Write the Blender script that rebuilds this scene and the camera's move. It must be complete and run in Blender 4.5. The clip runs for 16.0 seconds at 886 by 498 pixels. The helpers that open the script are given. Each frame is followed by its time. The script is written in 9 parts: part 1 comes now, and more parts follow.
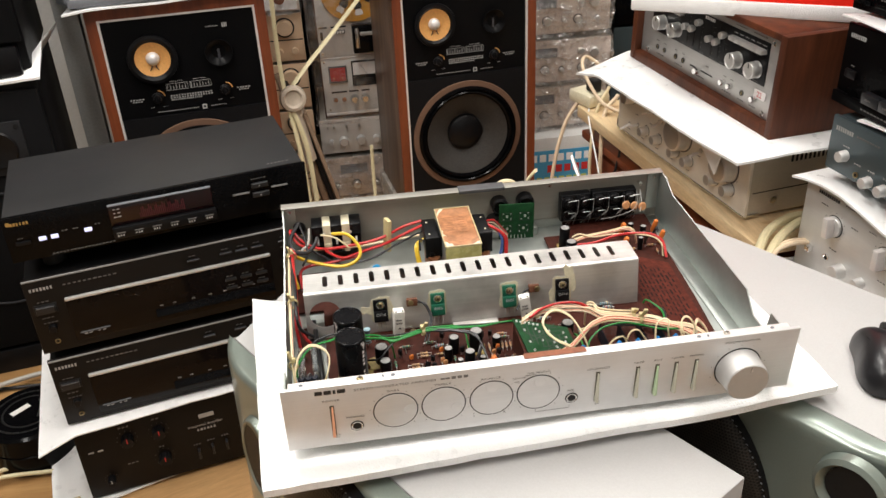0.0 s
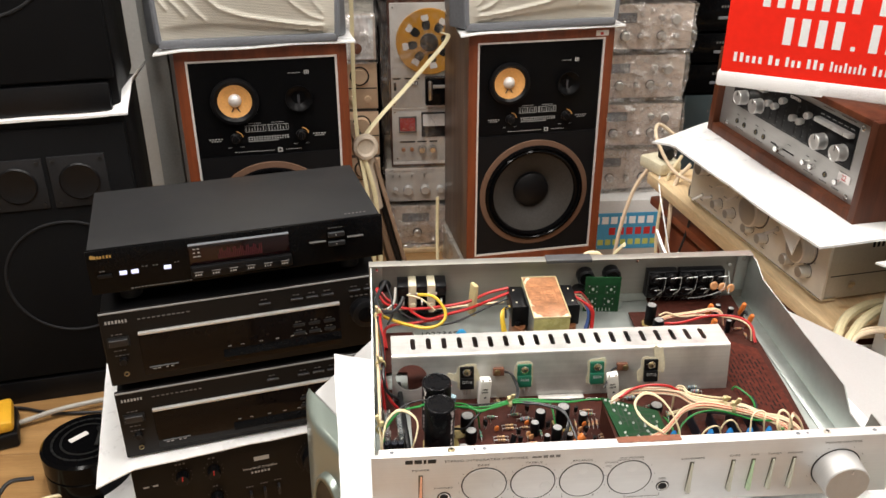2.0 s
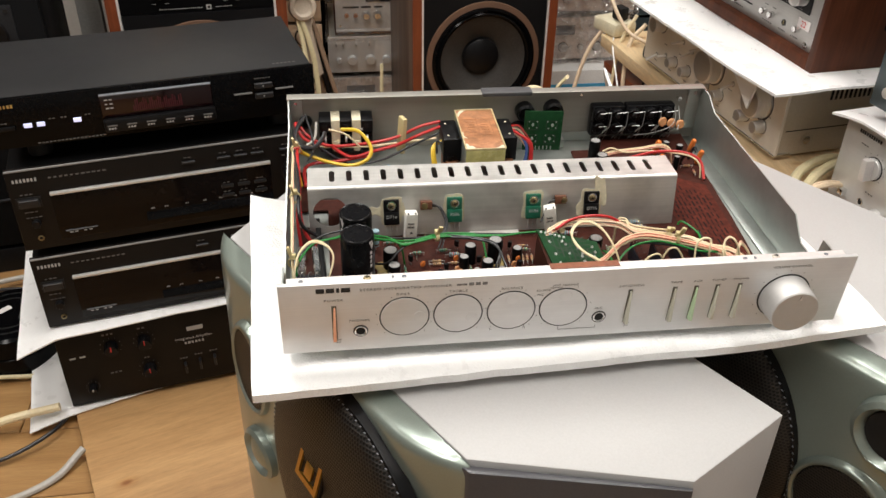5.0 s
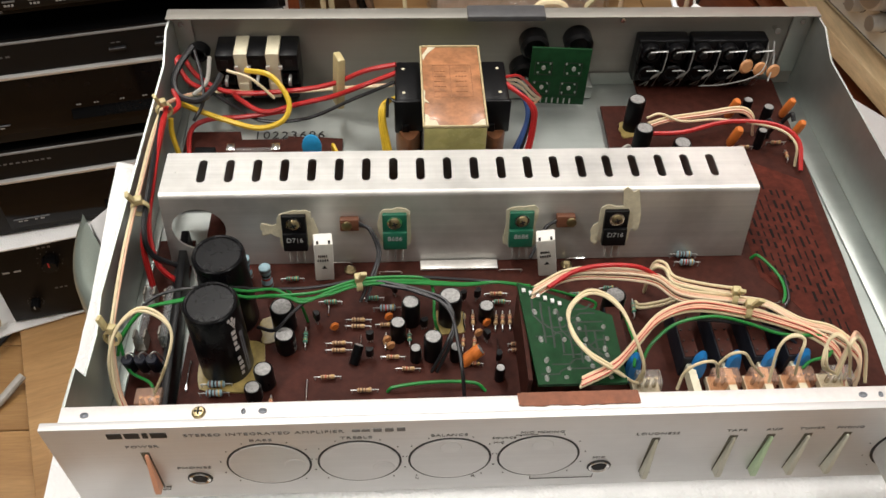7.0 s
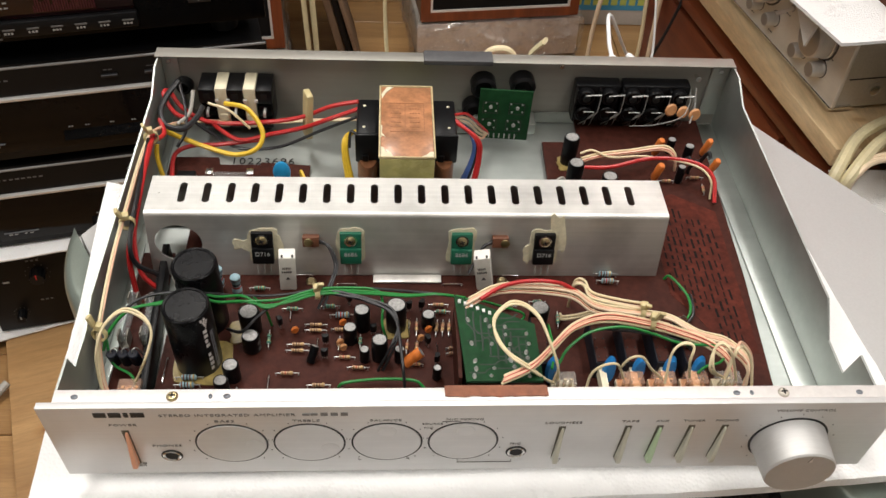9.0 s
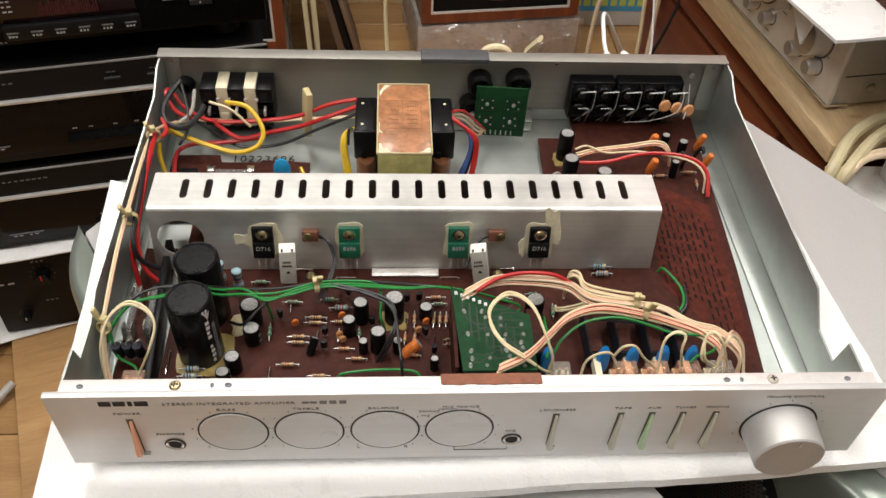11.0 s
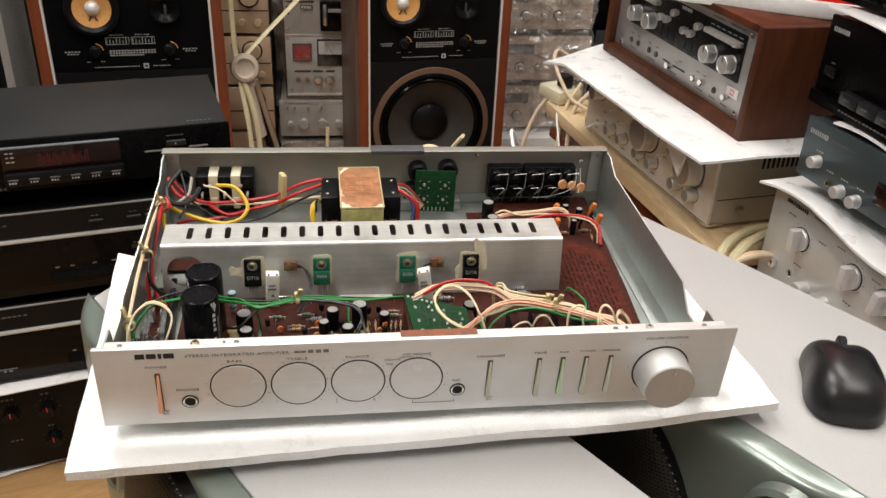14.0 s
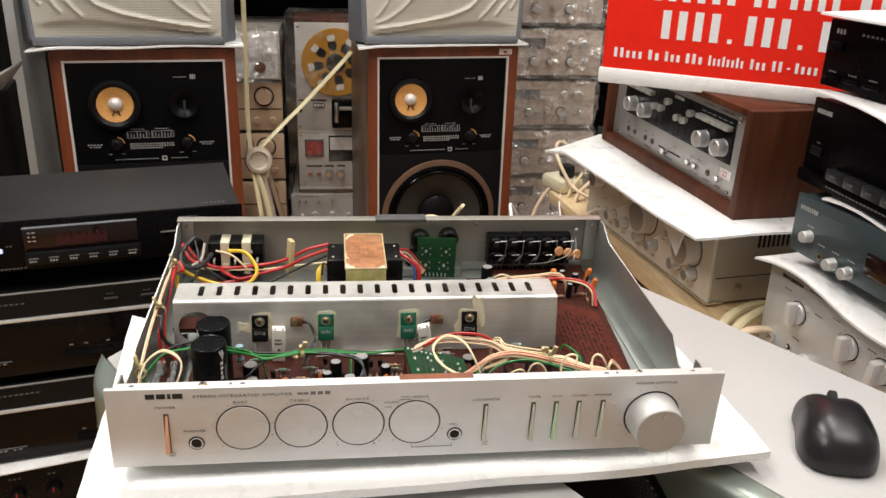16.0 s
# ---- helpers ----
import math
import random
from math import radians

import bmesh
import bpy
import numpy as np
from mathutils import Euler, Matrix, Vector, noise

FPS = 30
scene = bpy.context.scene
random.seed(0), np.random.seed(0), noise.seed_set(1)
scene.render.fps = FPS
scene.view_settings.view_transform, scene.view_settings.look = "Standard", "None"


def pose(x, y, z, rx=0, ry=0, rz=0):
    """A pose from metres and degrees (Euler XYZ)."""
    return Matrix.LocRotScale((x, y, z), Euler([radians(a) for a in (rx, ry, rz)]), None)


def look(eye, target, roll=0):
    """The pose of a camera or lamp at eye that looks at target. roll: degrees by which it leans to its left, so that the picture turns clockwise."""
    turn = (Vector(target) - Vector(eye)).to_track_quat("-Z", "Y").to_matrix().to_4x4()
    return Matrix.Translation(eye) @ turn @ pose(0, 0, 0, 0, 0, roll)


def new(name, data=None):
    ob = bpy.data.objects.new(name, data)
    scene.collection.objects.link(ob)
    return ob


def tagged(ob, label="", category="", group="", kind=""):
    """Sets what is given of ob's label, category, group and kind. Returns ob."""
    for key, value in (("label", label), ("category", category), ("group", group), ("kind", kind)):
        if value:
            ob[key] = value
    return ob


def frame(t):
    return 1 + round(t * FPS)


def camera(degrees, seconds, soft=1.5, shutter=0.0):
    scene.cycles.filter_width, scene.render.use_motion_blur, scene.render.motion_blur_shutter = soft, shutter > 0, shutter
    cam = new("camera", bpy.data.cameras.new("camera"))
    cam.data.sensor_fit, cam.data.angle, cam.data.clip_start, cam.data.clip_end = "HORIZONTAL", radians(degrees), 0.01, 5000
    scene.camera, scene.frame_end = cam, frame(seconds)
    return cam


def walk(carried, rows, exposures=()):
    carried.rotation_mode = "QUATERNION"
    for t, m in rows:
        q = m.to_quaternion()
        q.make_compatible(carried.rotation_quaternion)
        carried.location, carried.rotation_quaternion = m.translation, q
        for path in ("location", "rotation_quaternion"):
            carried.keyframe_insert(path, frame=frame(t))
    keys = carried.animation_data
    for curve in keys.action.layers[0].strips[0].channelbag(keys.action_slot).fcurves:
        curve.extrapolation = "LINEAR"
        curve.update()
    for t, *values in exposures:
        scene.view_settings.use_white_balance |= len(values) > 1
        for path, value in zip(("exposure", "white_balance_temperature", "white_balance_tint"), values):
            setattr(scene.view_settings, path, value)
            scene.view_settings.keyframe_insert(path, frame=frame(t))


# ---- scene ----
cam = camera(55.0, 16.0)
PATH = [
    (0, (0.0630, -0.5461, 0.4894), (0.2953, 1.1758, -0.5010), -2.79),
    (0.5, (0.0340, -0.5313, 0.4813), (0.2453, 1.1874, -0.5193), -0.87),
    (1, (0.0236, -0.5294, 0.4998), (0.2125, 1.2098, -0.4696), 0.22),
    (1.5, (0.0134, -0.5196, 0.5129), (0.1869, 1.2497, -0.4032), 0.46),
    (2, (0.0137, -0.5290, 0.5096), (0.1623, 1.2534, -0.3853), -0.08),
    (2.5, (0.0231, -0.5359, 0.4811), (0.1695, 1.2300, -0.4462), -1.09),
    (3, (0.0449, -0.5352, 0.4943), (0.2464, 1.2232, -0.4371), -1.74),
    (3.5, (0.0460, -0.5437, 0.4766), (0.2922, 1.2097, -0.4535), -1.42),
    (4, (0.0408, -0.5460, 0.4495), (0.2848, 1.1850, -0.5223), -0.92),
    (4.5, (0.0424, -0.5323, 0.4343), (0.2828, 1.1684, -0.5902), 0.12),
    (4.7, (0.0426, -0.5270, 0.4284), (0.2867, 1.1588, -0.6197), 0.65),
    (6.8, (0.1543, -0.2008, 0.3659), (0.2420, 1.1975, -1.0614), 1.48),
    (7, (0.1547, -0.2010, 0.3680), (0.2370, 1.1943, -1.0625), 0.97),
    (7.5, (0.1641, -0.2082, 0.3748), (0.2599, 1.1675, -1.0738), 1.15),
    (8, (0.1670, -0.2192, 0.4028), (0.2869, 1.1614, -1.0393), 2.58),
    (8.5, (0.1698, -0.2392, 0.4077), (0.2842, 1.1690, -1.0079), 2.96),
    (9, (0.1744, -0.2535, 0.4129), (0.2921, 1.1822, -0.9746), 3.09),
    (9.2, (0.1770, -0.2540, 0.4160), (0.2840, 1.1691, -0.9852), 3.10),
    (11.3, (0.1780, -0.2720, 0.4160), (0.2920, 1.1789, -0.9558), 2.30),
    (11.5, (0.1763, -0.2787, 0.4152), (0.3053, 1.1813, -0.9456), 2.24),
    (12, (0.1777, -0.2858, 0.3981), (0.3104, 1.1797, -0.9565), 1.74),
    (12.5, (0.1839, -0.3180, 0.3927), (0.3323, 1.1925, -0.9097), 1.36),
    (13, (0.1798, -0.3658, 0.3873), (0.3837, 1.2371, -0.7913), 0.71),
    (13.5, (0.1625, -0.4509, 0.3959), (0.4142, 1.2115, -0.6872), 1.28),
    (14, (0.1529, -0.4718, 0.3908), (0.4219, 1.2614, -0.5701), 2.50),
    (14.5, (0.1465, -0.4806, 0.3704), (0.4033, 1.2973, -0.5090), 2.97),
    (15, (0.1499, -0.4863, 0.3626), (0.3939, 1.3186, -0.4638), 2.80),
    (15.5, (0.1559, -0.4991, 0.3688), (0.3983, 1.3251, -0.4145), 2.06),
    (16, (0.1577, -0.5204, 0.3703), (0.4063, 1.3207, -0.3703), 1.81),
]
walk(cam, [(t, look(eye, target, roll)) for t, eye, target, roll in PATH],
     exposures=[(0, 0.49), (1.0, 0.51), (1.5, 0.58), (2, 0.63), (2.5, 0.79), (3, 0.69), (3.5, 0.64), (4, 0.56), (4.5, 0.45), (7.0, -0.02), (9.0, 0.02), (11.5, 0.05), (12.5, 0.04), (13.5, 0.21), (14.0, 0.22), (15, 0.35), (16, 0.38)])

# ---- world and light ----
FLOOR = -0.62
world = bpy.data.worlds.new("world")
scene.world = world
world.use_nodes = True
wn = world.node_tree.nodes["Background"]
wn.inputs["Color"].default_value = (0.9, 0.95, 1.0, 1)
wn.inputs["Strength"].default_value = 0.03


def panel_lamp(x, y, z, sx, sy, watts, color=(1.0, 0.962, 0.915)):
    data = bpy.data.lights.new("ceiling_lamp", "AREA")
    data.shape, data.size, data.size_y, data.energy, data.color = "RECTANGLE", sx, sy, watts, color
    ob = new("ceiling_lamp", data)
    ob.matrix_world = pose(x, y, z)
    return ob


LAMPS = [(-0.9, -0.6, 21), (0.95, -0.5, 12.5), (-0.22, 0.75, 22), (0.95, 0.9, 13.5), (-1.6, 1.0, 6)]
for lx, ly, lw in LAMPS:
    panel_lamp(lx, ly, 1.93, 0.28, 1.15, lw)


# ---- materials ----
def nodes_of(name):
    m = bpy.data.materials.new(name)
    m.use_nodes = True
    nt = m.node_tree
    return m, nt, nt.nodes["Principled BSDF"]


def link(nt, a, ao, b, bi):
    nt.links.new(a.outputs[ao], b.inputs[bi])


def coords(nt, stretch=(1, 1, 1), space="Object"):
    tc = nt.nodes.new("ShaderNodeTexCoord")
    mp = nt.nodes.new("ShaderNodeMapping")
    mp.inputs["Scale"].default_value = stretch
    link(nt, tc, space, mp, "Vector")
    return mp


def noise_tex(nt, mp, scale, detail=4.0, rough=0.6):
    n = nt.nodes.new("ShaderNodeTexNoise")
    n.inputs["Scale"].default_value, n.inputs["Detail"].default_value, n.inputs["Roughness"].default_value = scale, detail, rough
    link(nt, mp, "Vector", n, "Vector")
    return n


def ramp(nt, src, out, stops):
    r = nt.nodes.new("ShaderNodeValToRGB")
    while len(r.color_ramp.elements) < len(stops):
        r.color_ramp.elements.new(0.5)
    for e, (p, c) in zip(r.color_ramp.elements, stops):
        e.position, e.color = p, (*c, 1) if len(c) == 3 else c
    link(nt, src, out, r, "Fac")
    return r


def add_bump(nt, bsdf, src, out, strength, distance=0.001):
    b = nt.nodes.new("ShaderNodeBump")
    b.inputs["Strength"].default_value, b.inputs["Distance"].default_value = strength, distance
    link(nt, src, out, b, "Height")
    link(nt, b, "Normal", bsdf, "Normal")
    return b


def mat(name, base, rough=0.5, metal=0.0, var=0.12, fine=220.0, coarse=14.0, bump=0.15, stretch=(1, 1, 1), rvar=0.12,
        depth=0.0006, coat=0.0, ior=1.5, rand=0.0, spec=0.5):
    """A plain surface with grain, faint stains, uneven gloss and fine relief."""
    m, nt, b = nodes_of(name)
    mp = coords(nt, stretch)
    n1, n2 = noise_tex(nt, mp, fine, 3), noise_tex(nt, mp, coarse, 5, 0.65)
    dark = tuple(c * (1 - var) for c in base)
    light = tuple(min(1.0, c * (1 + var * 0.7)) for c in base)
    r1 = ramp(nt, n1, "Fac", ((0.3, dark), (0.7, light)))
    r2 = ramp(nt, n2, "Fac", ((0.35, (1 - var * 0.8,) * 3), (0.6, (1.0,) * 3)))
    mx = nt.nodes.new("ShaderNodeMix")
    mx.data_type, mx.blend_type = "RGBA", "MULTIPLY"
    mx.inputs[0].default_value = 1.0
    link(nt, r1, "Color", mx, 6)
    link(nt, r2, "Color", mx, 7)
    out = mx.outputs[2]
    if rand:
        oi = nt.nodes.new("ShaderNodeObjectInfo")
        rr = ramp(nt, oi, "Random", ((0.0, (1 - rand,) * 3), (1.0, (1.0,) * 3)))
        m2 = nt.nodes.new("ShaderNodeMix")
        m2.data_type, m2.blend_type = "RGBA", "MULTIPLY"
        m2.inputs[0].default_value = 1.0
        nt.links.new(out, m2.inputs[6])
        link(nt, rr, "Color", m2, 7)
        out = m2.outputs[2]
    nt.links.new(out, b.inputs["Base Color"])
    mr = nt.nodes.new("ShaderNodeMapRange")
    mr.inputs["To Min"].default_value, mr.inputs["To Max"].default_value = max(0.02, rough - rvar), min(1.0, rough + rvar)
    link(nt, n2, "Fac", mr, "Value")
    link(nt, mr, "Result", b, "Roughness")
    b.inputs["Metallic"].default_value = metal
    b.inputs["IOR"].default_value = ior
    b.inputs["Specular IOR Level"].default_value = spec
    if coat:
        b.inputs["Coat Weight"].default_value, b.inputs["Coat Roughness"].default_value = coat, 0.12
    if bump:
        add_bump(nt, b, n1, "Fac", bump, depth)
    return m


def wood(name, dark, light, rough=0.4, grain=(2.0, 28.0, 28.0), coat=0.0, knots=0.0, rand=0.0, bump=0.12):
    """Wood with long grain along the axis whose stretch is smallest."""
    m, nt, b = nodes_of(name)
    mp = coords(nt, grain)
    warp = noise_tex(nt, mp, 1.2, 6, 0.6)
    fibre = noise_tex(nt, coords(nt, tuple(g * 8 for g in grain)), 2.2, 5, 0.7)
    r1 = ramp(nt, warp, "Fac", ((0.32, dark), (0.5, tuple((a + c) / 2 for a, c in zip(dark, light))), (0.66, light)))
    r2 = ramp(nt, fibre, "Fac", ((0.3, (0.72,) * 3), (0.62, (1.0,) * 3)))
    mx = nt.nodes.new("ShaderNodeMix")
    mx.data_type, mx.blend_type = "RGBA", "MULTIPLY"
    mx.inputs[0].default_value = 0.8
    link(nt, r1, "Color", mx, 6)
    link(nt, r2, "Color", mx, 7)
    out = mx.outputs[2]
    if knots:
        v = nt.nodes.new("ShaderNodeTexVoronoi")
        v.inputs["Scale"].default_value = 8.0
        link(nt, coords(nt, (1, 1.8, 1)), "Vector", v, "Vector")
        rk = ramp(nt, v, "Distance", ((0.0, (0.28, 0.14, 0.06)), (0.055, (0.5, 0.30, 0.16)), (0.10, (0.88, 0.80, 0.70)), (0.2, (1, 1, 1))))
        mk = nt.nodes.new("ShaderNodeMix")
        mk.data_type, mk.blend_type = "RGBA", "MULTIPLY"
        mk.inputs[0].default_value = knots
        nt.links.new(out, mk.inputs[6])
        link(nt, rk, "Color", mk, 7)
        out = mk.outputs[2]
    if rand:
        oi = nt.nodes.new("ShaderNodeObjectInfo")
        rr = ramp(nt, oi, "Random", ((0.0, (1 - rand,) * 3), (1.0, (1.0,) * 3)))
        m2 = nt.nodes.new("ShaderNodeMix")
        m2.data_type, m2.blend_type = "RGBA", "MULTIPLY"
        m2.inputs[0].default_value = 1.0
        nt.links.new(out, m2.inputs[6])
        link(nt, rr, "Color", m2, 7)
        out = m2.outputs[2]
    nt.links.new(out, b.inputs["Base Color"])
    mr = nt.nodes.new("ShaderNodeMapRange")
    mr.inputs["To Min"].default_value, mr.inputs["To Max"].default_value = rough - 0.1, rough + 0.15
    link(nt, fibre, "Fac", mr, "Value")
    link(nt, mr, "Result", b, "Roughness")
    b.inputs["Coat Weight"].default_value = coat
    b.inputs["Coat Roughness"].default_value = 0.2
    add_bump(nt, b, fibre, "Fac", bump, 0.0006)
    return m


def brushed(name, base, rough=0.32, along=(4, 400, 400), var=0.1, bump=0.08, metal=1.0, smudge=0.9):
    """Brushed or rolled metal: streaks along one axis, smudges across."""
    m, nt, b = nodes_of(name)
    st = noise_tex(nt, coords(nt, along), 1.0, 4, 0.7)
    sm = noise_tex(nt, coords(nt), 22, 4, 0.6)
    r1 = ramp(nt, st, "Fac", ((0.3, tuple(c * (1 - var) for c in base)), (0.7, base)))
    r2 = ramp(nt, sm, "Fac", ((0.3, (smudge,) * 3), (0.6, (1,) * 3)))
    mx = nt.nodes.new("ShaderNodeMix")
    mx.data_type, mx.blend_type = "RGBA", "MULTIPLY"
    mx.inputs[0].default_value = 1.0
    link(nt, r1, "Color", mx, 6)
    link(nt, r2, "Color", mx, 7)
    nt.links.new(mx.outputs[2], b.inputs["Base Color"])
    b.inputs["Metallic"].default_value = metal
    mr = nt.nodes.new("ShaderNodeMapRange")
    mr.inputs["To Min"].default_value, mr.inputs["To Max"].default_value = rough - 0.08, rough + 0.14
    link(nt, sm, "Fac", mr, "Value")
    link(nt, mr, "Result", b, "Roughness")
    add_bump(nt, b, st, "Fac", bump, 0.0003)
    return m


def perforated(name, metal_c, hole_c, pitch, rough=0.45, metal=0.6, hole=0.33):
    """Punched sheet metal: fine staggered holes."""
    m, nt, b = nodes_of(name)
    mp = coords(nt, (1 / pitch, 1 / pitch, 1 / pitch))
    mp.inputs["Rotation"].default_value = (0, 0, 0)
    v = nt.nodes.new("ShaderNodeTexVoronoi")
    v.inputs["Scale"].default_value, v.inputs["Randomness"].default_value = 1.0, 0.0
    v.voronoi_dimensions = "3D"
    sk = nt.nodes.new("ShaderNodeVectorMath")
    sk.operation = "ADD"
    sh = nt.nodes.new("ShaderNodeVectorMath")
    sh.operation = "MULTIPLY"
    sep = nt.nodes.new("ShaderNodeSeparateXYZ")
    cmb = nt.nodes.new("ShaderNodeCombineXYZ")
    half = nt.nodes.new("ShaderNodeMath")
    half.operation, half.inputs[1].default_value = "MULTIPLY_ADD", 0.5
    link(nt, mp, "Vector", sep, "Vector")
    fl = nt.nodes.new("ShaderNodeMath")
    fl.operation = "ROUND"
    link(nt, sep, "Z", fl, 0)
    link(nt, fl, "Value", half, 0)
    link(nt, sep, "X", half, 2)
    link(nt, half, "Value", cmb, "X")
    link(nt, sep, "Z", cmb, "Z")
    cmb.inputs["Y"].default_value = 0.0
    link(nt, cmb, "Vector", v, "Vector")
    r = ramp(nt, v, "Distance", ((hole, hole_c), (hole + 0.08, metal_c)))
    big = noise_tex(nt, coords(nt), 9, 3)
    r2 = ramp(nt, big, "Fac", ((0.3, (0.85,) * 3), (0.65, (1,) * 3)))
    mx = nt.nodes.new("ShaderNodeMix")
    mx.data_type, mx.blend_type = "RGBA", "MULTIPLY"
    mx.inputs[0].default_value = 1.0
    link(nt, r, "Color", mx, 6)
    link(nt, r2, "Color", mx, 7)
    nt.links.new(mx.outputs[2], b.inputs["Base Color"])
    b.inputs["Metallic"].default_value, b.inputs["Roughness"].default_value = metal, rough
    add_bump(nt, b, v, "Distance", 0.5, pitch * 0.5)
    return m


def clear(name, tint=(1, 1, 1), rough=0.05, see=0.8, bump=0.0, scale=30.0, white=0.0):
    """Thin clear plastic or glass: mostly see-through, with a glossy skin that wrinkles."""
    m, nt, b = nodes_of(name)
    nt.nodes.remove(b)
    out = nt.nodes["Material Output"]
    tr = nt.nodes.new("ShaderNodeBsdfTransparent")
    tr.inputs["Color"].default_value = (*tint, 1)
    gl = nt.nodes.new("ShaderNodeBsdfPrincipled")
    gl.inputs["Base Color"].default_value = (0.82, 0.80, 0.79, 1) if white else (*tint, 1)
    gl.inputs["Roughness"].default_value = rough
    gl.inputs["Metallic"].default_value = 0.75 if white else 0.0
    mx = nt.nodes.new("ShaderNodeMixShader")
    n = noise_tex(nt, coords(nt), scale, 2.5 if white else 6, 0.6)
    if bump:
        add_bump(nt, gl, n, "Fac", bump, 0.02)
        r = ramp(nt, n, "Fac", ((0.38, (max(0.04, 1 - see - 0.2),) * 3), (0.66, (1 - see + 0.25,) * 3)))
        link(nt, r, "Color", mx, "Fac")
    else:
        mx.inputs["Fac"].default_value = 1 - see
    link(nt, tr, "BSDF", mx, 1)
    link(nt, gl, "BSDF", mx, 2)
    link(nt, mx, "Shader", out, "Surface")
    return m


def glow(name, color, strength):
    m, nt, b = nodes_of(name)
    b.inputs["Base Color"].default_value = (*color, 1)
    b.inputs["Emission Color"].default_value = (*color, 1)
    b.inputs["Emission Strength"].default_value = strength
    return m


def foam_skin(name, base):
    """Closed-cell foam: a white skin of tiny round bubbles that glint."""
    m, nt, b = nodes_of(name)
    mp = coords(nt)
    v = nt.nodes.new("ShaderNodeTexVoronoi")
    v.inputs["Scale"].default_value = 480.0
    link(nt, mp, "Vector", v, "Vector")
    n = noise_tex(nt, mp, 30, 4)
    r = ramp(nt, n, "Fac", ((0.3, tuple(c * 0.95 for c in base)), (0.65, base)))
    link(nt, r, "Color", b, "Base Color")
    mr = nt.nodes.new("ShaderNodeMapRange")
    mr.inputs["To Min"].default_value, mr.inputs["To Max"].default_value = 0.12, 0.5
    link(nt, n, "Fac", mr, "Value")
    link(nt, mr, "Result", b, "Roughness")
    b.inputs["Subsurface Weight"].default_value = 0.0
    add_bump(nt, b, v, "Distance", 0.42, 0.0011)
    return m


M = {}
M["wall"] = mat("wall_paint", (0.60, 0.61, 0.60), 0.8, var=0.06, fine=90, coarse=2.0, bump=0.2)
M["ceiling"] = mat("ceiling_paint", (0.78, 0.78, 0.76), 0.85, var=0.04, fine=60, coarse=1.5)
M["floor"] = wood("laminate_floor", (0.36, 0.19, 0.070), (0.53, 0.31, 0.125), 0.32, (1.6, 22, 22), coat=0.25, rand=0.18)
M["pine"] = wood("pine_board", (0.35, 0.185, 0.070), (0.53, 0.315, 0.135), 0.5, (1.8, 14, 14), knots=0.9)
M["bench"] = wood("pine_bench", (0.66, 0.46, 0.25), (0.90, 0.70, 0.43), 0.42, (14, 1.4, 14), knots=0.6)
M["walnut"] = wood("walnut_veneer", (0.047, 0.0135, 0.006), (0.125, 0.038, 0.016), 0.45, (26, 26, 2.2), coat=0.0)
M["walnut"].node_tree.nodes["Principled BSDF"].inputs["Specular IOR Level"].default_value = 0.22
M["teak"] = wood("reddish_speaker_wood", (0.12, 0.026, 0.009), (0.28, 0.070, 0.022), 0.42, (22, 22, 2.0), coat=0.12)
M["sidewood"] = wood("grey_brown_speaker_side", (0.085, 0.048, 0.030), (0.19, 0.118, 0.080), 0.42, (22, 22, 2.0), coat=0.2)
M["redwood"] = wood("red_brown_furniture", (0.13, 0.028, 0.012), (0.26, 0.07, 0.026), 0.35, (2, 20, 20), coat=0.2)
M["ply"] = wood("brown_hardboard", (0.19, 0.12, 0.075), (0.30, 0.2, 0.13), 0.7, (20, 20, 2))
M["foam"] = foam_skin("white_foam_sheet", (0.94, 0.94, 0.935))
M["black_metal"] = mat("black_painted_steel", (0.005, 0.005, 0.0056), 0.46, 0.0, var=0.25, fine=900, coarse=9, bump=0.25, depth=0.0003, spec=0.14)
M["black_plastic"] = mat("black_plastic", (0.006, 0.006, 0.0068), 0.36, 0.0, var=0.2, fine=600, coarse=20, bump=0.1, spec=0.2)
M["black_gloss"] = mat("glossy_black_plastic", (0.003, 0.003, 0.0034), 0.16, 0.0, var=0.2, fine=300, coarse=8, bump=0.02, rvar=0.06, spec=0.11)
M["mouse_black"] = mat("satin_black_plastic", (0.010, 0.010, 0.012), 0.34, 0.0, var=0.2, fine=900, coarse=20, bump=0.06, spec=0.5)
M["dark_plate"] = mat("dark_driver_plate", (0.016, 0.016, 0.0175), 0.7, var=0.2, spec=0.2)
M["button_black"] = mat("satin_black_button", (0.016, 0.017, 0.019), 0.3, var=0.2, spec=0.4)
M["black_brushed"] = brushed("black_brushed_panel", (0.0075, 0.0056, 0.0044), 0.46, (5, 500, 500), 0.25, metal=0.0)
M["black_brushed"].node_tree.nodes["Principled BSDF"].inputs["Specular IOR Level"].default_value = 0.2
M["display"] = mat("dark_display_window", (0.006, 0.004, 0.0035), 0.10, 0.0, var=0.2, fine=60, coarse=5, bump=0.0, rvar=0.03, spec=0.16)
M["display_red"] = mat("dark_red_display", (0.014, 0.003, 0.004), 0.1, var=0.3, fine=90, coarse=20, bump=0.0, rvar=0.03)
M["baffle"] = mat("black_baffle_lacquer", (0.0045, 0.0045, 0.005), 0.3, var=0.2, fine=300, coarse=8, bump=0.02, rvar=0.06, spec=0.12)
M["woofer_plate"] = mat("charcoal_woofer_plate", (0.0075, 0.0075, 0.0085), 0.5, var=0.2, fine=600, coarse=8, bump=0.1, spec=0.16)
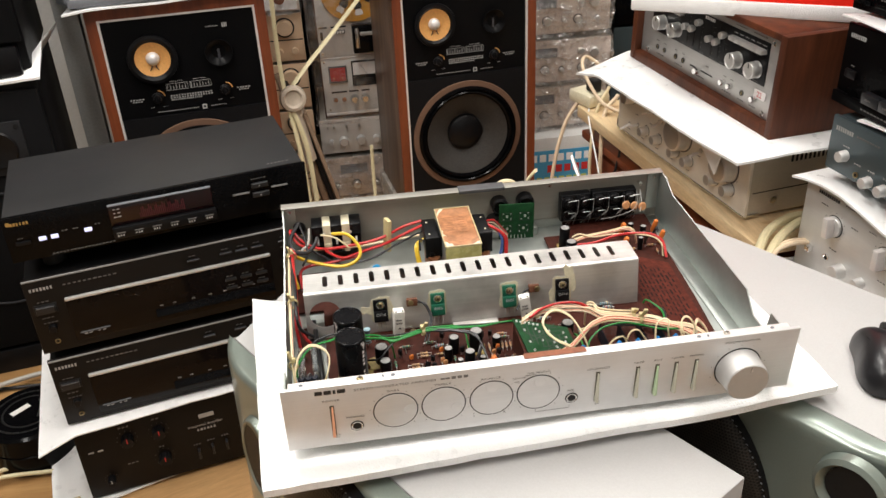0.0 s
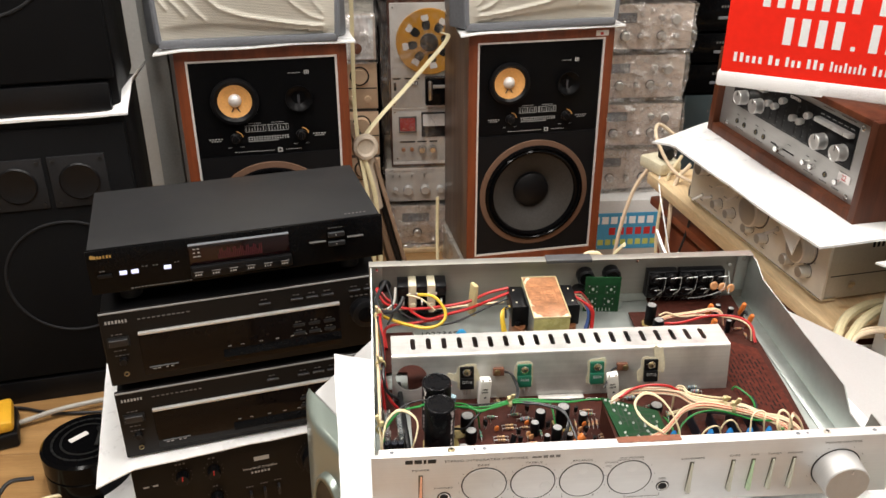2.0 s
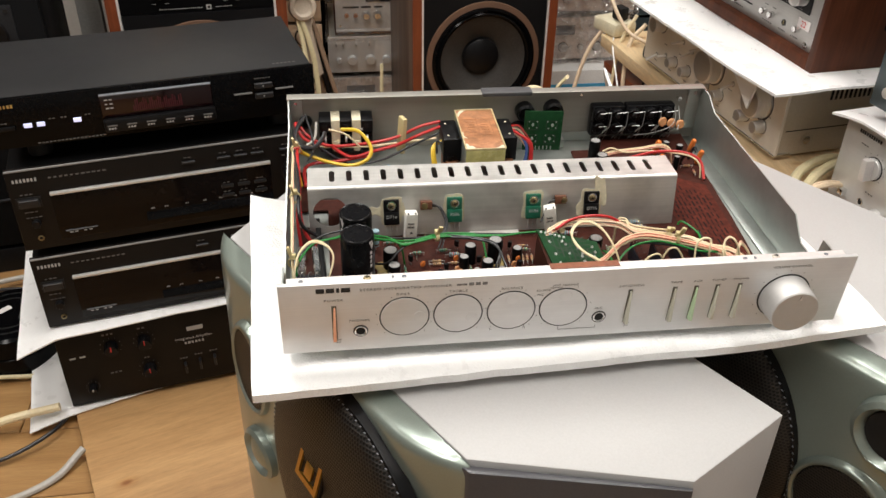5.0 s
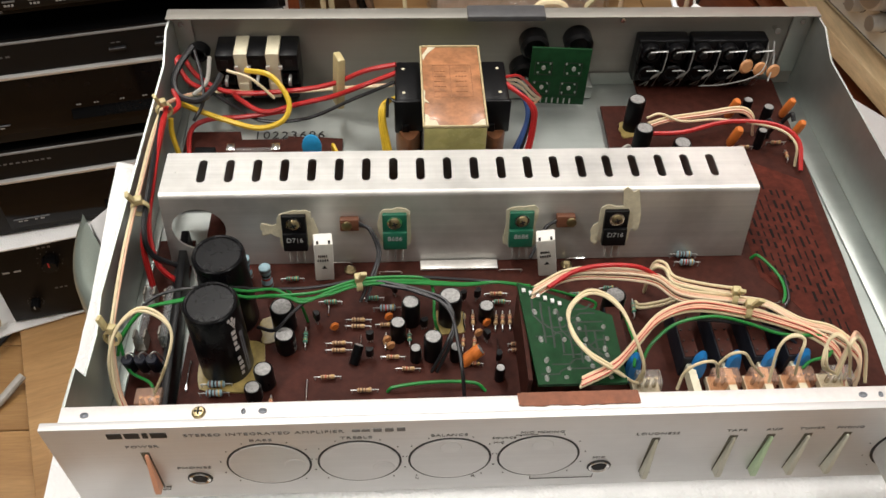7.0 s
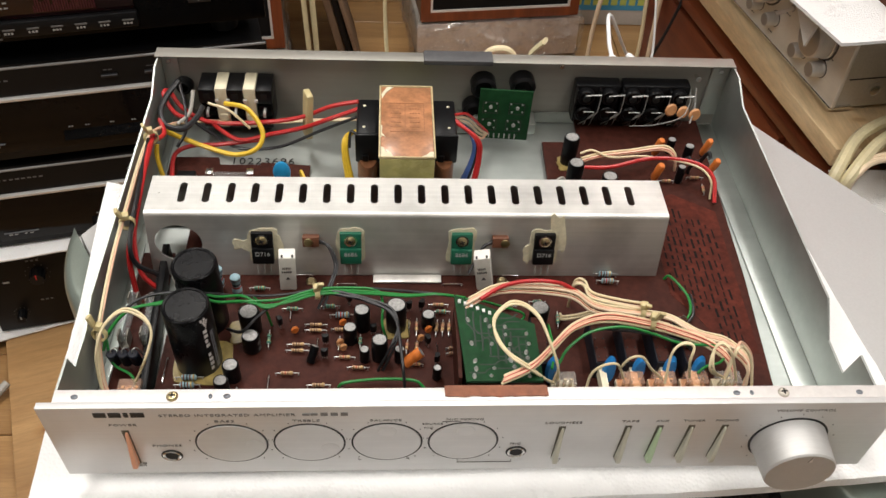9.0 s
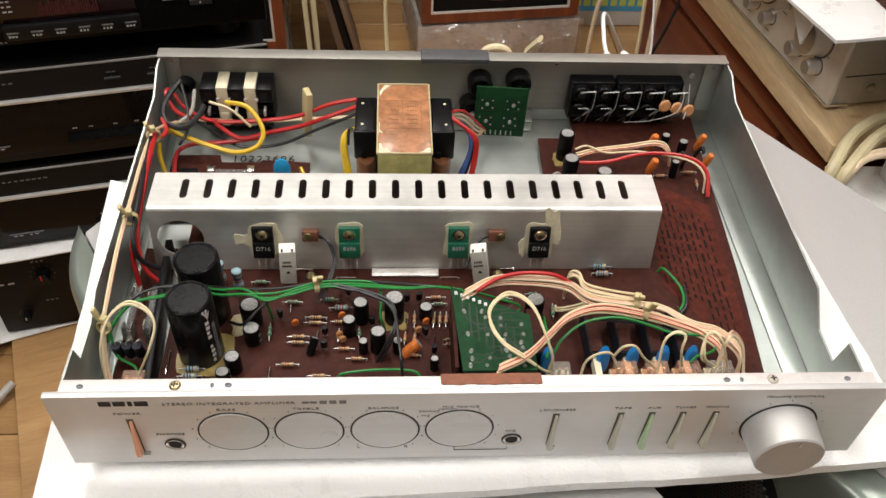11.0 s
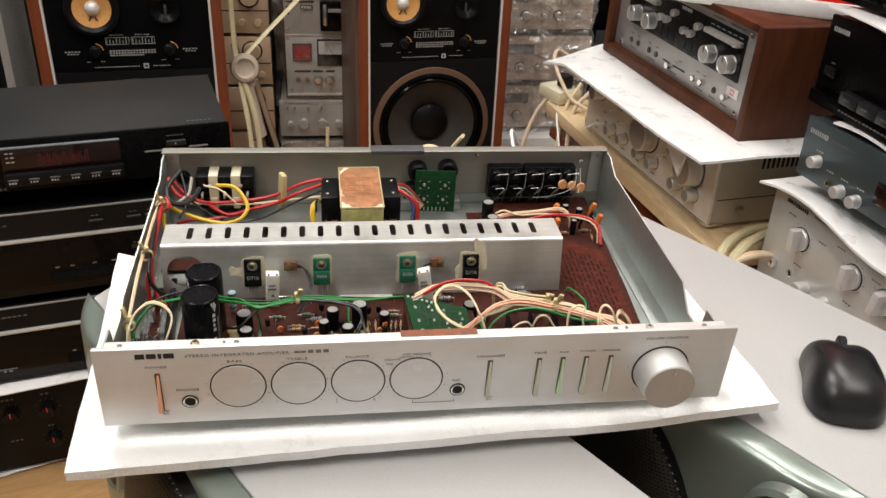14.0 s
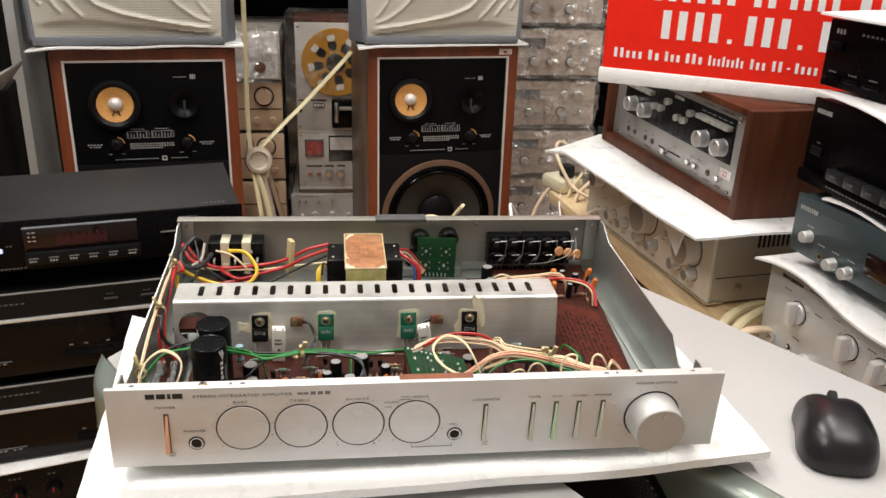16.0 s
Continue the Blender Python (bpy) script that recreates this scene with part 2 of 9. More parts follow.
M["edge_strip"] = mat("dark_grey_edge_strip", (0.085, 0.085, 0.09), 0.5, var=0.15)
M["deck_silver"] = brushed("satin_deck_panel", (0.74, 0.71, 0.675), 0.42, (4, 700, 700), 0.06, 0.05, metal=0.25)
M["cloth"] = mat("black_grille_cloth", (0.0052, 0.0053, 0.006), 0.95, var=0.3, fine=1400, coarse=7, bump=0.5, spec=0.15)
M["cone"] = mat("dark_grey_paper_cone", (0.042, 0.038, 0.034), 0.75, var=0.25, fine=260, coarse=12, bump=0.4)
M["cone_edge"] = mat("tan_cloth_surround", (0.15, 0.08, 0.048), 0.7, var=0.15, fine=300, coarse=18, bump=0.3)
M["cone_tan"] = mat("orange_paper_cone", (0.72, 0.36, 0.11), 0.6, var=0.1, fine=200, coarse=25, bump=0.2)
M["rubber"] = mat("black_rubber", (0.010, 0.010, 0.010), 0.6, var=0.2, spec=0.3)
M["silver"] = brushed("brushed_silver_panel", (0.72, 0.715, 0.70), 0.42, (4, 700, 700), 0.06, 0.05, metal=0.5)
M["bright_panel"] = brushed("bright_brushed_front", (0.80, 0.80, 0.80), 0.40, (4, 700, 700), 0.06, 0.05, metal=0.45)
M["silver_dull"] = brushed("dull_silver_panel", (0.52, 0.51, 0.49), 0.45, (4, 500, 500), 0.08, 0.05, metal=0.8)
M["champagne"] = brushed("champagne_panel", (0.78, 0.57, 0.385), 0.45, (4, 500, 500), 0.06, 0.05, metal=0.12)
M["champ_side"] = mat("champagne_painted_steel", (0.54, 0.50, 0.43), 0.45, 0.4, var=0.08, fine=500, coarse=8)
M["lip"] = mat("satin_aluminium_lip", (0.80, 0.77, 0.75), 0.45, 0.3, var=0.05, fine=300, coarse=40)
M["chrome"] = mat("bright_metal", (0.8, 0.8, 0.79), 0.18, 1.0, var=0.06, bump=0.03, rvar=0.06)
M["brass"] = mat("yellow_zinc_screw", (0.44, 0.36, 0.20), 0.35, 1.0, var=0.2, bump=0.1)
M["steel"] = brushed("zinc_chassis_steel", (0.49, 0.525, 0.50), 0.36, (3, 60, 60), 0.1, 0.06, metal=0.82, smudge=0.84)
M["rear_steel"] = brushed("rear_panel_steel", (0.36, 0.345, 0.31), 0.48, (3, 120, 120), 0.1, 0.06, metal=0.6)
M["alu"] = brushed("bent_aluminium_heatsink", (0.74, 0.73, 0.70), 0.40, (3, 210, 210), 0.16, 0.10, metal=0.74, smudge=0.72)
M["pcb"] = mat("dark_brown_circuit_board", (0.058, 0.0165, 0.011), 0.55, var=0.3, fine=180, coarse=22, bump=0.2, spec=0.12)
M["pcb_green"] = mat("green_circuit_board", (0.009, 0.052, 0.017), 0.5, var=0.2, fine=160, coarse=40, bump=0.2, spec=0.14)
M["pcb_trace"] = mat("dark_board_gaps", (0.006, 0.022, 0.009), 0.5, var=0.2)
M["solder"] = mat("solder", (0.58, 0.58, 0.56), 0.36, 0.55, var=0.3, bump=0.4)
M["ink_black"] = mat("black_ink", (0.02, 0.02, 0.02), 0.6, var=0.2, bump=0.0)
M["ink_grey"] = mat("grey_print", (0.13, 0.125, 0.12), 0.6, var=0.1, bump=0.0)
M["ink_panel"] = mat("engraved_grey_print", (0.20, 0.197, 0.193), 0.6, var=0.1, bump=0.0)
M["jack_grey"] = mat("dark_nickel", (0.20, 0.20, 0.19), 0.35, 0.8, var=0.2)
M["hole_grey"] = mat("grey_punched_hole", (0.26, 0.28, 0.31), 0.5, var=0.2)
M["tin"] = mat("tinned_strip", (0.80, 0.78, 0.74), 0.35, 0.55, var=0.1)
# black steel lifted to grey: light caught by the equaliser's top
M["lid"] = mat("dark_grey_satin_lid", (0.022, 0.022, 0.023), 0.45, var=0.15, fine=900, coarse=6, bump=0.15, depth=0.0002, spec=0.3)
M["knob_silver"] = brushed("satin_turned_aluminium", (0.64, 0.635, 0.625), 0.55, (60, 60, 900), 0.08, 0.05, metal=0.6)
M["turned"] = brushed("turned_aluminium_knob", (0.80, 0.79, 0.77), 0.36, (60, 60, 900), 0.14, 0.06, metal=0.8)
M["ink_white"] = mat("white_print", (0.42, 0.42, 0.41), 0.6, var=0.1, bump=0.0)
M["ink_gold"] = mat("gold_print", (0.58, 0.4, 0.14), 0.4, 0.6, var=0.1, bump=0.0)
M["cap_sleeve"] = mat("black_capacitor_sleeve", (0.005, 0.005, 0.006), 0.30, var=0.2, fine=200, coarse=30, bump=0.05, spec=0.17)
M["cap_top"] = mat("aluminium_cap_top", (0.36, 0.355, 0.345), 0.5, 0.35, var=0.3, fine=700, coarse=260, bump=0.6)
M["glue"] = mat("yellow_glue", (0.32, 0.24, 0.08), 0.35, var=0.25, coarse=60, bump=0.4)
M["paste"] = mat("cream_thermal_paste", (0.72, 0.66, 0.48), 0.6, var=0.12, fine=300, coarse=90, bump=0.7)
M["res_tan"] = mat("tan_resistor", (0.56, 0.36, 0.2), 0.45, var=0.15)
M["res_green"] = mat("green_resistor", (0.12, 0.36, 0.26), 0.45, var=0.15)
M["res_blue"] = mat("pale_blue_resistor", (0.30, 0.46, 0.52), 0.45, var=0.15)
M["band_brown"] = mat("brown_band", (0.16, 0.06, 0.03), 0.5)
M["band_red"] = mat("red_band", (0.5, 0.04, 0.03), 0.5)
M["orange"] = mat("orange_lacquer", (0.72, 0.2, 0.04), 0.35, var=0.12)
M["amber"] = mat("tan_ceramic_disc", (0.62, 0.3, 0.13), 0.4, var=0.12)
M["blue"] = mat("blue_lacquer", (0.02, 0.22, 0.58), 0.3, var=0.1)
M["blue_bright"] = mat("bright_blue_disc", (0.03, 0.36, 0.72), 0.3, var=0.1)
M["ceramic"] = mat("white_ceramic_resistor", (0.80, 0.78, 0.72), 0.6, var=0.06)
M["tr_green"] = mat("green_transistor", (0.012, 0.13, 0.075), 0.35, var=0.15)
M["w_red"] = mat("red_wire", (0.50, 0.022, 0.022), 0.38, var=0.1, bump=0.02)
M["w_pink"] = mat("salmon_wire", (0.80, 0.49, 0.33), 0.42, var=0.1, bump=0.02)
M["w_cream"] = mat("cream_wire", (0.78, 0.66, 0.42), 0.42, var=0.08, bump=0.02)
M["w_white"] = mat("peach_white_wire", (0.77, 0.61, 0.43), 0.42, var=0.08, bump=0.02)
M["w_green"] = mat("green_wire", (0.016, 0.22, 0.04), 0.38, var=0.1, bump=0.02)
M["w_black"] = mat("black_wire", (0.015, 0.015, 0.017), 0.38, var=0.1, bump=0.02)
M["w_yellow"] = mat("yellow_wire", (0.78, 0.52, 0.04), 0.38, var=0.1, bump=0.02)
M["w_blue"] = mat("blue_wire", (0.06, 0.12, 0.34), 0.38, var=0.1, bump=0.02)
M["w_grey"] = mat("grey_cable", (0.42, 0.40, 0.36), 0.45, var=0.1, bump=0.02)
M["tie"] = mat("yellowed_nylon_tie", (0.62, 0.52, 0.27), 0.4, var=0.1)
M["ivory"] = mat("ivory_plastic", (0.74, 0.68, 0.5), 0.4, var=0.08)
M["clearcon"] = clear("milky_clear_connector", (0.92, 0.88, 0.83), 0.12, 0.80)
M["clearred"] = clear("amber_clear_connector", (0.92, 0.66, 0.52), 0.12, 0.78)
M["glass"] = clear("glass_tube", (0.92, 0.95, 0.95), 0.03, 0.90)
M["xf_paper"] = mat("orange_brown_varnished_paper", (0.46, 0.205, 0.095), 0.34, var=0.38, fine=120, coarse=55, coat=0.3)
M["xf_tape"] = mat("yellowed_tape", (0.48, 0.44, 0.17), 0.28, var=0.2, fine=90, coarse=30, coat=0.3)
M["xf_rim"] = mat("pale_folded_paper", (0.60, 0.50, 0.28), 0.5, var=0.2)
M["xf_print"] = mat("faded_brown_print", (0.33, 0.15, 0.075), 0.5, var=0.2, bump=0.0)
M["xf_copper"] = mat("brown_varnished_winding", (0.24, 0.095, 0.04), 0.45, 0.0, var=0.25, coat=0.15)
M["lever_peach"] = mat("peach_plastic_lever", (0.85, 0.42, 0.26), 0.35, var=0.06)
M["lever_green"] = mat("pale_green_plastic_lever", (0.50, 0.66, 0.42), 0.3, var=0.06)
M["lever_grey"] = mat("smoky_plastic_lever", (0.56, 0.55, 0.45), 0.3, var=0.06)
M["tape_brown"] = mat("brown_paper_tape", (0.25, 0.085, 0.04), 0.6, var=0.25, fine=150, coarse=60, bump=0.4)
M["clip"] = mat("dull_brown_tinned_clip", (0.26, 0.235, 0.20), 0.55, 0.5, var=0.25, bump=0.2)
M["smoked"] = mat("smoked_matt_acrylic", (0.0028, 0.0026, 0.0028), 0.28, 0.0, var=0.2, fine=300, coarse=8, bump=0.02, rvar=0.06, spec=0.02)
M["slot_olive"] = mat("dark_olive_slot", (0.105, 0.095, 0.065), 0.5, var=0.15)
M["edge_grey"] = mat("satin_grey_edge", (0.30, 0.30, 0.30), 0.5, var=0.1)
M["diode_navy"] = mat("dark_navy_epoxy", (0.010, 0.012, 0.022), 0.5, var=0.2, spec=0.25)
M["pcb_mark"] = mat("black_board_legend", (0.012, 0.007, 0.006), 0.6, var=0.2, spec=0.1)
M["switch_brown"] = mat("dark_navy_switch_plastic", (0.016, 0.018, 0.026), 0.5, var=0.2, spec=0.2)
# dark colour for an unseen wall, to cut reflections and fill light
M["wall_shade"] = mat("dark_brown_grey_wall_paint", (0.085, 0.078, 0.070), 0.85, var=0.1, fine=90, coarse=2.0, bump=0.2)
M["charcoal"] = mat("charcoal_satin_plastic", (0.055, 0.055, 0.062), 0.35, var=0.1, fine=600, coarse=10)
M["k_paint"] = mat("pale_green_metallic_paint", (0.27, 0.315, 0.28), 0.32, 0.55, var=0.05, fine=900, coarse=6, bump=0.05, coat=0.4)
M["k_top"] = mat("light_grey_vinyl", (0.47, 0.465, 0.46), 0.5, var=0.04, fine=600, coarse=6, bump=0.3, depth=0.0002)
M["k_mesh"] = perforated("black_speaker_mesh", (0.028, 0.025, 0.022), (0.003, 0.003, 0.003), 0.0030, 0.45, 0.4, 0.30)
M["grey_mesh"] = perforated("silver_grey_speaker_mesh", (0.80, 0.765, 0.67), (0.24, 0.225, 0.19), 0.0030, 0.5, 0.2, 0.28)
M["grey_frame"] = mat("blue_grey_plastic", (0.17, 0.18, 0.20), 0.45, var=0.1)
M["grey_post"] = mat("grey_painted_panel", (0.30, 0.30, 0.29), 0.5, var=0.1, coarse=5)
M["gold_badge"] = mat("gold_badge", (0.62, 0.36, 0.09), 0.32, 0.9, var=0.1)
M["gs_blue"] = mat("blue_grey_panel", (0.068, 0.094, 0.104), 0.36, 0.5, var=0.08, fine=900, coarse=10)
M["reel"] = mat("orange_tape_reel", (0.60, 0.27, 0.018), 0.35, var=0.1)
M["red_led"] = glow("red_meter_glow", (0.36, 0.008, 0.008), 0.10)
M["white_led"] = glow("white_button_glow", (0.70, 0.72, 1.0), 0.55)
M["red_bars"] = glow("faint_red_display_glow", (0.06, 0.004, 0.010), 0.04)
M["red_sign"] = mat("red_printed_vinyl", (0.92, 0.024, 0.010), 0.5, var=0.05, fine=60, coarse=4, bump=0.02, spec=0.2)
M["sign_white"] = mat("white_vinyl", (0.9, 0.9, 0.9), 0.4, var=0.03, bump=0.02)
M["blue_sign"] = mat("blue_printed_vinyl", (0.07, 0.36, 0.62), 0.4, var=0.05, bump=0.02)
M["sign_yellow"] = mat("yellow_green_print", (0.55, 0.62, 0.15), 0.4, var=0.05, bump=0.0)
M["white_card"] = mat("white_card_box", (0.66, 0.65, 0.63), 0.6, var=0.08)
M["wrap"] = clear("wrinkled_clear_wrap", (1, 1, 1), 0.14, 0.76, 1.0, 30.0, 1.0)
M["wrap_dense"] = clear("crumpled_clear_wrap", (1, 0.99, 0.98), 0.16, 0.70, 1.0, 46.0, 1.0)
M["yellow_plastic"] = mat("yellow_plastic", (0.78, 0.42, 0.03), 0.4, var=0.08)
M["strap"] = mat("cream_plastic_strap", (0.66, 0.58, 0.36), 0.4, var=0.08)
M["tag_paper"] = mat("white_price_tag", (0.8, 0.76, 0.74), 0.6, var=0.03)
M["tag_red"] = mat("red_pen", (0.6, 0.03, 0.03), 0.6)
M["grey_plug"] = mat("beige_plastic", (0.52, 0.44, 0.35), 0.45, var=0.08)


# ---- mesh tools ----
def box(x0, x1, y0, y1, z0, z1, bevel=0.0, seg=2):
    bm = bmesh.new()
    bmesh.ops.create_cube(bm, size=1.0)
    for v in bm.verts:
        v.co = (x0 + (v.co.x + 0.5) * (x1 - x0), y0 + (v.co.y + 0.5) * (y1 - y0), z0 + (v.co.z + 0.5) * (z1 - z0))
    if bevel:
        bmesh.ops.bevel(bm, geom=list(bm.edges), offset=bevel, segments=seg, profile=0.5, affect="EDGES")
    return bm


def merge(bm, other, m=None):
    """Adds other, moved by m, to bm."""
    if m is not None:
        other.transform(m)
    me = bpy.data.meshes.new("tmp")
    other.to_mesh(me)
    other.free()
    bm.from_mesh(me)
    bpy.data.meshes.remove(me)
    return bm


def lathe(profile, n=28, closed=True):
    """Turns (radius, height) pairs round z."""
    bm = bmesh.new()
    rings = []
    for r, z in profile:
        if r < 1e-6:
            rings.append([bm.verts.new((0, 0, z))])
        else:
            rings.append([bm.verts.new((r * math.cos(2 * math.pi * i / n), r * math.sin(2 * math.pi * i / n), z)) for i in range(n)])
    for a, b in zip(rings, rings[1:]):
        for i in range(n):
            j = (i + 1) % n
            if len(a) == 1 and len(b) > 1:
                bm.faces.new((a[0], b[i], b[j]))
            elif len(b) == 1 and len(a) > 1:
                bm.faces.new((a[i], a[j], b[0]))
            elif len(a) > 1:
                bm.faces.new((a[i], a[j], b[j], b[i]))
    if closed:
        for ring in (rings[0], rings[-1]):
            if len(ring) > 1:
                bm.faces.new(ring)
    bmesh.ops.recalc_face_normals(bm, faces=bm.faces)
    return bm


def cyl(r, z0, z1, n=24, bevel=0.0, r2=None):
    r2 = r if r2 is None else r2
    if bevel:
        return lathe([(r - bevel, z0), (r, z0 + bevel), (r2, z1 - bevel), (r2 - bevel, z1)], n)
    return lathe([(r, z0), (r2, z1)], n)


def smooth_path(pts, steps=6):
    """Catmull-Rom through the points."""
    p = [Vector(q) for q in pts]
    if len(p) < 3:
        return p
    p = [p[0] * 2 - p[1]] + p + [p[-1] * 2 - p[-2]]
    out = []
    for i in range(1, len(p) - 2):
        for k in range(steps):
            t = k / steps
            a, b, c, d = p[i - 1], p[i], p[i + 1], p[i + 2]
            out.append(0.5 * (2 * b + (c - a) * t + (2 * a - 5 * b + 4 * c - d) * t * t + (3 * b - a - 3 * c + d) * t ** 3))
    out.append(p[-2])
    return out


def tube(pts, r, n=7, steps=6, flat=1.0, caps=True):
    """A round (or flattened) cord along a smooth line."""
    path = smooth_path(pts, steps)
    bm = bmesh.new()
    rings = []
    side = None
    for i, q in enumerate(path):
        t = (path[min(i + 1, len(path) - 1)] - path[max(i - 1, 0)])
        t = t.normalized() if t.length > 1e-9 else Vector((0, 0, 1))
        if side is None:
            side = t.orthogonal().normalized() if abs(t.z) > 0.9 else t.cross(Vector((0, 0, 1))).normalized()
        side = (side - t * side.dot(t)).normalized()
        up = t.cross(side)
        rings.append([bm.verts.new(q + r * (math.cos(2 * math.pi * k / n) * side + flat * math.sin(2 * math.pi * k / n) * up)) for k in range(n)])
    for a, b in zip(rings, rings[1:]):
        for k in range(n):
            j = (k + 1) % n
            bm.faces.new((a[k], a[j], b[j], b[k]))
    if caps:
        bm.faces.new(rings[0][::-1])
        bm.faces.new(rings[-1])
    bmesh.ops.recalc_face_normals(bm, faces=bm.faces)
    return bm


def prism(poly, z0, z1, bevel=0.0, seg=2):
    """Extrudes a flat outline (x, y) from z0 to z1."""
    bm = bmesh.new()
    lo = [bm.verts.new((x, y, z0)) for x, y in poly]
    hi = [bm.verts.new((x, y, z1)) for x, y in poly]
    bm.faces.new(lo[::-1])
    bm.faces.new(hi)
    for i in range(len(poly)):
        j = (i + 1) % len(poly)
        bm.faces.new((lo[i], lo[j], hi[j], hi[i]))
    bmesh.ops.recalc_face_normals(bm, faces=bm.faces)
    if bevel:
        bmesh.ops.bevel(bm, geom=list(bm.edges), offset=bevel, segments=seg, profile=0.5, affect="EDGES")
    return bm


def ring_plate(outer, inner, y0, y1):
    """A plate in the xz plane with one opening; outer and inner are outlines with the same number of corners."""
    bm = bmesh.new()
    vs = [[bm.verts.new((x, y, z)) for x, z in ol] for y in (y0, y1) for ol in (outer, inner)]
    n = len(outer)
    for i in range(n):
        j = (i + 1) % n
        bm.faces.new((vs[0][i], vs[0][j], vs[1][j], vs[1][i]))
        bm.faces.new((vs[2][i], vs[2][j], vs[3][j], vs[3][i]))
        bm.faces.new((vs[0][i], vs[0][j], vs[2][j], vs[2][i]))
        bm.faces.new((vs[1][i], vs[1][j], vs[3][j], vs[3][i]))
    bmesh.ops.recalc_face_normals(bm, faces=bm.faces)
    return bm


def rect(x0, x1, z0, z1):
    return [(x0, z0), (x1, z0), (x1, z1), (x0, z1)]


def finish(bm, name, material, angle=35):
    me = bpy.data.meshes.new(name)
    bm.to_mesh(me)
    bm.free()
    me.materials.append(material)
    me.polygons.foreach_set("use_smooth", [True] * len(me.polygons))
    me.set_sharp_from_angle(angle=radians(angle))
    return me


def part(name, bm, material, parent, label="", m=None):
    ob = new(name, finish(bm, name, material))
    ob.parent = parent
    if m is not None:
        ob.matrix_basis = m
    if label:
        tagged(ob, label)
    return ob


def again(ob, m, parent=None):
    """One more of a part, on the same mesh."""
    o = new(ob.name.split(".")[0], ob.data)
    o.parent = parent or ob.parent
    o.matrix_basis = m
    if "label" in ob:
        o["label"] = ob["label"]
    return o


def thing(name, m, label, category, group="", kind=""):
    ob = new(name)
    ob.empty_display_size = 0.02
    ob.matrix_world = m
    return tagged(ob, label, category, group, kind)


def solid(name, bm, material, label, category, m=None, group="", kind=""):
    ob = new(name, finish(bm, name, material))
    if m is not None:
        ob.matrix_world = m
    return tagged(ob, label, category, group, kind)


def letters(text, size, spread=1.0, thick=0.0001):
    """A mesh of text lying in the xz plane, centred, facing -y."""
    cu = bpy.data.curves.new("text", "FONT")
    cu.body, cu.size, cu.align_x, cu.align_y, cu.extrude, cu.space_character = text, size, "CENTER", "CENTER", thick, spread
    cu.resolution_u = 2
    ob = bpy.data.objects.new("text", cu)
    scene.collection.objects.link(ob)
    bpy.context.view_layer.update()
    me = bpy.data.meshes.new_from_object(ob.evaluated_get(bpy.context.evaluated_depsgraph_get()))
    bm = bmesh.new()
    bm.from_mesh(me)
    bpy.data.objects.remove(ob)
    bpy.data.meshes.remove(me)
    bpy.data.curves.remove(cu)
    bm.transform(pose(0, 0, 0, 90))
    return bm


def fitted(text, w, h):
    """Text stretched to a width and a cap height."""
    bm = letters(text, 0.01, 1.12)
    xs, zs = [v.co.x for v in bm.verts], [v.co.z for v in bm.verts]
    bm.transform(Matrix.Diagonal((w / (max(xs) - min(xs)), 1, h / (max(zs) - min(zs)), 1)))
    return bm


def bars(w, h, n=7, seed=1, gap=0.28):
    """Unreadable small print: a row of short bars, centred, in the xz plane."""
    rnd = random.Random(seed)
    bm = bmesh.new()
    cell = w / n
    for i in range(n):
        cw = cell * (1 - gap) * rnd.uniform(0.7, 1.0)
        x = -w / 2 + cell * i
        merge(bm, box(x, x + cw, -0.0002, 0.0002, -h / 2, h / 2))
    return bm


def at(x, y, z, rx=0, ry=0, rz=0):
    return pose(x, y, z, rx, ry, rz)


def sheet(poly, z, thick, sag=0.0, cell=0.02, seed=0, lift=None):
    """A soft foam sheet over the outline poly (a four-corner outline), its skin slightly uneven, edges rounded."""
    (ax, ay), (bx, by), (cx, cy), (dx, dy) = poly
    nx = max(4, int(math.hypot(bx - ax, by - ay) / cell))
    ny = max(4, int(math.hypot(dx - ax, dy - ay) / cell))
    bm = bmesh.new()
    off = Vector((seed * 7.3, seed * 3.1, 0))

    def place(i, j, top):
        u, v = i / nx, j / ny
        x = (1 - u) * (1 - v) * ax + u * (1 - v) * bx + u * v * cx + (1 - u) * v * dx
        y = (1 - u) * (1 - v) * ay + u * (1 - v) * by + u * v * cy + (1 - u) * v * dy
        e = min(u * nx, (1 - u) * nx, v * ny, (1 - v) * ny)
        wob = 0.0025 * noise.noise(Vector((x * 9, y * 9, 0)) + off)
        h = z + wob + (lift(u, v) if lift else 0.0)
        if e < 0.5:
            inx = 0.0013 * noise.noise(Vector((x * 40, y * 40, 3)) + off)
            x, y = x + inx, y + inx
            return (x, y, h + (thick * 0.84 if top else thick * 0.46))
        return (x, y, h + (thick if top else 0.0))

    grid = [[[bm.verts.new(place(i, j, top)) for j in range(ny + 1)] for i in range(nx + 1)] for top in (0, 1)]
    for top in (0, 1):
        g = grid[top]
        for i in range(nx):
            for j in range(ny):
                bm.faces.new((g[i][j], g[i + 1][j], g[i + 1][j + 1], g[i][j + 1]))
    rim = [(i, 0) for i in range(nx)] + [(nx, j) for j in range(ny)] + [(i, ny) for i in range(nx, 0, -1)] + [(0, j) for j in range(ny, 0, -1)]
    for (i, j), (k, l) in zip(rim, rim[1:] + rim[:1]):
        bm.faces.new((grid[0][i][j], grid[0][k][l], grid[1][k][l], grid[1][i][j]))
    bmesh.ops.recalc_face_normals(bm, faces=bm.faces)
    return bm


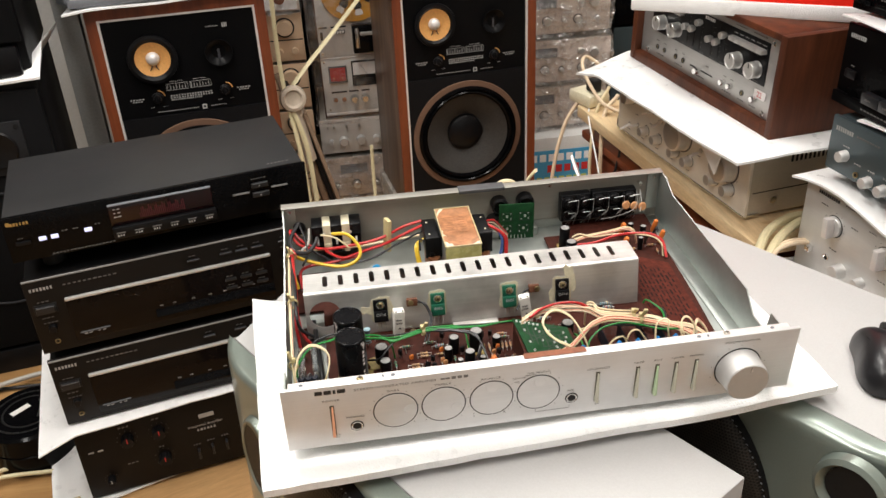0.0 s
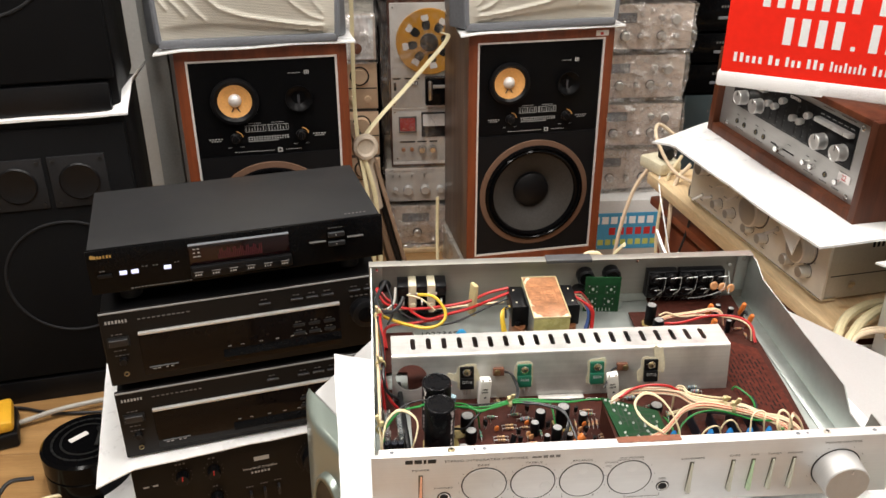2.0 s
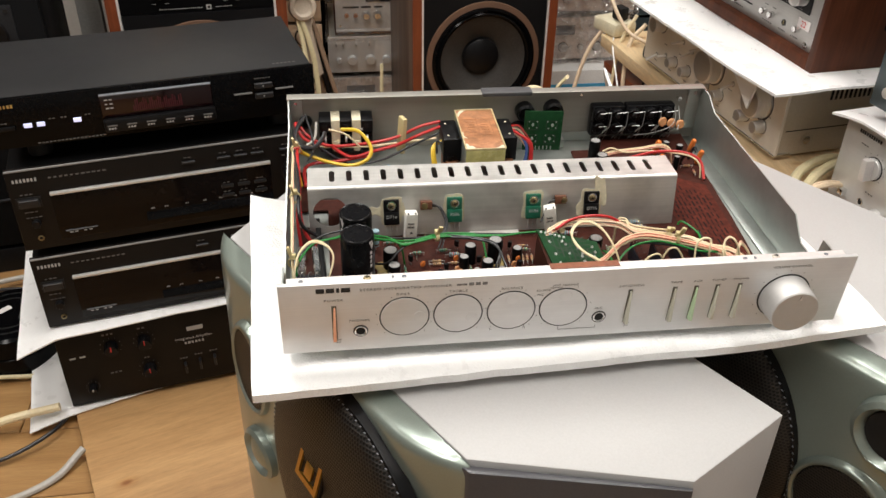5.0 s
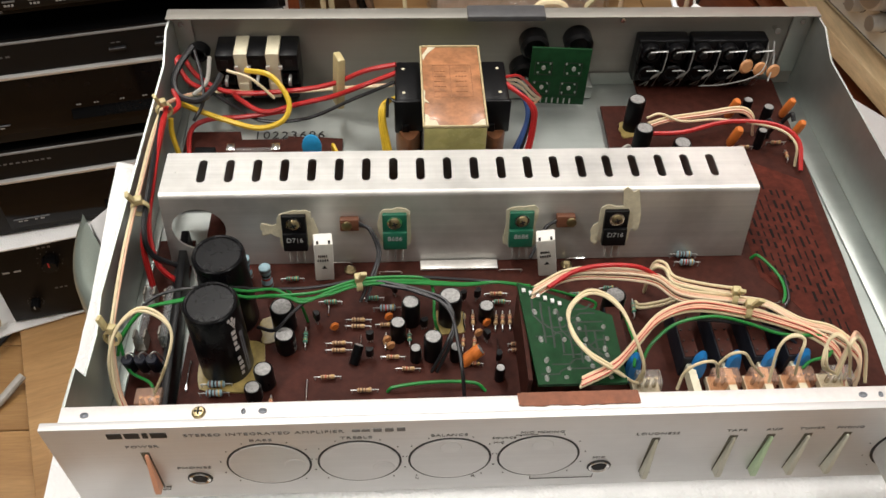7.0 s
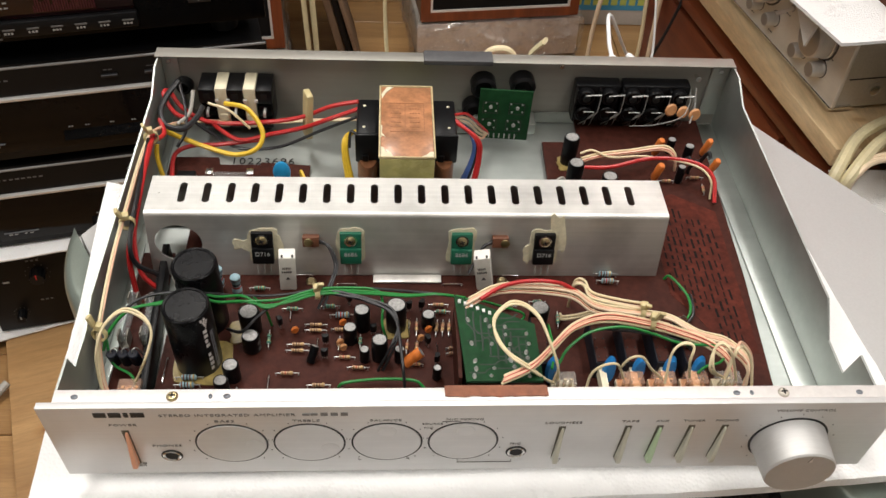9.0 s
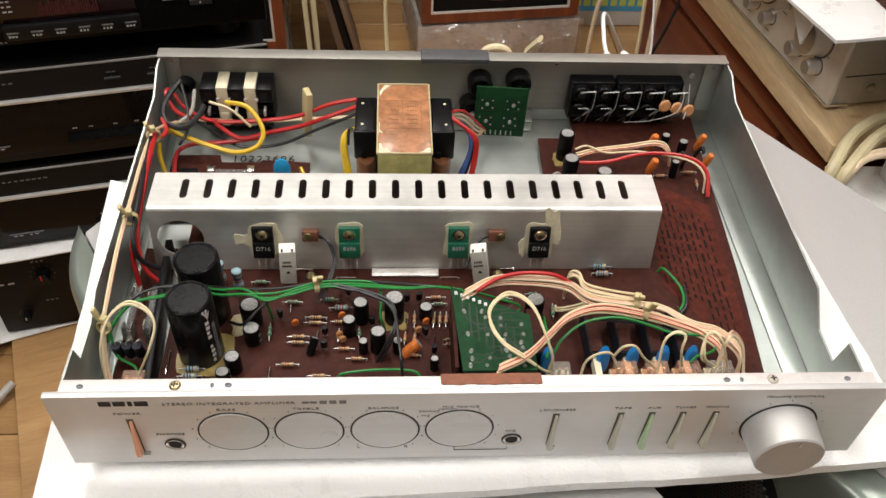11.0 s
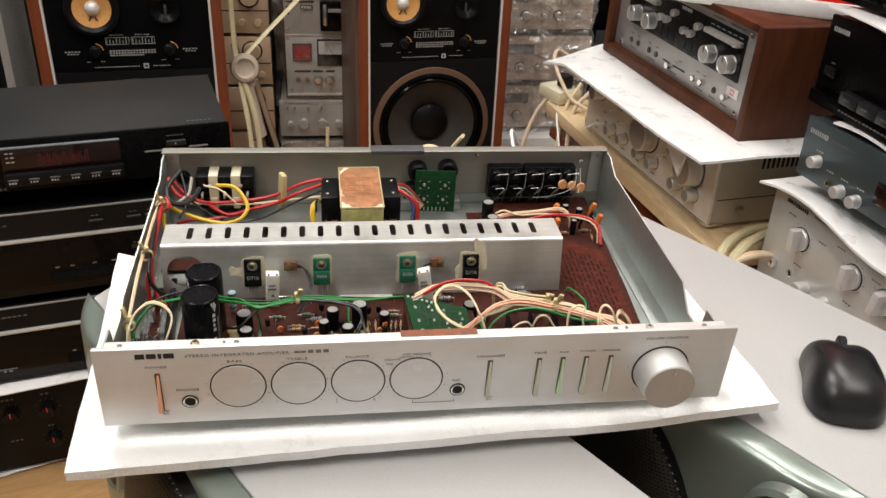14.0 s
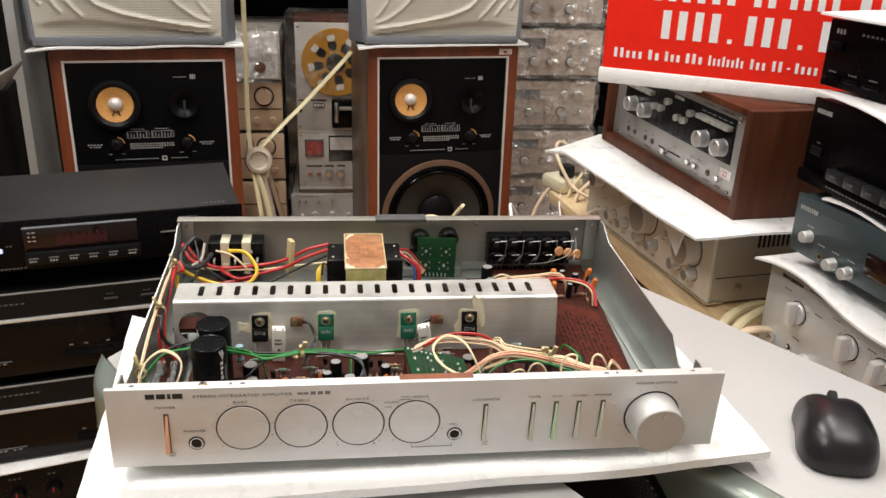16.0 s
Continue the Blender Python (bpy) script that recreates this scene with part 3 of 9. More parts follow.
def hole_plate(x0, x1, z0, z1, hole, y0, y1, rim=True):
    """A plate in the xz plane whose one convex opening is the outline hole, given anticlockwise."""
    cx_, cz_ = sum(p[0] for p in hole) / len(hole), sum(p[1] for p in hole) / len(hole)
    corners = [(x1, z1), (x0, z1), (x0, z0), (x1, z0)]

    def quarter(p):
        return {(True, True): 0, (False, True): 1, (False, False): 2, (True, False): 3}[(p[0] >= cx_, p[1] >= cz_)]

    bm = bmesh.new()
    for y in (y0, y1):
        cv = [bm.verts.new((x, y, z)) for x, z in corners]
        hv = [bm.verts.new((x, y, z)) for x, z in hole]
        for i in range(len(hole)):
            j = (i + 1) % len(hole)
            a, b = quarter(hole[i]), quarter(hole[j])
            bm.faces.new((hv[i], hv[j], cv[a]) if a == b else (hv[i], hv[j], cv[b], cv[a]))
        if y == y0:
            first = (cv, hv)
    for ring_a, ring_b in list(zip(first, (cv, hv)))[0 if rim else 1:]:
        for i in range(len(ring_a)):
            j = (i + 1) % len(ring_a)
            bm.faces.new((ring_a[i], ring_a[j], ring_b[j], ring_b[i]))
    bmesh.ops.recalc_face_normals(bm, faces=bm.faces)
    return bm


def circle(cx_, cz_, r, n=24, sx=1.0):
    return [(cx_ + r * sx * math.cos(2 * math.pi * (i + 0.5) / n), cz_ + r * math.sin(2 * math.pi * (i + 0.5) / n)) for i in range(n)]


def slot_outline(cx_, z0, z1, w, n=6):
    r = w / 2
    up = [(cx_ + r * math.cos(math.pi * i / n), z1 - r + r * math.sin(math.pi * i / n)) for i in range(n + 1)]
    dn = [(cx_ - r * math.cos(math.pi * i / n), z0 + r - r * math.sin(math.pi * i / n)) for i in range(n + 1)]
    return up + dn




# ---- the room ----
RX0, RX1, RY0, RY1, TOP = -2.1, 2.2, -2.3, 2.3, 1.98
floor = solid("floor", box(RX0 - 0.1, RX1 + 0.1, RY0 - 0.1, RY1 + 0.1, FLOOR - 0.15, FLOOR - 0.012), M["ply"], "subfloor under honey-brown laminate planks", "floor", kind="structure")
plank_meshes = {}
row = 0
yy = RY0 + 0.072
while yy < RY1:
    xx = RX0 + 0.6 - (row % 3) * 0.4
    while xx < RX1 + 0.6:
        # planks are sawn off at the walls
        xa, xb = max(xx - 0.599, RX0 - 0.09), min(xx + 0.599, RX1 + 0.09)
        size = round(xb - xa, 3)
        if size > 0.05:
            if size not in plank_meshes:
                plank_meshes[size] = finish(box(-size / 2, size / 2, -0.0715, 0.0715, -0.012, 0.0, 0.0012, 1), "plank", M["floor"])
            pl = new("plank", plank_meshes[size])
            pl.parent = floor
            pl.matrix_basis = pose((xa + xb) / 2, yy, FLOOR)
        xx += 1.2
    yy += 0.1445
    row += 1
ceiling = solid("ceiling", box(RX0 - 0.1, RX1 + 0.1, RY0 - 0.1, RY1 + 0.1, TOP, TOP + 0.1), M["ceiling"], "plain white painted ceiling", "ceiling", kind="structure")
solid("wall_north", box(RX0 - 0.1, RX1 + 0.1, RY1, RY1 + 0.1, FLOOR, TOP), M["wall"], "pale grey painted wall behind the shelves", "wall", kind="structure")
solid("wall_south", box(RX0 - 0.1, RX1 + 0.1, RY0 - 0.1, RY0, FLOOR, TOP), M["wall"], "pale grey painted wall", "wall", kind="structure")
# out of view; made dark so the black units mirror less light
solid("wall_west", box(RX0 - 0.1, RX0, RY0, RY1, FLOOR, TOP), M["wall_shade"], "unseen wall, coloured dark so that black fronts reflect little", "wall", kind="structure")
solid("wall_east", box(RX1, RX1 + 0.1, RY0, RY1, FLOOR, TOP), M["wall"], "pale grey painted wall", "wall", kind="structure")
lamp_glow = glow("lamp_diffuser", (1.0, 0.96, 0.9), 2.0)
for lx, ly, lw in LAMPS:
    fx = thing("ceiling_light", pose(lx, ly, TOP), "long white ceiling light with a flat diffuser", "ceiling light", "ceiling lights")
    part("housing", box(-0.16, 0.16, -0.6, 0.6, -0.04, 0.0, 0.004), M["ceiling"], fx)
    part("diffuser", box(-0.15, 0.15, -0.58, 0.58, -0.046, -0.041), lamp_glow, fx, "glowing diffuser")


# ---- kinds of things ----
def knob(parent, x, z, r, ln, material, name="knob", taper=0.94, ribs=0, mark=None, label=""):
    prof = [(r * 1.06, 0.0), (r * 1.06, ln * 0.12), (r, ln * 0.16), (r * taper, ln * 0.93), (r * taper * 0.93, ln), (0, ln)]
    k = part(name, lathe(prof, 28), material, parent, label, at(x, 0, z, 90))
    if mark:
        part("pointer", box(-r * 0.06, r * 0.06, r * 0.15, r * 0.85, ln - 0.0002, ln + 0.0004), mark, k)
    return k


def fluted(r, ln, n=24, depth=0.06):
    """A knob with a fluted rim."""
    bm = bmesh.new()
    rings = []
    for z, s in ((0, 1.0), (ln * 0.92, 0.96), (ln, 0.9)):
        rings.append([bm.verts.new(((1 - depth * (i % 2)) * r * s * math.cos(math.pi * i / n), (1 - depth * (i % 2)) * r * s * math.sin(math.pi * i / n), z)) for i in range(2 * n)])
    for a, b in zip(rings, rings[1:]):
        for i in range(2 * n):
            j = (i + 1) % (2 * n)
            bm.faces.new((a[i], a[j], b[j], b[i]))
    bm.faces.new(rings[-1])
    return bm


def gear(name, w, h, d, m, body, panel, label, category, group="", lip=0.0, panel_t=0.007, feet=0.01, tilt_feet=True):
    """A rack-size hi-fi unit: steel body, front panel, four feet. Front at y = 0, bottom of the feet at z = 0."""
    g = thing(name, m, label, category, group)
    part("body", box(0.004, w - 0.004, panel_t, d, feet, feet + h - 0.001 - lip, 0.0015), body, g)
    part("front_panel", box(0, w, 0, panel_t - 0.0005, feet, feet + h, 0.0016), panel, g)
    if feet:
        f0 = part("foot", cyl(0.017, 0, feet, 20, 0.002), M["rubber"], g, m=at(0.05, 0.045, 0))
        for x, y in ((w - 0.05, 0.045), (0.05, d - 0.05), (w - 0.05, d - 0.05)):
            again(f0, at(x, y, 0))
    return g


def printed(parent, x, z, w, h, n, seed, material, y=-0.0005, name="printing"):
    ob = part(name, bars(w, h, n, seed), material, parent, m=at(x, y, z))
    if n > 7:
        tagged(ob, kind="stuff")
    return ob


def button(parent, x, z, w, h, material, out=0.003, name="button", label=""):
    return part(name, box(-w / 2, w / 2, -out, 0.0, -h / 2, h / 2, min(0.0009, h * 0.25)), material, parent, label, at(x, 0, z))


def jack(parent, x, z, r=0.0042, rim="chrome"):
    j = part("jack", lathe([(r, 0), (r, 0.0018), (r * 0.72, 0.0022), (r * 0.6, 0.0006), (0, 0.0004)], 22), M[rim], parent, m=at(x, 0, z, 90))
    part("hole", cyl(r * 0.56, 0.0006, 0.0011, 18), M["rubber"], j)
    return j


# ---- two karaoke loudspeakers that carry the amplifier ----
KTOP = -0.036
KH = KTOP - FLOOR


def baked(bm, m):
    bm.transform(m)
    bmesh.ops.recalc_face_normals(bm, faces=bm.faces)
    return bm


def karaoke_speaker(m, group, bx, bw, dome_x, dome_r, ports, vents, back=-0.114):
    """Front in the plane y = 0 facing -y; the top is wider at the back, its front corner at bx; bw: the baffle's far end."""
    g = thing("karaoke_speaker", m, "large grey vinyl loudspeaker with a pale green metallic baffle", "loudspeaker", group)
    part("cabinet", prism([(0.0, 0.005), (bw - 0.005, 0.005), (bx, bx - bw + 0.01), (bx, 0.224), (back, 0.224)], 0, KH, 0.002), M["k_top"], g, "light grey vinyl cabinet")
    bm = bmesh.new()
    nx = 40
    prof = [(0.004, KH - 0.0005), (-0.004, KH - 0.0009), (-0.0135, KH - 0.0016), (-0.0175, KH - 0.0030), (-0.0200, KH - 0.0058), (-0.0212, KH - 0.0100), (-0.0216, KH - 0.018)]
    prof += [(-0.0218 - 0.004 * math.sin(math.pi * k / 14), (KH - 0.018) * (1 - k / 14)) for k in range(1, 15)]
    rows = []
    for y, z in prof:
        rowv = []
        for i in range(nx + 1):
            u = i / nx
            edge = min(u, 1 - u) * (bw + 0.012)
            dip = (0.022 if y < -0.001 else 0.0) * max(0.0, 1 - edge / 0.07) ** 2
            rowv.append(bm.verts.new((-0.012 + u * (bw + 0.012), min(0.004, y + dip), z)))
        rows.append(rowv)
    for a, b in zip(rows, rows[1:]):
        for i in range(nx):
            bm.faces.new((a[i], a[i + 1], b[i + 1], b[i]))
    for sgn in (0, nx):
        side = [r[sgn] for r in rows]
        foot = bm.verts.new((side[0].co.x, 0.004, 0))
        bm.faces.new(side + [foot])
    bmesh.ops.recalc_face_normals(bm, faces=bm.faces)
    part("baffle", bm, M["k_paint"], g, "pale green metallic plastic baffle")
    if bx - bw > 0.05:
        part("corner_panel", prism([(bw - 0.004, 0.0), (bw + 0.004, 0.001), (bx + 0.003, bx - bw + 0.0055), (bx + 0.001, bx - bw + 0.0085), (bw - 0.003, 0.0045)], 0.0, KH - 0.004, 0.001), M["charcoal"], g, "dark charcoal corner panel")
    gz = KH - 0.158
    oval = Matrix.Diagonal((dome_r, 0.150, 1, 1))
    dome = [(1.0, 0.0), (0.995, 0.004)] + [(0.99 * math.cos(q), 0.005 + 0.022 * math.sin(q)) for q in [i * math.pi / 18 for i in range(1, 9)]] + [(0, 0.027)]
    part("woofer_grille", baked(lathe(dome, 72), at(0, 0, 0, 90) @ oval), M["k_mesh"], g, "domed black metal mesh", at(dome_x, -0.0225, gz))
    part("grille_ring", lathe([(0.988, 0.0), (0.998, 0.007), (1.012, 0.006), (1.022, -0.004)], 56, False), M["black_plastic"], g, "black grille ring", at(dome_x, -0.0225, gz, 90) @ oval)
    bm = bmesh.new()
    for i in range(130):
        a = 2 * math.pi * i / 130
        merge(bm, box(-0.0011, 0.0011, -0.0005, 0.0005, -0.0003, 0.0003), at(dome_x + dome_r * 1.004 * math.cos(a), -0.0300, gz + 0.1508 * math.sin(a), 0, -math.degrees(a) + 60, 0))
    part("ring_studs", bm, M["grey_frame"], g, "ring of small pale slots round the grille")
    badge = part("badge", box(-0.020, 0.020, -0.002, 0.002, -0.020, 0.020, 0.001), M["black_plastic"], g, "black badge with a raised gold shape", at(dome_x - 0.022, -0.0450, gz + 0.064, -18, 0, -4))
    part("raised_shape", ring_plate(rect(-0.018, 0.018, -0.018, 0.018), rect(-0.013, 0.013, -0.013, 0.013), -0.004, -0.001), M["gold_badge"], badge)
    part("raised_shape", box(-0.006, 0.006, -0.004, -0.001, -0.011, 0.003, 0.0008), M["gold_badge"], badge)
    for px, pz, pr in ports:
        po = part("port", lathe([(pr * 1.35, -0.008), (pr * 1.30, 0.002), (pr * 1.12, 0.005), (pr * 0.98, 0.001), (pr * 0.90, -0.004), (pr * 0.88, -0.006 if pr > 0.024 else 0.0)] + ([] if pr > 0.024 else [(pr * 0.5, 0.004), (0.0, 0.0055)]), 32, False), M["k_paint"], g, "flared round port", at(px, -0.0300, KH + pz, 90))
        if pr > 0.024:
            part("port_hole", cyl(pr * 0.90, -0.0035, -0.0015, 28), M["rubber"], po)
    for px, pz, rx_, rz_ in vents:
        v = part("vent", baked(lathe([(0.0, 0.0045), (0.93, 0.004), (0.98, 0.001)], 32, False), at(0, 0, 0, 90) @ Matrix.Diagonal((rx_, rz_, 1, 1))), M["k_mesh"], g, "oval mesh vent", at(px, -0.0245, KH + pz))
        part("vent_rim", lathe([(0.96, 0.002), (1.0, 0.0065), (1.1, 0.004), (1.16, -0.004)], 32, False), M["k_paint"], g, "", at(px, -0.0240, KH + pz, 90) @ Matrix.Diagonal((rx_, rz_, 1, 1)))
    return g


K1 = pose(-0.066, 0.225, FLOOR, 0, 0, -59)
karaoke_speaker(K1, "karaoke loudspeakers", 0.477, 0.370, 0.250, 0.1235, ((0.083, -0.209, 0.022),), ((0.080, -0.100, 0.029, 0.050),))
karaoke_speaker(K1 @ pose(0.09, 0.343, 0), "karaoke loudspeakers", 0.49, 0.485, 0.250, 0.1235, ((0.083, -0.209, 0.022), (0.438, -0.041, 0.026)), ((0.080, -0.100, 0.029, 0.050), (0.418, -0.146, 0.043, 0.046)), 0.046)

# foam sheet under the amplifier
solid("foam_sheet", sheet([(-0.0245, -0.0225), (0.4905, 0.0), (0.478, 0.34), (-0.040, 0.250)], KTOP + 0.001, 0.019, seed=1, cell=0.012, lift=lambda u, v: 0.006 * max(0, u - 0.8) / 0.2 * (1 - v) + 0.015 * v ** 2 * max(0, 0.085 - u) / 0.085), M["foam"],
      "white foam sheet under the open amplifier", "foam sheet", group="foam sheets")

# ---- computer mouse ----
mouse = thing("computer_mouse", pose(0.5665, 0.0355, KTOP + 0.001, 0, 0, -22), "black wireless computer mouse on the grey speaker top", "mouse")
bm = bmesh.new()
nu, nv = 40, 14
rings = []
for j in range(nv + 1):
    q = j / nv * math.pi / 2
    rr_, zz_ = math.cos(q) ** 0.62, math.sin(q) ** 0.85
    rowv = []
    for i in range(nu):
        a = 2 * math.pi * i / nu
        ca, sa = math.cos(a), math.sin(a)
        ux = math.copysign(abs(ca) ** 0.62, ca) * rr_
        uy = math.copysign(abs(sa) ** 0.66, sa) * rr_
        wide = 0.0325 - 0.0035 * math.exp(-((uy - 0.15) / 0.4) ** 2)
        tall = 0.036 - 0.013 * max(0.0, uy) ** 1.5 - 0.002 * max(0.0, -uy)
        scoop = 1 - 0.16 * max(0.0, uy) * math.exp(-(ux / 0.25) ** 2)
        rowv.append(bm.verts.new((ux * wide, uy * 0.0485 * (1 - 0.05 * ux), 0.002 + zz_ * tall * scoop)))
    rings.append(rowv)
for a, b in zip(rings, rings[1:]):
    for i in range(nu):
        j = (i + 1) % nu
        bm.faces.new((a[i], a[j], b[j], b[i]))
bm.faces.new(rings[0][::-1])
bmesh.ops.remove_doubles(bm, verts=bm.verts, dist=0.0002)
bmesh.ops.recalc_face_normals(bm, faces=bm.faces)
part("shell", bm, M["mouse_black"], mouse)
part("wheel", cyl(0.0085, -0.0032, 0.0032, 24, 0.001), M["rubber"], mouse, m=at(0.002, 0.040, 0.0185, 0, 90))
part("button_seam", tube([(-0.0225, 0.008, 0.0305), (-0.016, -0.012, 0.0345), (0.0, -0.020, 0.0358), (0.018, -0.018, 0.0342)], 0.0005, 5), M["rubber"], mouse)
part("skid", box(-0.018, 0.018, -0.035, 0.035, 0.0, 0.0025, 0.001), M["rubber"], mouse)

# ---- stack of black units on a pine board ----
solid("pine_board", box(0.0, 0.62, -0.50, 0.16, 0, 0.018, 0.002), M["pine"], "knotty pine board lying on the floor", "board", pose(-0.417, 0.624, FLOOR + 0.0005, 0, 0, 20))
ST = pose(-0.413, 0.609, 0, 0, 0, 12.53)


def stack_at(z, x=0.0, y=0.0, rz=0.0):
    return ST @ pose(x, y, z, 0, 0, rz)


# foam under the lowest unit and between the units
solid("foam_sheet", sheet([(-0.070, -0.022), (0.40, 0.045), (0.40, 0.30), (-0.075, 0.31)], 0, 0.006, seed=2, lift=lambda u, v: -0.012 * max(0, 0.15 - u) / 0.15),
      M["foam"], "thin white foam sheet under the stack", "foam sheet", stack_at(-0.601), "foam sheets")
solid("foam_sheet", sheet([(-0.052, -0.028), (0.46, -0.008), (0.46, 0.30), (-0.045, 0.31)], 0, 0.006, seed=3, lift=lambda u, v: -0.022 * max(0, 0.12 - u) / 0.12 * (1 - v)),
      M["foam"], "white foam sheet between two black units", "foam sheet", stack_at(-0.434), "foam sheets")

# bottom amplifier, black with small knobs
au = gear("black_amplifier", 0.438, 0.148, 0.34, stack_at(-0.5945), M["black_metal"], M["black_brushed"], "black integrated amplifier with small ribbed knobs", "amplifier", "stack of black units", feet=0.003)
for kx, kz, kr in ((0.080, 0.112, 0.011), (0.1315, 0.112, 0.011), (0.131, 0.0525, 0.011), (0.0385, 0.0375, 0.007)):
    k = part("knob", fluted(kr, 0.016, 14), M["black_plastic"], au, m=at(kx, 0, kz, 90))
    part("pointer", box(-0.0008, 0.0008, 0.001, kr * 0.9, 0.0155, 0.0165), M["tag_red"] if kr > 0.01 else M["ink_white"], k)
    for i in range(9):
        printed(au, kx + 1.5 * kr * math.sin(-2.2 + 0.55 * i), kz + 1.5 * kr * math.cos(-2.2 + 0.55 * i), 0.0014, 0.0014, 1, i, M["ink_grey"], name="dial_mark")
for kx, kz in ((0.188, 0.0415), (0.2125, 0.0443), (0.2370, 0.0460)):
    part("lever", box(-0.002, 0.002, -0.012, 0, -0.009, 0.009, 0.001), M["w_black"], au, m=at(kx, 0, kz))
    printed(au, kx, kz + 0.017, 0.014, 0.0022, 3, 5, M["ink_grey"])
knob(au, 0.312, 0.098, 0.031, 0.02, M["black_plastic"], "volume_knob")
for i in range(22):
    a = -2.3 + 0.21 * i
    printed(au, 0.312 + 0.039 * math.sin(a), 0.098 + 0.039 * math.cos(a), 0.0013, 0.0013, 1, i, M["ink_grey"], name="dial_mark")
part("badge", box(-0.013, 0.013, -0.001, 0, -0.004, 0.004), M["ink_white"], au, "small silver badge", at(0.213, 0, 0.1175))
part("lettering", letters("Integrated Amplifier", 0.0074), M["ink_white"], au, m=at(0.209, -0.0005, 0.0985))
printed(au, 0.210, 0.089, 0.034, 0.0042, 6, 8, M["ink_white"])
printed(au, 0.030, 0.102, 0.03, 0.003, 2, 9, M["ink_white"])
printed(au, 0.080, 0.1375, 0.02, 0.003, 3, 9, M["ink_grey"])
printed(au, 0.1315, 0.1375, 0.014, 0.003, 2, 9, M["ink_grey"])
printed(au, 0.131, 0.076, 0.01, 0.0025, 2, 9, M["ink_grey"])
printed(au, 0.080, 0.058, 0.02, 0.0025, 3, 9, M["ink_grey"])


def graphic_unit(z, h, x, f, dz):
    """A black receiver with a wide display window and small buttons; top at z."""
    g = gear("black_receiver", 0.44, h, 0.30, stack_at(z - h - f, x), M["black_metal"], M["black_brushed"], "black receiver with a wide dark display window", "receiver", "stack of black units", feet=f)
    tp = f + h
    part("top_edge", box(0.001, 0.439, -0.0016, 0.002, tp - 0.003, tp - 0.0004, 0.0006), M["edge_grey"], g, "thin grey top edge")
    tp -= dz
    printed(g, 0.025, tp - 0.0145, 0.034, 0.0052, 7, 3, M["ink_white"], name="maker_mark")
    printed(g, 0.095, tp - 0.0150, 0.08, 0.0022, 11, 4, M["ink_grey"])
    w0, w1 = tp - 0.117, tp - 0.0415
    part("window", box(0.052, 0.366, -0.002, 0.001, w0, w1, 0.0012), M["display"], g, "dark glossy display window")
    part("window_trim", box(0.052, 0.366, -0.006, 0.001, w1, w1 + 0.0042, 0.001), M["silver"], g, "silver line over the window")
    part("window_ledge", prism([(-0.003, -0.0175), (0.0, -0.0175), (0.0, 0.0), (-0.009, -0.0145)], 0.175, 0.366, 0.0008), M["black_gloss"], g, "", at(0, 0, w0 + 0.0275) @ Matrix(((0, 0, 1, 0), (1, 0, 0, 0), (0, 1, 0, 0), (0, 0, 0, 1))))
    for i, bx in enumerate((0.072, 0.092, 0.186, 0.206, 0.236, 0.262, 0.286, 0.308, 0.332, 0.352)):
        printed(g, bx, w0 + (0.0105 if i < 2 else 0.0295), 0.014 if i < 2 else 0.006, 0.0016, 2, i, M["ink_white"], y=-0.0025)
    part("window_line", box(0.060, 0.104, -0.0034, -0.0018, w0 + 0.0135, w0 + 0.0147), M["grey_frame"], g)
    for r_ in range(2):
        for c_ in range(3):
            button(g, 0.298 + 0.025 * c_, tp - 0.069 - 0.0155 * r_, 0.018, 0.0055, M["button_black"], 0.0045)
            printed(g, 0.298 + 0.025 * c_, tp - 0.0628 - 0.0155 * r_, 0.012, 0.0013, 2, c_, M["ink_grey"], y=-0.0025)
    part("power_surround", box(0.006, 0.039, -0.0015, 0.0, tp - 0.059, tp - 0.041, 0.0006), M["rubber"], g)
    button(g, 0.0225, tp - 0.050, 0.027, 0.0125, M["button_black"], 0.005, "power_button")
    part("button_edge", box(0.010, 0.035, -0.0054, -0.0046, tp - 0.0455, tp - 0.0444), M["grey_frame"], g)
    printed(g, 0.0225, tp - 0.0368, 0.018, 0.0016, 3, 1, M["ink_grey"])
    printed(g, 0.0235, tp - 0.0655, 0.020, 0.0014, 3, 2, M["ink_grey"])
    knob(g, 0.0245, tp - 0.084, 0.0062, 0.008, M["black_plastic"])
    printed(g, 0.0245, tp - 0.0745, 0.022, 0.0014, 4, 5, M["ink_grey"])
    jack(g, 0.0252, tp - 0.1095, 0.0042, "brass")
    for bx in (0.247, 0.298, 0.323, 0.348, 0.392, 0.418):
        button(g, bx, tp - 0.0205, 0.019, 0.0035, M["button_black"], 0.005)
        part("button_edge", box(bx - 0.009, bx + 0.009, -0.0054, -0.0048, tp - 0.0192, tp - 0.0184), M["grey_frame"], g)
        printed(g, bx, tp - 0.0135, 0.012, 0.0013, 2, 2, M["ink_grey"], y=-0.0006)
    knob(g, 0.408, tp - 0.062, 0.025, 0.016, M["black_plastic"], "round_dial")
    part("dial_gloss", lathe([(0, 0.0002), (0.014, 0.0002), (0.0155, -0.0005)], 24, False), M["black_gloss"], g, m=at(0.408, -0.016, tp - 0.062, 90))
    printed(g, 0.405, tp - 0.032, 0.04, 0.002, 5, 3, M["ink_grey"])
    return g


graphic_unit(-0.2955, 0.1285, 0.0, 0.004, 0.0018)
graphic_unit(-0.1492, 0.1320, 0.0, 0.0143, 0.003)

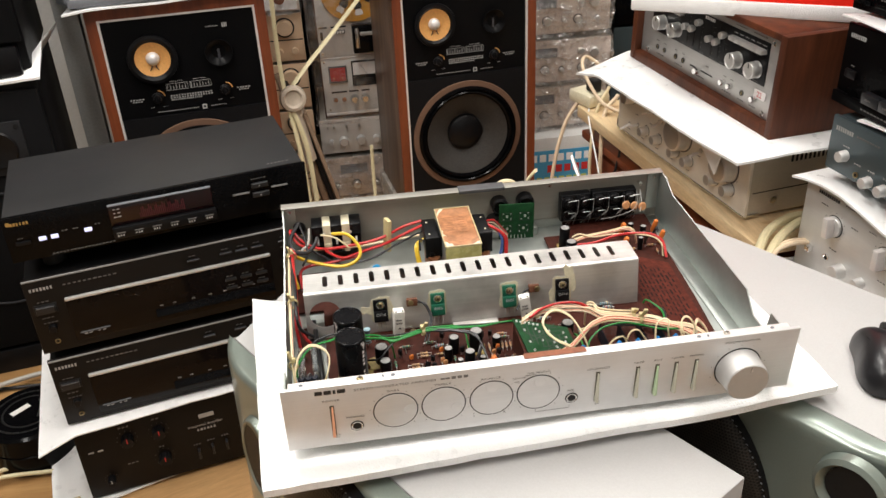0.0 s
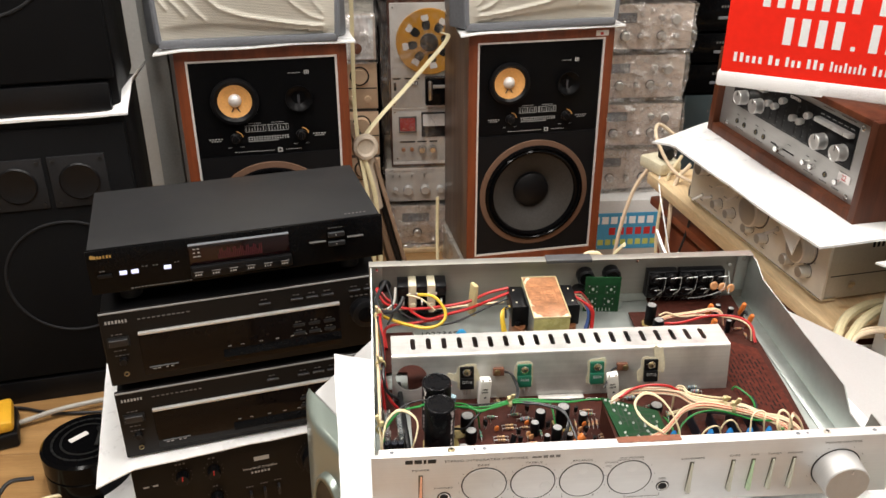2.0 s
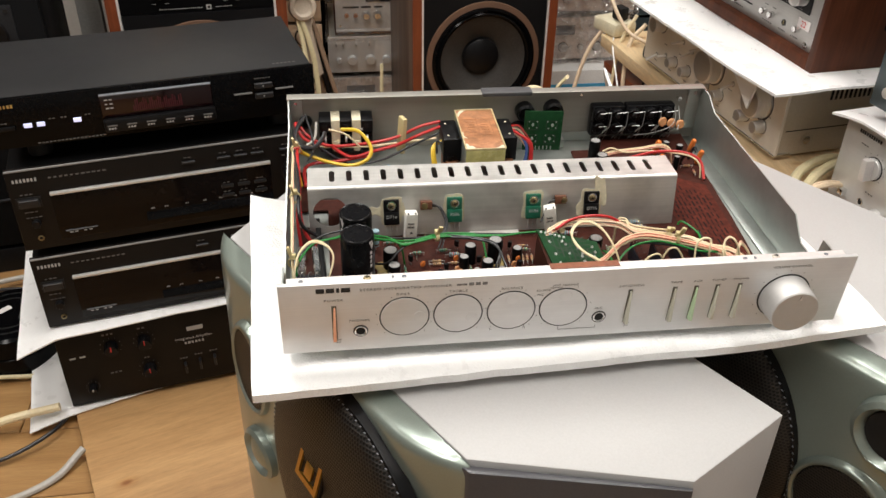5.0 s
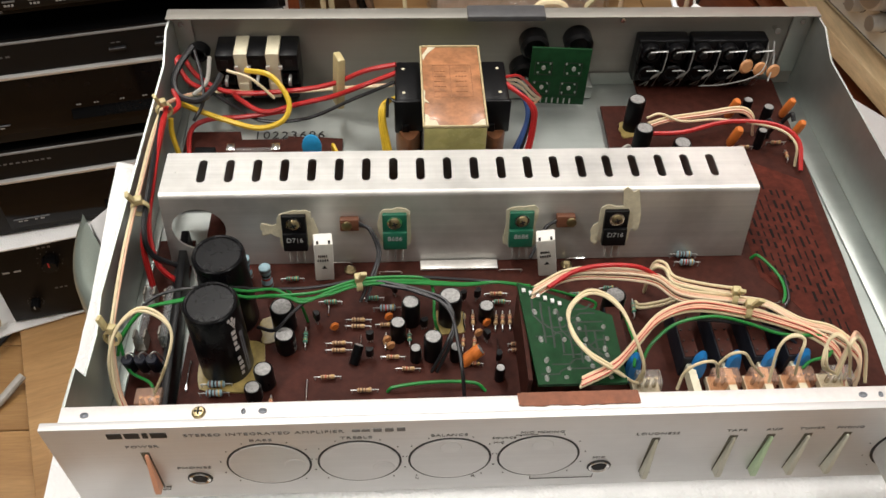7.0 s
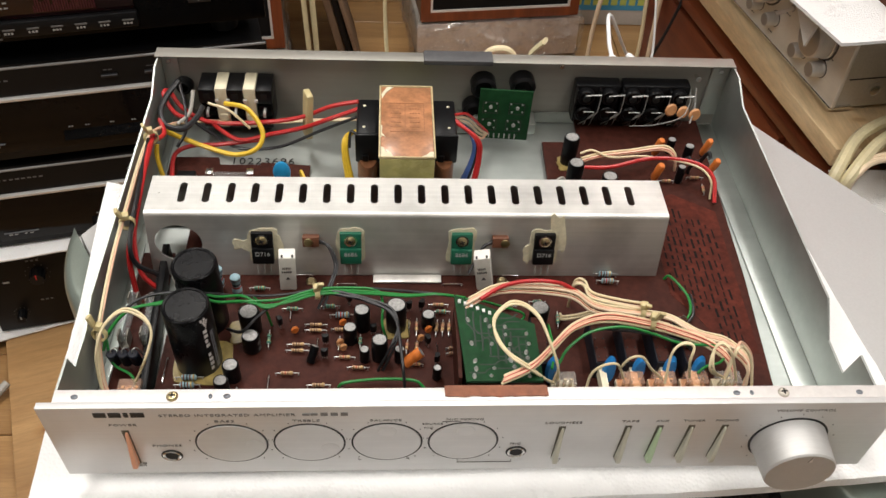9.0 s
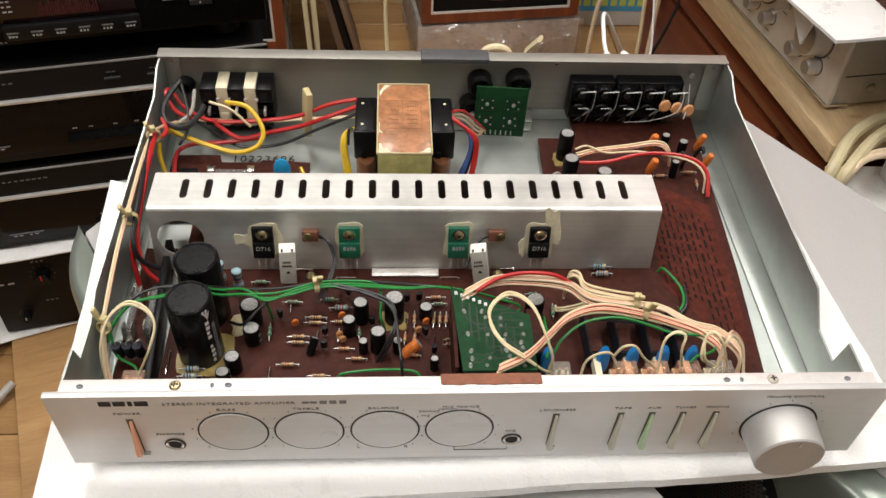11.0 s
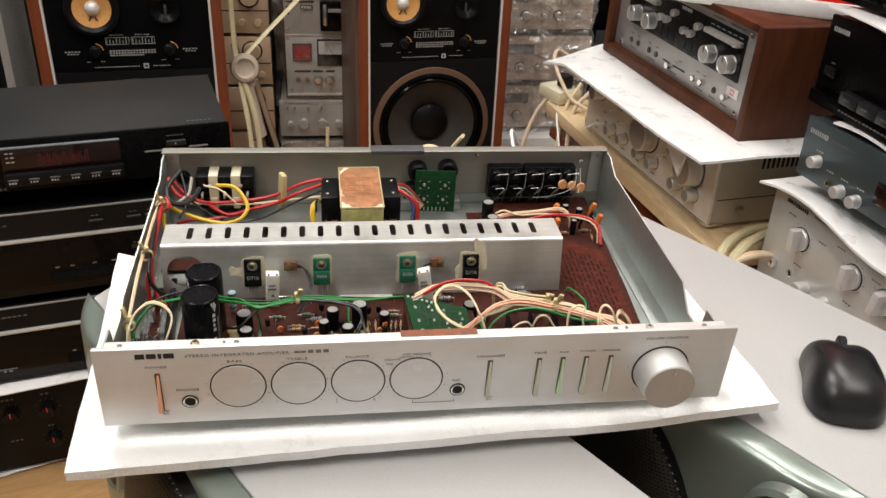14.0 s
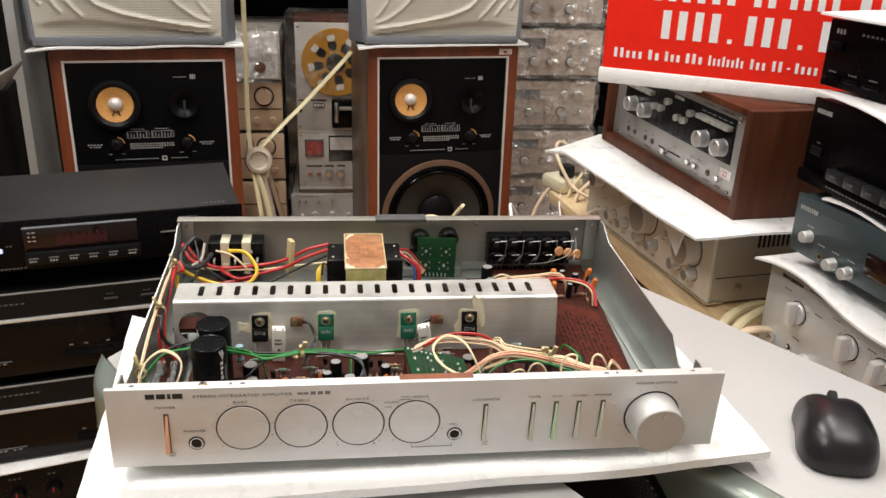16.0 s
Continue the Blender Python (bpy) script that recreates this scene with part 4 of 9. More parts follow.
# top unit, slim with a red display
eq = gear("digital_equaliser", 0.443, 0.072, 0.232, stack_at(-0.1470), M["black_metal"], M["black_gloss"], "slim black digital equaliser with a faint red display", "equaliser", "stack of black units", feet=0.030)
EZ = 0.147
part("lid", box(0.003, 0.440, 0.0072, 0.233, 0.1005, 0.1018, 0.0004), M["lid"], eq, "satin black steel lid, greyed for the light it catches")
printed(eq, 0.024, EZ - 0.0562, 0.026, 0.0046, 6, 2, M["ink_gold"], name="maker_mark")
part("maker_shape", lathe([(0.0032, 0), (0.0032, 0.0004), (0, 0.0004)], 12), M["ink_gold"], eq, m=at(0.0085, 0, EZ - 0.0550, 90))
part("window", box(0.144, 0.294, -0.003, 0.0, EZ - 0.088, EZ - 0.0545, 0.001), M["display_red"], eq, "dark red display window")
part("window_edge", box(0.144, 0.294, -0.0062, 0.0, EZ - 0.0550, EZ - 0.0532, 0.0005), M["grey_frame"], eq)
for i in range(24):
    part("red_segment", box(0.186 + 0.0028 * i, 0.1878 + 0.0028 * i, -0.0034, -0.0029, EZ - 0.082, EZ - 0.074 + 0.010 * abs(math.sin(i * 0.9))), M["red_bars"], eq)
for i in range(3):
    printed(eq, 0.156, EZ - 0.0615 - 0.0062 * i, 0.012, 0.0019, 2, i, M["ink_white"], y=-0.0033)
part("ledge", box(0.1435, 0.296, -0.010, 0.0, EZ - 0.108, EZ - 0.0885, 0.003), M["black_plastic"], eq, "rounded button ledge")
for i in range(6):
    button(eq, 0.1545 + 0.026 * i, EZ - 0.0975, 0.013, 0.0022, M["ink_grey"], 0.0108)
    printed(eq, 0.1545 + 0.026 * i, EZ - 0.1015, 0.011, 0.0024, 3, i, M["ink_white"], y=-0.0104)
for i, bx in enumerate((0.048, 0.0645, 0.111)):
    part("lit_button", box(-0.0052, 0.0052, -0.002, 0, -0.0032, 0.0032, 0.0006), M["white_led"], eq, "white glowing button", at(bx, 0, EZ - 0.0855))
for i, bx in enumerate((0.020, 0.080, 0.095, 0.126)):
    printed(eq, bx, EZ - 0.0795, 0.009, 0.0016, 2, i, M["ink_grey"])
button(eq, 0.022, EZ - 0.087, 0.02, 0.006, M["black_plastic"], 0.003, "power_button")
for bx, bz, bw in ((0.368, -0.067, 0.026), (0.368, -0.0825, 0.026), (0.338, -0.0765, 0.026), (0.398, -0.0745, 0.026)):
    up_down = bw > 0.025 and abs(bx - 0.368) < 0.001
    button(eq, bx, EZ + bz, bw, 0.008 if up_down else 0.0013, M["button_black"] if up_down else M["ink_grey"], 0.005)
for bz in (-0.067, -0.0825):
    printed(eq, 0.368, EZ + bz, 0.003, 0.0024, 1, 1, M["ink_white"], y=-0.0054)
    part("button_edge", box(0.356, 0.380, -0.0056, -0.0048, EZ + bz + 0.0034, EZ + bz + 0.0042), M["grey_frame"], eq)
printed(eq, 0.368, EZ - 0.0565, 0.024, 0.0016, 6, 6, M["ink_grey"])
printed(eq, 0.100, EZ - 0.113, 0.09, 0.0020, 18, 6, M["ink_grey"])
part("top_decal", bars(0.036, 0.003, 6, 4), M["ink_grey"], eq, m=at(0.405, 0.02, 0.1022, -90))

# ---- black tower loudspeakers, one on top of the other ----
TW = pose(-0.473, 1.107, FLOOR, 0, 0, 10)


def tower(m, h, drivers, label):
    t = thing("tower_speaker", m, label, "loudspeaker", "black tower loudspeakers")
    part("cabinet", box(-0.40, 0.004, 0.012, 0.33, 0.0, h, 0.004), M["black_metal"], t)
    part("plinth", box(-0.385, -0.012, -0.004, 0.31, -0.0, 0.055, 0.003), M["black_plastic"], t)
    part("grille_cloth", box(-0.395, 0.0, -0.004, 0.0115, 0.062, h - 0.012, 0.004), M["cloth"], t, "black grille cloth")
    for kind, x, z, r in drivers:
        if kind == "square":
            d = part("driver_plate", box(-r, r, -0.003, 0.003, -r, r, 0.002), M["dark_plate"], t, "square driver plate behind the cloth", at(x, -0.006, z))
            part("driver_cone", lathe([(r * 0.72, 0.003), (r * 0.66, 0.006), (r * 0.3, 0.002), (0, 0.004)], 28, False), M["black_plastic"], d, m=at(0, -0.002, 0, 90))
            for sx in (-1, 1):
                for sz in (-1, 1):
                    part("screw", cyl(0.004, 0, 0.002, 10), M["rubber"], d, m=at(sx * r * 0.82, -0.003, sz * r * 0.82, 90))
        else:
            part("woofer_ring", lathe([(r, 0), (r * 0.985, 0.003), (r * 0.965, 0.003), (r * 0.95, 0)], 56, False), M["dark_plate"], t, "faint woofer ring behind the cloth", at(x, -0.0045, z, 90))
    return t


tower(TW, 0.622, (("square", -0.212, 0.502, 0.052), ("square", -0.098, 0.502, 0.053), ("ring", -0.150, 0.292, 0.128)), "black tower loudspeaker with cloth grille on the floor")
tower(TW @ pose(-0.003, 0, 0.637), 0.66, (("ring", -0.2, 0.32, 0.14),), "black tower loudspeaker standing on another one")
solid("foam_sheet", sheet([(-0.42, -0.014), (0.012, -0.014), (0.045, 0.20), (-0.42, 0.30)], 0, 0.012, seed=5, lift=lambda u, v: 0.05 * max(0, u - 0.9) / 0.1 * min(1, 3 * v)), M["foam"],
      "white foam sheet between two tower loudspeakers", "foam sheet", TW @ pose(0, 0, 0.623), "foam sheets")

# ---- two wooden bookshelf loudspeakers ----
SH = 0.592


def wood_speaker(m, tag, dz, mx, mz, ms):
    w, d = 0.352, 0.28
    s = thing("wooden_speaker", m, "reddish wood loudspeaker with black baffle and orange midrange cone", "loudspeaker", "wooden loudspeakers")
    part("cabinet", box(0.002, w - 0.002, 0.055, d, 0.0, SH - 0.001, 0.002), M["sidewood"], s, "")
    part("cabinet_rim", ring_plate(rect(0.002, w - 0.002, 0.001, SH - 0.001), rect(0.018, w - 0.018, 0.018, SH - 0.018), 0.0121, 0.0555), M["sidewood"], s, "grey-brown veneered sides")
    part("front_frame", ring_plate(rect(0, w, 0, SH), rect(0.021, w - 0.021, 0.021, SH - 0.021), 0.0, 0.0118), M["teak"], s, "reddish wood front frame")
    part("metal_trim", ring_plate(rect(0.021, w - 0.021, 0.021, SH - 0.021), rect(0.0255, w - 0.0255, 0.0255, SH - 0.0255), 0.0005, 0.011), M["lip"], s, "thin silver trim")
    wx, wz = 0.173, 0.197 + dz
    part("baffle", box(0.0255, w - 0.0255, 0.006, 0.0118, 0.3545 + dz, SH - 0.0255), M["baffle"], s, "black baffle with small white print")
    part("lower_plate", hole_plate(0.0265, w - 0.0265, 0.0265, 0.3535 + dz, circle(wx, wz, 0.124, 48), 0.003, 0.0118), M["woofer_plate"], s, "charcoal woofer plate")
    part("woofer_surround", lathe([(0.141, 0), (0.140, 0.003), (0.128, 0.004), (0.125, 0.002)], 56, False), M["cone_edge"], s, "tan cloth surround", at(wx, 0.003, wz, 90))
    part("woofer_gasket", lathe([(0.128, 0.002), (0.1255, 0.0075), (0.120, 0.0085), (0.1165, 0.004), (0.112, 0.0075), (0.1075, 0.006), (0.105, 0.0)], 56, False), M["black_gloss"], s, "", at(wx, 0.003, wz, 90))
    part("woofer_cone", lathe([(0.110, 0.001), (0.104, -0.001), (0.045, -0.028), (0.043, -0.03)], 56, False), M["cone"], s, "dark grey paper cone", at(wx, 0.003, wz, 90))
    part("dust_cap", lathe([(0.046, -0.03), (0.044, -0.02), (0.03, -0.011), (0.012, -0.008), (0, -0.0075)], 40, False), M["black_plastic"], s, "black domed dust cap", at(wx, 0.003, wz, 90))
    part("midrange_ring", lathe([(0.0505, 0), (0.0495, 0.005), (0.043, 0.006), (ms - 0.0005, 0.001)], 40, False), M["black_plastic"], s, "", at(mx, -0.0035, mz, 90))
    part("midrange_cone", lathe([(ms, 0.001), (ms - 0.003, 0.0005), (0.016, -0.006), (0.0, -0.008)], 40, False), M["cone_tan"], s, "orange paper midrange cone", at(mx, -0.0035, mz, 90))
    part("midrange_dome", lathe([(0.0145, -0.008), (0.013, -0.001), (0.008, 0.004), (0, 0.006)], 28, False), M["lip"], s, "bright metal dome", at(mx, -0.0035, mz, 90))
    for sx in (-1, 1):
        part("lead_wire", tube([(mx + sx * 0.004, 0.0, mz - 0.014), (mx + sx * 0.006, -0.001, mz - 0.02), (mx + sx * 0.011, 0.001, mz - 0.026)], 0.0012), M["w_black"], s)
    tx, tz = 0.245, 0.4765 + dz
    part("tweeter_horn", lathe([(0.0285, 0), (0.028, 0.002), (0.0245, 0.001), (0.007, -0.016), (0, -0.017)], 36, False), M["baffle"], s, "small black horn tweeter", at(tx, -0.003, tz, 90))
    part("tweeter_vane", box(-0.0025, 0.0025, -0.001, 0.016, -0.018, 0.006, 0.001), M["charcoal"], s, m=at(tx, 0.006, tz))
    printed(s, 0.240, 0.5305 + dz, 0.026, 0.0019, 9, 3, M["ink_white"], y=0.0055)
    part("model_mark", bars(0.012, 0.009, 3, 2, 0.2), M["ink_white"], s, m=at(0.2660, 0.0055, 0.531 + dz))
    for kx in (0.105, 0.245):
        k = part("level_knob", lathe([(0.0115, 0), (0.0115, 0.004), (0.008, 0.006), (0.007, 0.012), (0, 0.013)], 20), M["black_plastic"], s, "", at(kx, 0.006, 0.394 + dz, 90))
        part("knob_blade", box(-0.0022, 0.0022, -0.009, 0.009, 0.004, 0.014, 0.001), M["black_plastic"], k)
        part("level_arc", tube([(kx + 0.016 * math.sin(a), 0.0055, 0.394 + dz + 0.016 * math.cos(a)) for a in (0.2, 0.6, 1.0, 1.4)], 0.0012, 5), M["cone_tan"], s, "orange level arc")
        printed(s, kx + (-0.04 if kx < 0.17 else 0.04), 0.3945 + dz, 0.03, 0.0025, 5, 3, M["ink_white"], y=0.0055)
        printed(s, kx + (-0.04 if kx < 0.17 else 0.04), 0.390 + dz, 0.022, 0.002, 4, 5, M["ink_white"], y=0.0055)
        printed(s, kx - 0.013, 0.374 + dz, 0.009, 0.0012, 3, 3, M["ink_white"], y=0.0055)
        printed(s, kx + 0.013, 0.374 + dz, 0.009, 0.0012, 3, 4, M["ink_white"], y=0.0055)
    for gx in (0.1487, 0.197):
        part("curve_chart", ring_plate(rect(gx - 0.022, gx + 0.022, 0.407 + dz, 0.421 + dz), rect(gx - 0.0215, gx + 0.0215, 0.4075 + dz, 0.4205 + dz), 0.0045, 0.0058), M["ink_white"], s)
        for i in range(7):
            part("chart_line", box(gx - 0.020 + 0.006 * i, gx - 0.0188 + 0.006 * i, 0.0045, 0.0058, 0.409 + dz, 0.419 + dz - 0.002 * (i % 3)), M["ink_white"], s)
        printed(s, gx, 0.4255 + dz, 0.028, 0.0012, 7, 2, M["ink_white"], y=0.0055)
    for i in range(3):
        printed(s, 0.176 - (0.012 if i == 2 else 0), 0.3945 + dz - 0.0045 * i, 0.088 if i < 2 else 0.064, 0.0026, 16, i, M["ink_white"], y=0.0055)
    printed(s, 0.143, 0.3625 + dz, 0.085, 0.0017, 21, 6, M["ink_white"], y=0.0055)
    printed(s, 0.2275, 0.3625 + dz, 0.034, 0.0017, 9, 7, M["ink_white"], y=0.0055)
    part("maker_shape", ring_plate(rect(0.192, 0.202, 0.3578 + dz, 0.3678 + dz), rect(0.1945, 0.1995, 0.3603 + dz, 0.3653 + dz), 0.0045, 0.0056), M["ink_white"], s)
    if tag:
        part("price_tag", box(0.306, 0.337, -0.0008, 0.0, SH - 0.0175, SH - 0.005), M["tag_paper"], s, "white price sticker with a red mark")
        part("tag_mark", box(0.317, 0.324, -0.0014, -0.0006, SH - 0.015, SH - 0.009), M["tag_red"], s)
    return s


WS2 = pose(0.236, 1.408, -0.512, 0, 0, 7)
WS1 = pose(-0.389, 1.228, -0.496, 0, 0, 7)
wood_speaker(WS1, False, 0.005, 0.112, 0.4835, 0.0360)
wood_speaker(WS2, True, -0.011, 0.0985, 0.4735, 0.0378)

# grey mesh loudspeakers on top, on white foam
SWEEPS = (
    (((0.10, 0.16), (0.20, 0.11), (0.345, 0.060), (0.47, 0.043), (0.65, 0.030), (0.78, 0.022), (0.92, 0.016)), 0.0042, 0.0042),
    (((0.60, 0.13), (0.70, 0.085), (0.77, 0.059), (0.85, 0.038), (0.92, 0.029)), 0.0032, 0.0034),
    (((0.80, 0.11), (0.885, 0.060), (0.925, 0.043)), 0.0026, 0.0030),
    (((0.07, 0.085), (0.133, 0.059), (0.16, 0.046)), 0.0026, 0.0040),
    (((0.14, 0.088), (0.21, 0.060), (0.265, 0.038)), 0.0028, 0.0042),
    (((0.02, 0.083), (0.06, 0.060)), 0.0026, 0.0036),
)


def y_flat(u, z):
    return -0.008 - 0.014 * math.sin(math.pi * u) * math.sin(math.pi * min(1, z / 0.27))


for k, (ws, w0) in enumerate(((WS1, -0.048), (WS2, -0.038))):
    solid("foam_sheet", sheet([(w0 + 0.012, -0.03), (0.37, -0.018), (0.36, 0.26), (0.0, 0.27)], 0, 0.009, seed=6 + k, lift=lambda u, v: -0.006 * max(0, 0.12 - u) / 0.12), M["foam"],
          "white foam sheet under a grey loudspeaker", "foam sheet", ws @ pose(0, 0, SH + 0.002), "foam sheets")
    g = thing("stage_speaker", ws @ pose(w0, -0.012, SH + 0.011), "grey loudspeaker with a bulging silver metal mesh front", "loudspeaker", "grey mesh loudspeakers")
    part("cabinet", prism([(0.0, 0.05), (0.03, 0.012), (0.375, 0.012), (0.405, 0.05), (0.37, 0.27), (0.035, 0.27)], 0.0, 0.34, 0.004), M["grey_frame"], g, "blue-grey plastic cabinet")
    part("lower_rim", box(0.026, 0.382, -0.010, 0.012, 0.0, 0.017, 0.004), M["grey_frame"], g)
    bm = bmesh.new()
    nx, nz = 100, 90
    vs = []
    for j in range(nz + 1):
        rowv = []
        for i in range(nx + 1):
            u, z = i / nx, 0.32 * j / nz
            x = u if k == 0 else 1 - u
            y = y_flat(u, z)
            floor_z = 0.012 + 0.014 * math.exp(-((x - 0.26) / 0.30) ** 2)
            y += 0.007 / (1 + math.exp((z - floor_z) / 0.0022)) * min(1, 8 * min(u, 1 - u))
            for curve, wide, tall_ in SWEEPS:
                for (x0, z0), (x1, z1) in zip(curve, curve[1:]):
                    ex, ez = (x1 - x0) * 0.352, z1 - z0
                    f_ = max(0.0, min(1.0, ((x - x0) * 0.352 * ex + (z - z0) * ez) / (ex * ex + ez * ez)))
                    q_ = math.hypot((x - x0) * 0.352 - f_ * ex, z - z0 - f_ * ez)
                    if q_ < 3 * wide:
                        y = min(y, y_flat(u, z) - tall_ * math.exp(-(q_ / wide) ** 2))
            rowv.append(bm.verts.new((0.028 + 0.352 * u, y, 0.017 + z)))
        vs.append(rowv)
    for a, b in zip(vs, vs[1:]):
        for i in range(nx):
            bm.faces.new((a[i], a[i + 1], b[i + 1], b[i]))
    part("mesh_front", bm, M["grey_mesh"], g, "pressed silver-grey metal mesh with raised sweeps")
    part("side_rim", tube([(0.028, -0.004, 0.012), (0.024, -0.004, 0.17), (0.028, -0.004, 0.338)], 0.007, 8), M["grey_frame"], g)
    part("side_rim", tube([(0.381, -0.004, 0.012), (0.386, -0.004, 0.17), (0.381, -0.004, 0.338)], 0.007, 8), M["grey_frame"], g)
# grey upright beside the first wooden loudspeaker
up = thing("grey_upright", pose(-0.445, 1.305, FLOOR, 0, 0, 7), "grey painted metal upright beside a wooden loudspeaker", "upright")
part("face_flange", box(-0.020, 0.026, 0, 0.003, 0, 1.02, 0.001), M["grey_post"], up)
part("side_web", box(-0.020, -0.017, 0.0032, 0.3, 0, 1.02, 0.001), M["grey_post"], up)
part("return_flange", box(0.023, 0.026, 0.0032, 0.04, 0, 1.02, 0.001), M["grey_post"], up)
part("base_foot", box(-0.03, 0.036, -0.004, 0.31, -0.0, 0.004, 0.001), M["grey_frame"], up)
# supports of the wooden loudspeakers


M["champ_panel"] = brushed("warm_silver_receiver_front", (0.84, 0.80, 0.725), 0.45, (4, 500, 500), 0.06, 0.05, metal=0.25)
M["wrapped_panel"] = brushed("warm_silver_panel", (0.74, 0.64, 0.565), 0.45, (4, 500, 500), 0.08, 0.05, metal=0.3)

def wrapped(m, w, h, d, seed, dense=False, knobs=True, label="silver amplifier packed in crumpled clear plastic wrap", group="wrapped amplifiers"):
    """A silver unit inside a loose, creased plastic bag."""
    rnd = random.Random(seed)
    g = thing("wrapped_amplifier", m, label, "wrapped amplifier", group)
    part("body", box(0.006, w - 0.006, 0.012, d, 0.008, h - 0.008, 0.002), M["champ_side"], g)
    part("front_panel", box(0.004, w - 0.004, 0.004, 0.0115, 0.008, h - 0.008, 0.0015), M["wrapped_panel"], g)
    if knobs:
        for i in range(5):
            kx = w * (0.12 + 0.18 * i + rnd.uniform(-0.02, 0.02))
            kr = 0.006 + 0.005 * (i % 2)
            part("knob", cyl(kr, 0, 0.014, 18, 0.0015), M["turned"], g, m=at(kx, 0.004, h * 0.33, 90))
            part("knob_gap", cyl(kr * 1.2, 0, 0.001, 18), M["ink_black"], g, m=at(kx, 0.0036, h * 0.33, 90))
        part("knob", cyl(0.0125, 0, 0.016, 24, 0.0015), M["turned"], g, m=at(w * 0.80, 0.004, h * 0.66, 90))
        part("knob", cyl(0.008, 0, 0.016, 24, 0.0015), M["turned"], g, m=at(w * 0.66, 0.004, h * 0.70, 90))
        part("dark_strip", box(w * 0.16, w * 0.42, 0.003, 0.006, h * 0.58, h * 0.78), M["grey_frame"], g)
    bm = box(0, w, -0.012, d + 0.01, 0.002, h - 0.001)
    bmesh.ops.subdivide_edges(bm, edges=list(bm.edges), cuts=19, use_grid_fill=True)
    for v in bm.verts:
        q = Vector(v.co) * 22 + Vector((seed * 5.1, 0, 0))
        amt = 0.010 if v.co.z > 0.004 else 0.001
        q2 = q * 2.7
        v.co += Vector((noise.noise(q), 1.2 * noise.noise(q + Vector((9, 0, 0))) + 1.1 * (0.6 - 2 * abs(noise.noise(q2))), noise.noise(q + Vector((0, 9, 0))) * 0.5)) * amt
    part("plastic_wrap", bm, M["wrap_dense"] if dense else M["wrap"], g, "creased clear plastic")
    return g


# supports under the wooden loudspeakers: wrapped units on the floor
wrapped(WS1 @ pose(0.0, 0.0, FLOOR + 0.496), 0.36, 0.123, 0.28, 41, knobs=False, label="unit packed in clear plastic under a wooden loudspeaker")
wrapped(WS2 @ pose(-0.01, 0.0, FLOOR + 0.512), 0.375, 0.107, 0.28, 42, knobs=False, label="unit packed in clear plastic under a wooden loudspeaker")

# ---- low ledge and shelves at the back ----
solid("ledge", box(-0.55, 1.75, 1.70, 2.28, FLOOR, FLOOR + 0.015, 0.002), M["bench"], "low pine ledge along the back wall", "ledge", kind="structure")
rack = thing("shelf_rack", pose(0, 0, FLOOR), "dark grey shelf rack along the back wall", "shelf rack")
part("back_panel", box(-0.6, 1.9, 2.24, 2.26, 0.016, 2.3), M["black_metal"], rack)
for zz in (0.835, 1.40):
    part("shelf", box(-0.6, 1.9, 1.82, 2.24, zz, zz + 0.02, 0.002), M["grey_post"], rack, "grey shelf board")
for xx in (-0.60, 0.62, 1.88):
    part("upright", box(xx - 0.02, xx + 0.02, 2.18, 2.24, 0.016, 2.3, 0.002), M["grey_frame"], rack)

# reel tape deck and units in the gap between the wooden loudspeakers
LZ = FLOOR + 0.0155
wrapped(pose(0.035, 1.715, LZ), 0.30, 0.135, 0.3, 11, True)
sv = gear("silver_amplifier", 0.32, 0.100, 0.30, pose(0.038, 1.72, LZ + 0.137), M["champ_side"], M["deck_silver"], "small silver amplifier under the tape deck", "amplifier", feet=0.006)
for kx, kr in ((0.028, 0.007), (0.063, 0.013), (0.112, 0.013), (0.155, 0.010)):
    knob(sv, kx, 0.042, kr, 0.014, M["silver"])
for kx in (0.022, 0.04, 0.075, 0.11):
    button(sv, kx, 0.085, 0.005, 0.008, M["silver_dull"], 0.005)
printed(sv, 0.05, 0.098, 0.05, 0.003, 8, 1, M["ink_grey"])
dk = thing("reel_tape_deck", pose(0.058, 1.72, LZ + 0.2435), "silver upright reel tape deck with an orange reel", "tape deck")
part("case", box(0.0, 0.34, 0.012, 0.2, 0.0, 0.462, 0.003), M["walnut"], dk, "dark wooden case")
part("front_plate", box(0.004, 0.336, 0.0, 0.0118, 0.1765, 0.455, 0.0015), M["deck_silver"], dk, "satin silver transport plate")
part("control_plate", box(0.004, 0.336, 0.0, 0.0118, 0.020, 0.1705, 0.0015), M["deck_silver"], dk, "satin silver control plate")
part("split_trim", box(0.004, 0.336, -0.0015, 0.0118, 0.1712, 0.1752, 0.0008), M["lip"], dk, "bright strip between the plates")
part("foot_trim", box(0.004, 0.336, -0.002, 0.0118, 0.0130, 0.0194, 0.001), M["lip"], dk, "bright bottom strip")
rl = part("reel", lathe([(0.0, 0.014), (0.018, 0.014), (0.019, 0.008), (0.086, 0.008), (0.0875, 0.006), (0.086, 0.002)], 48, False), M["reel"], dk, "orange tape reel", at(0.1065, 0, 0.356, 90))
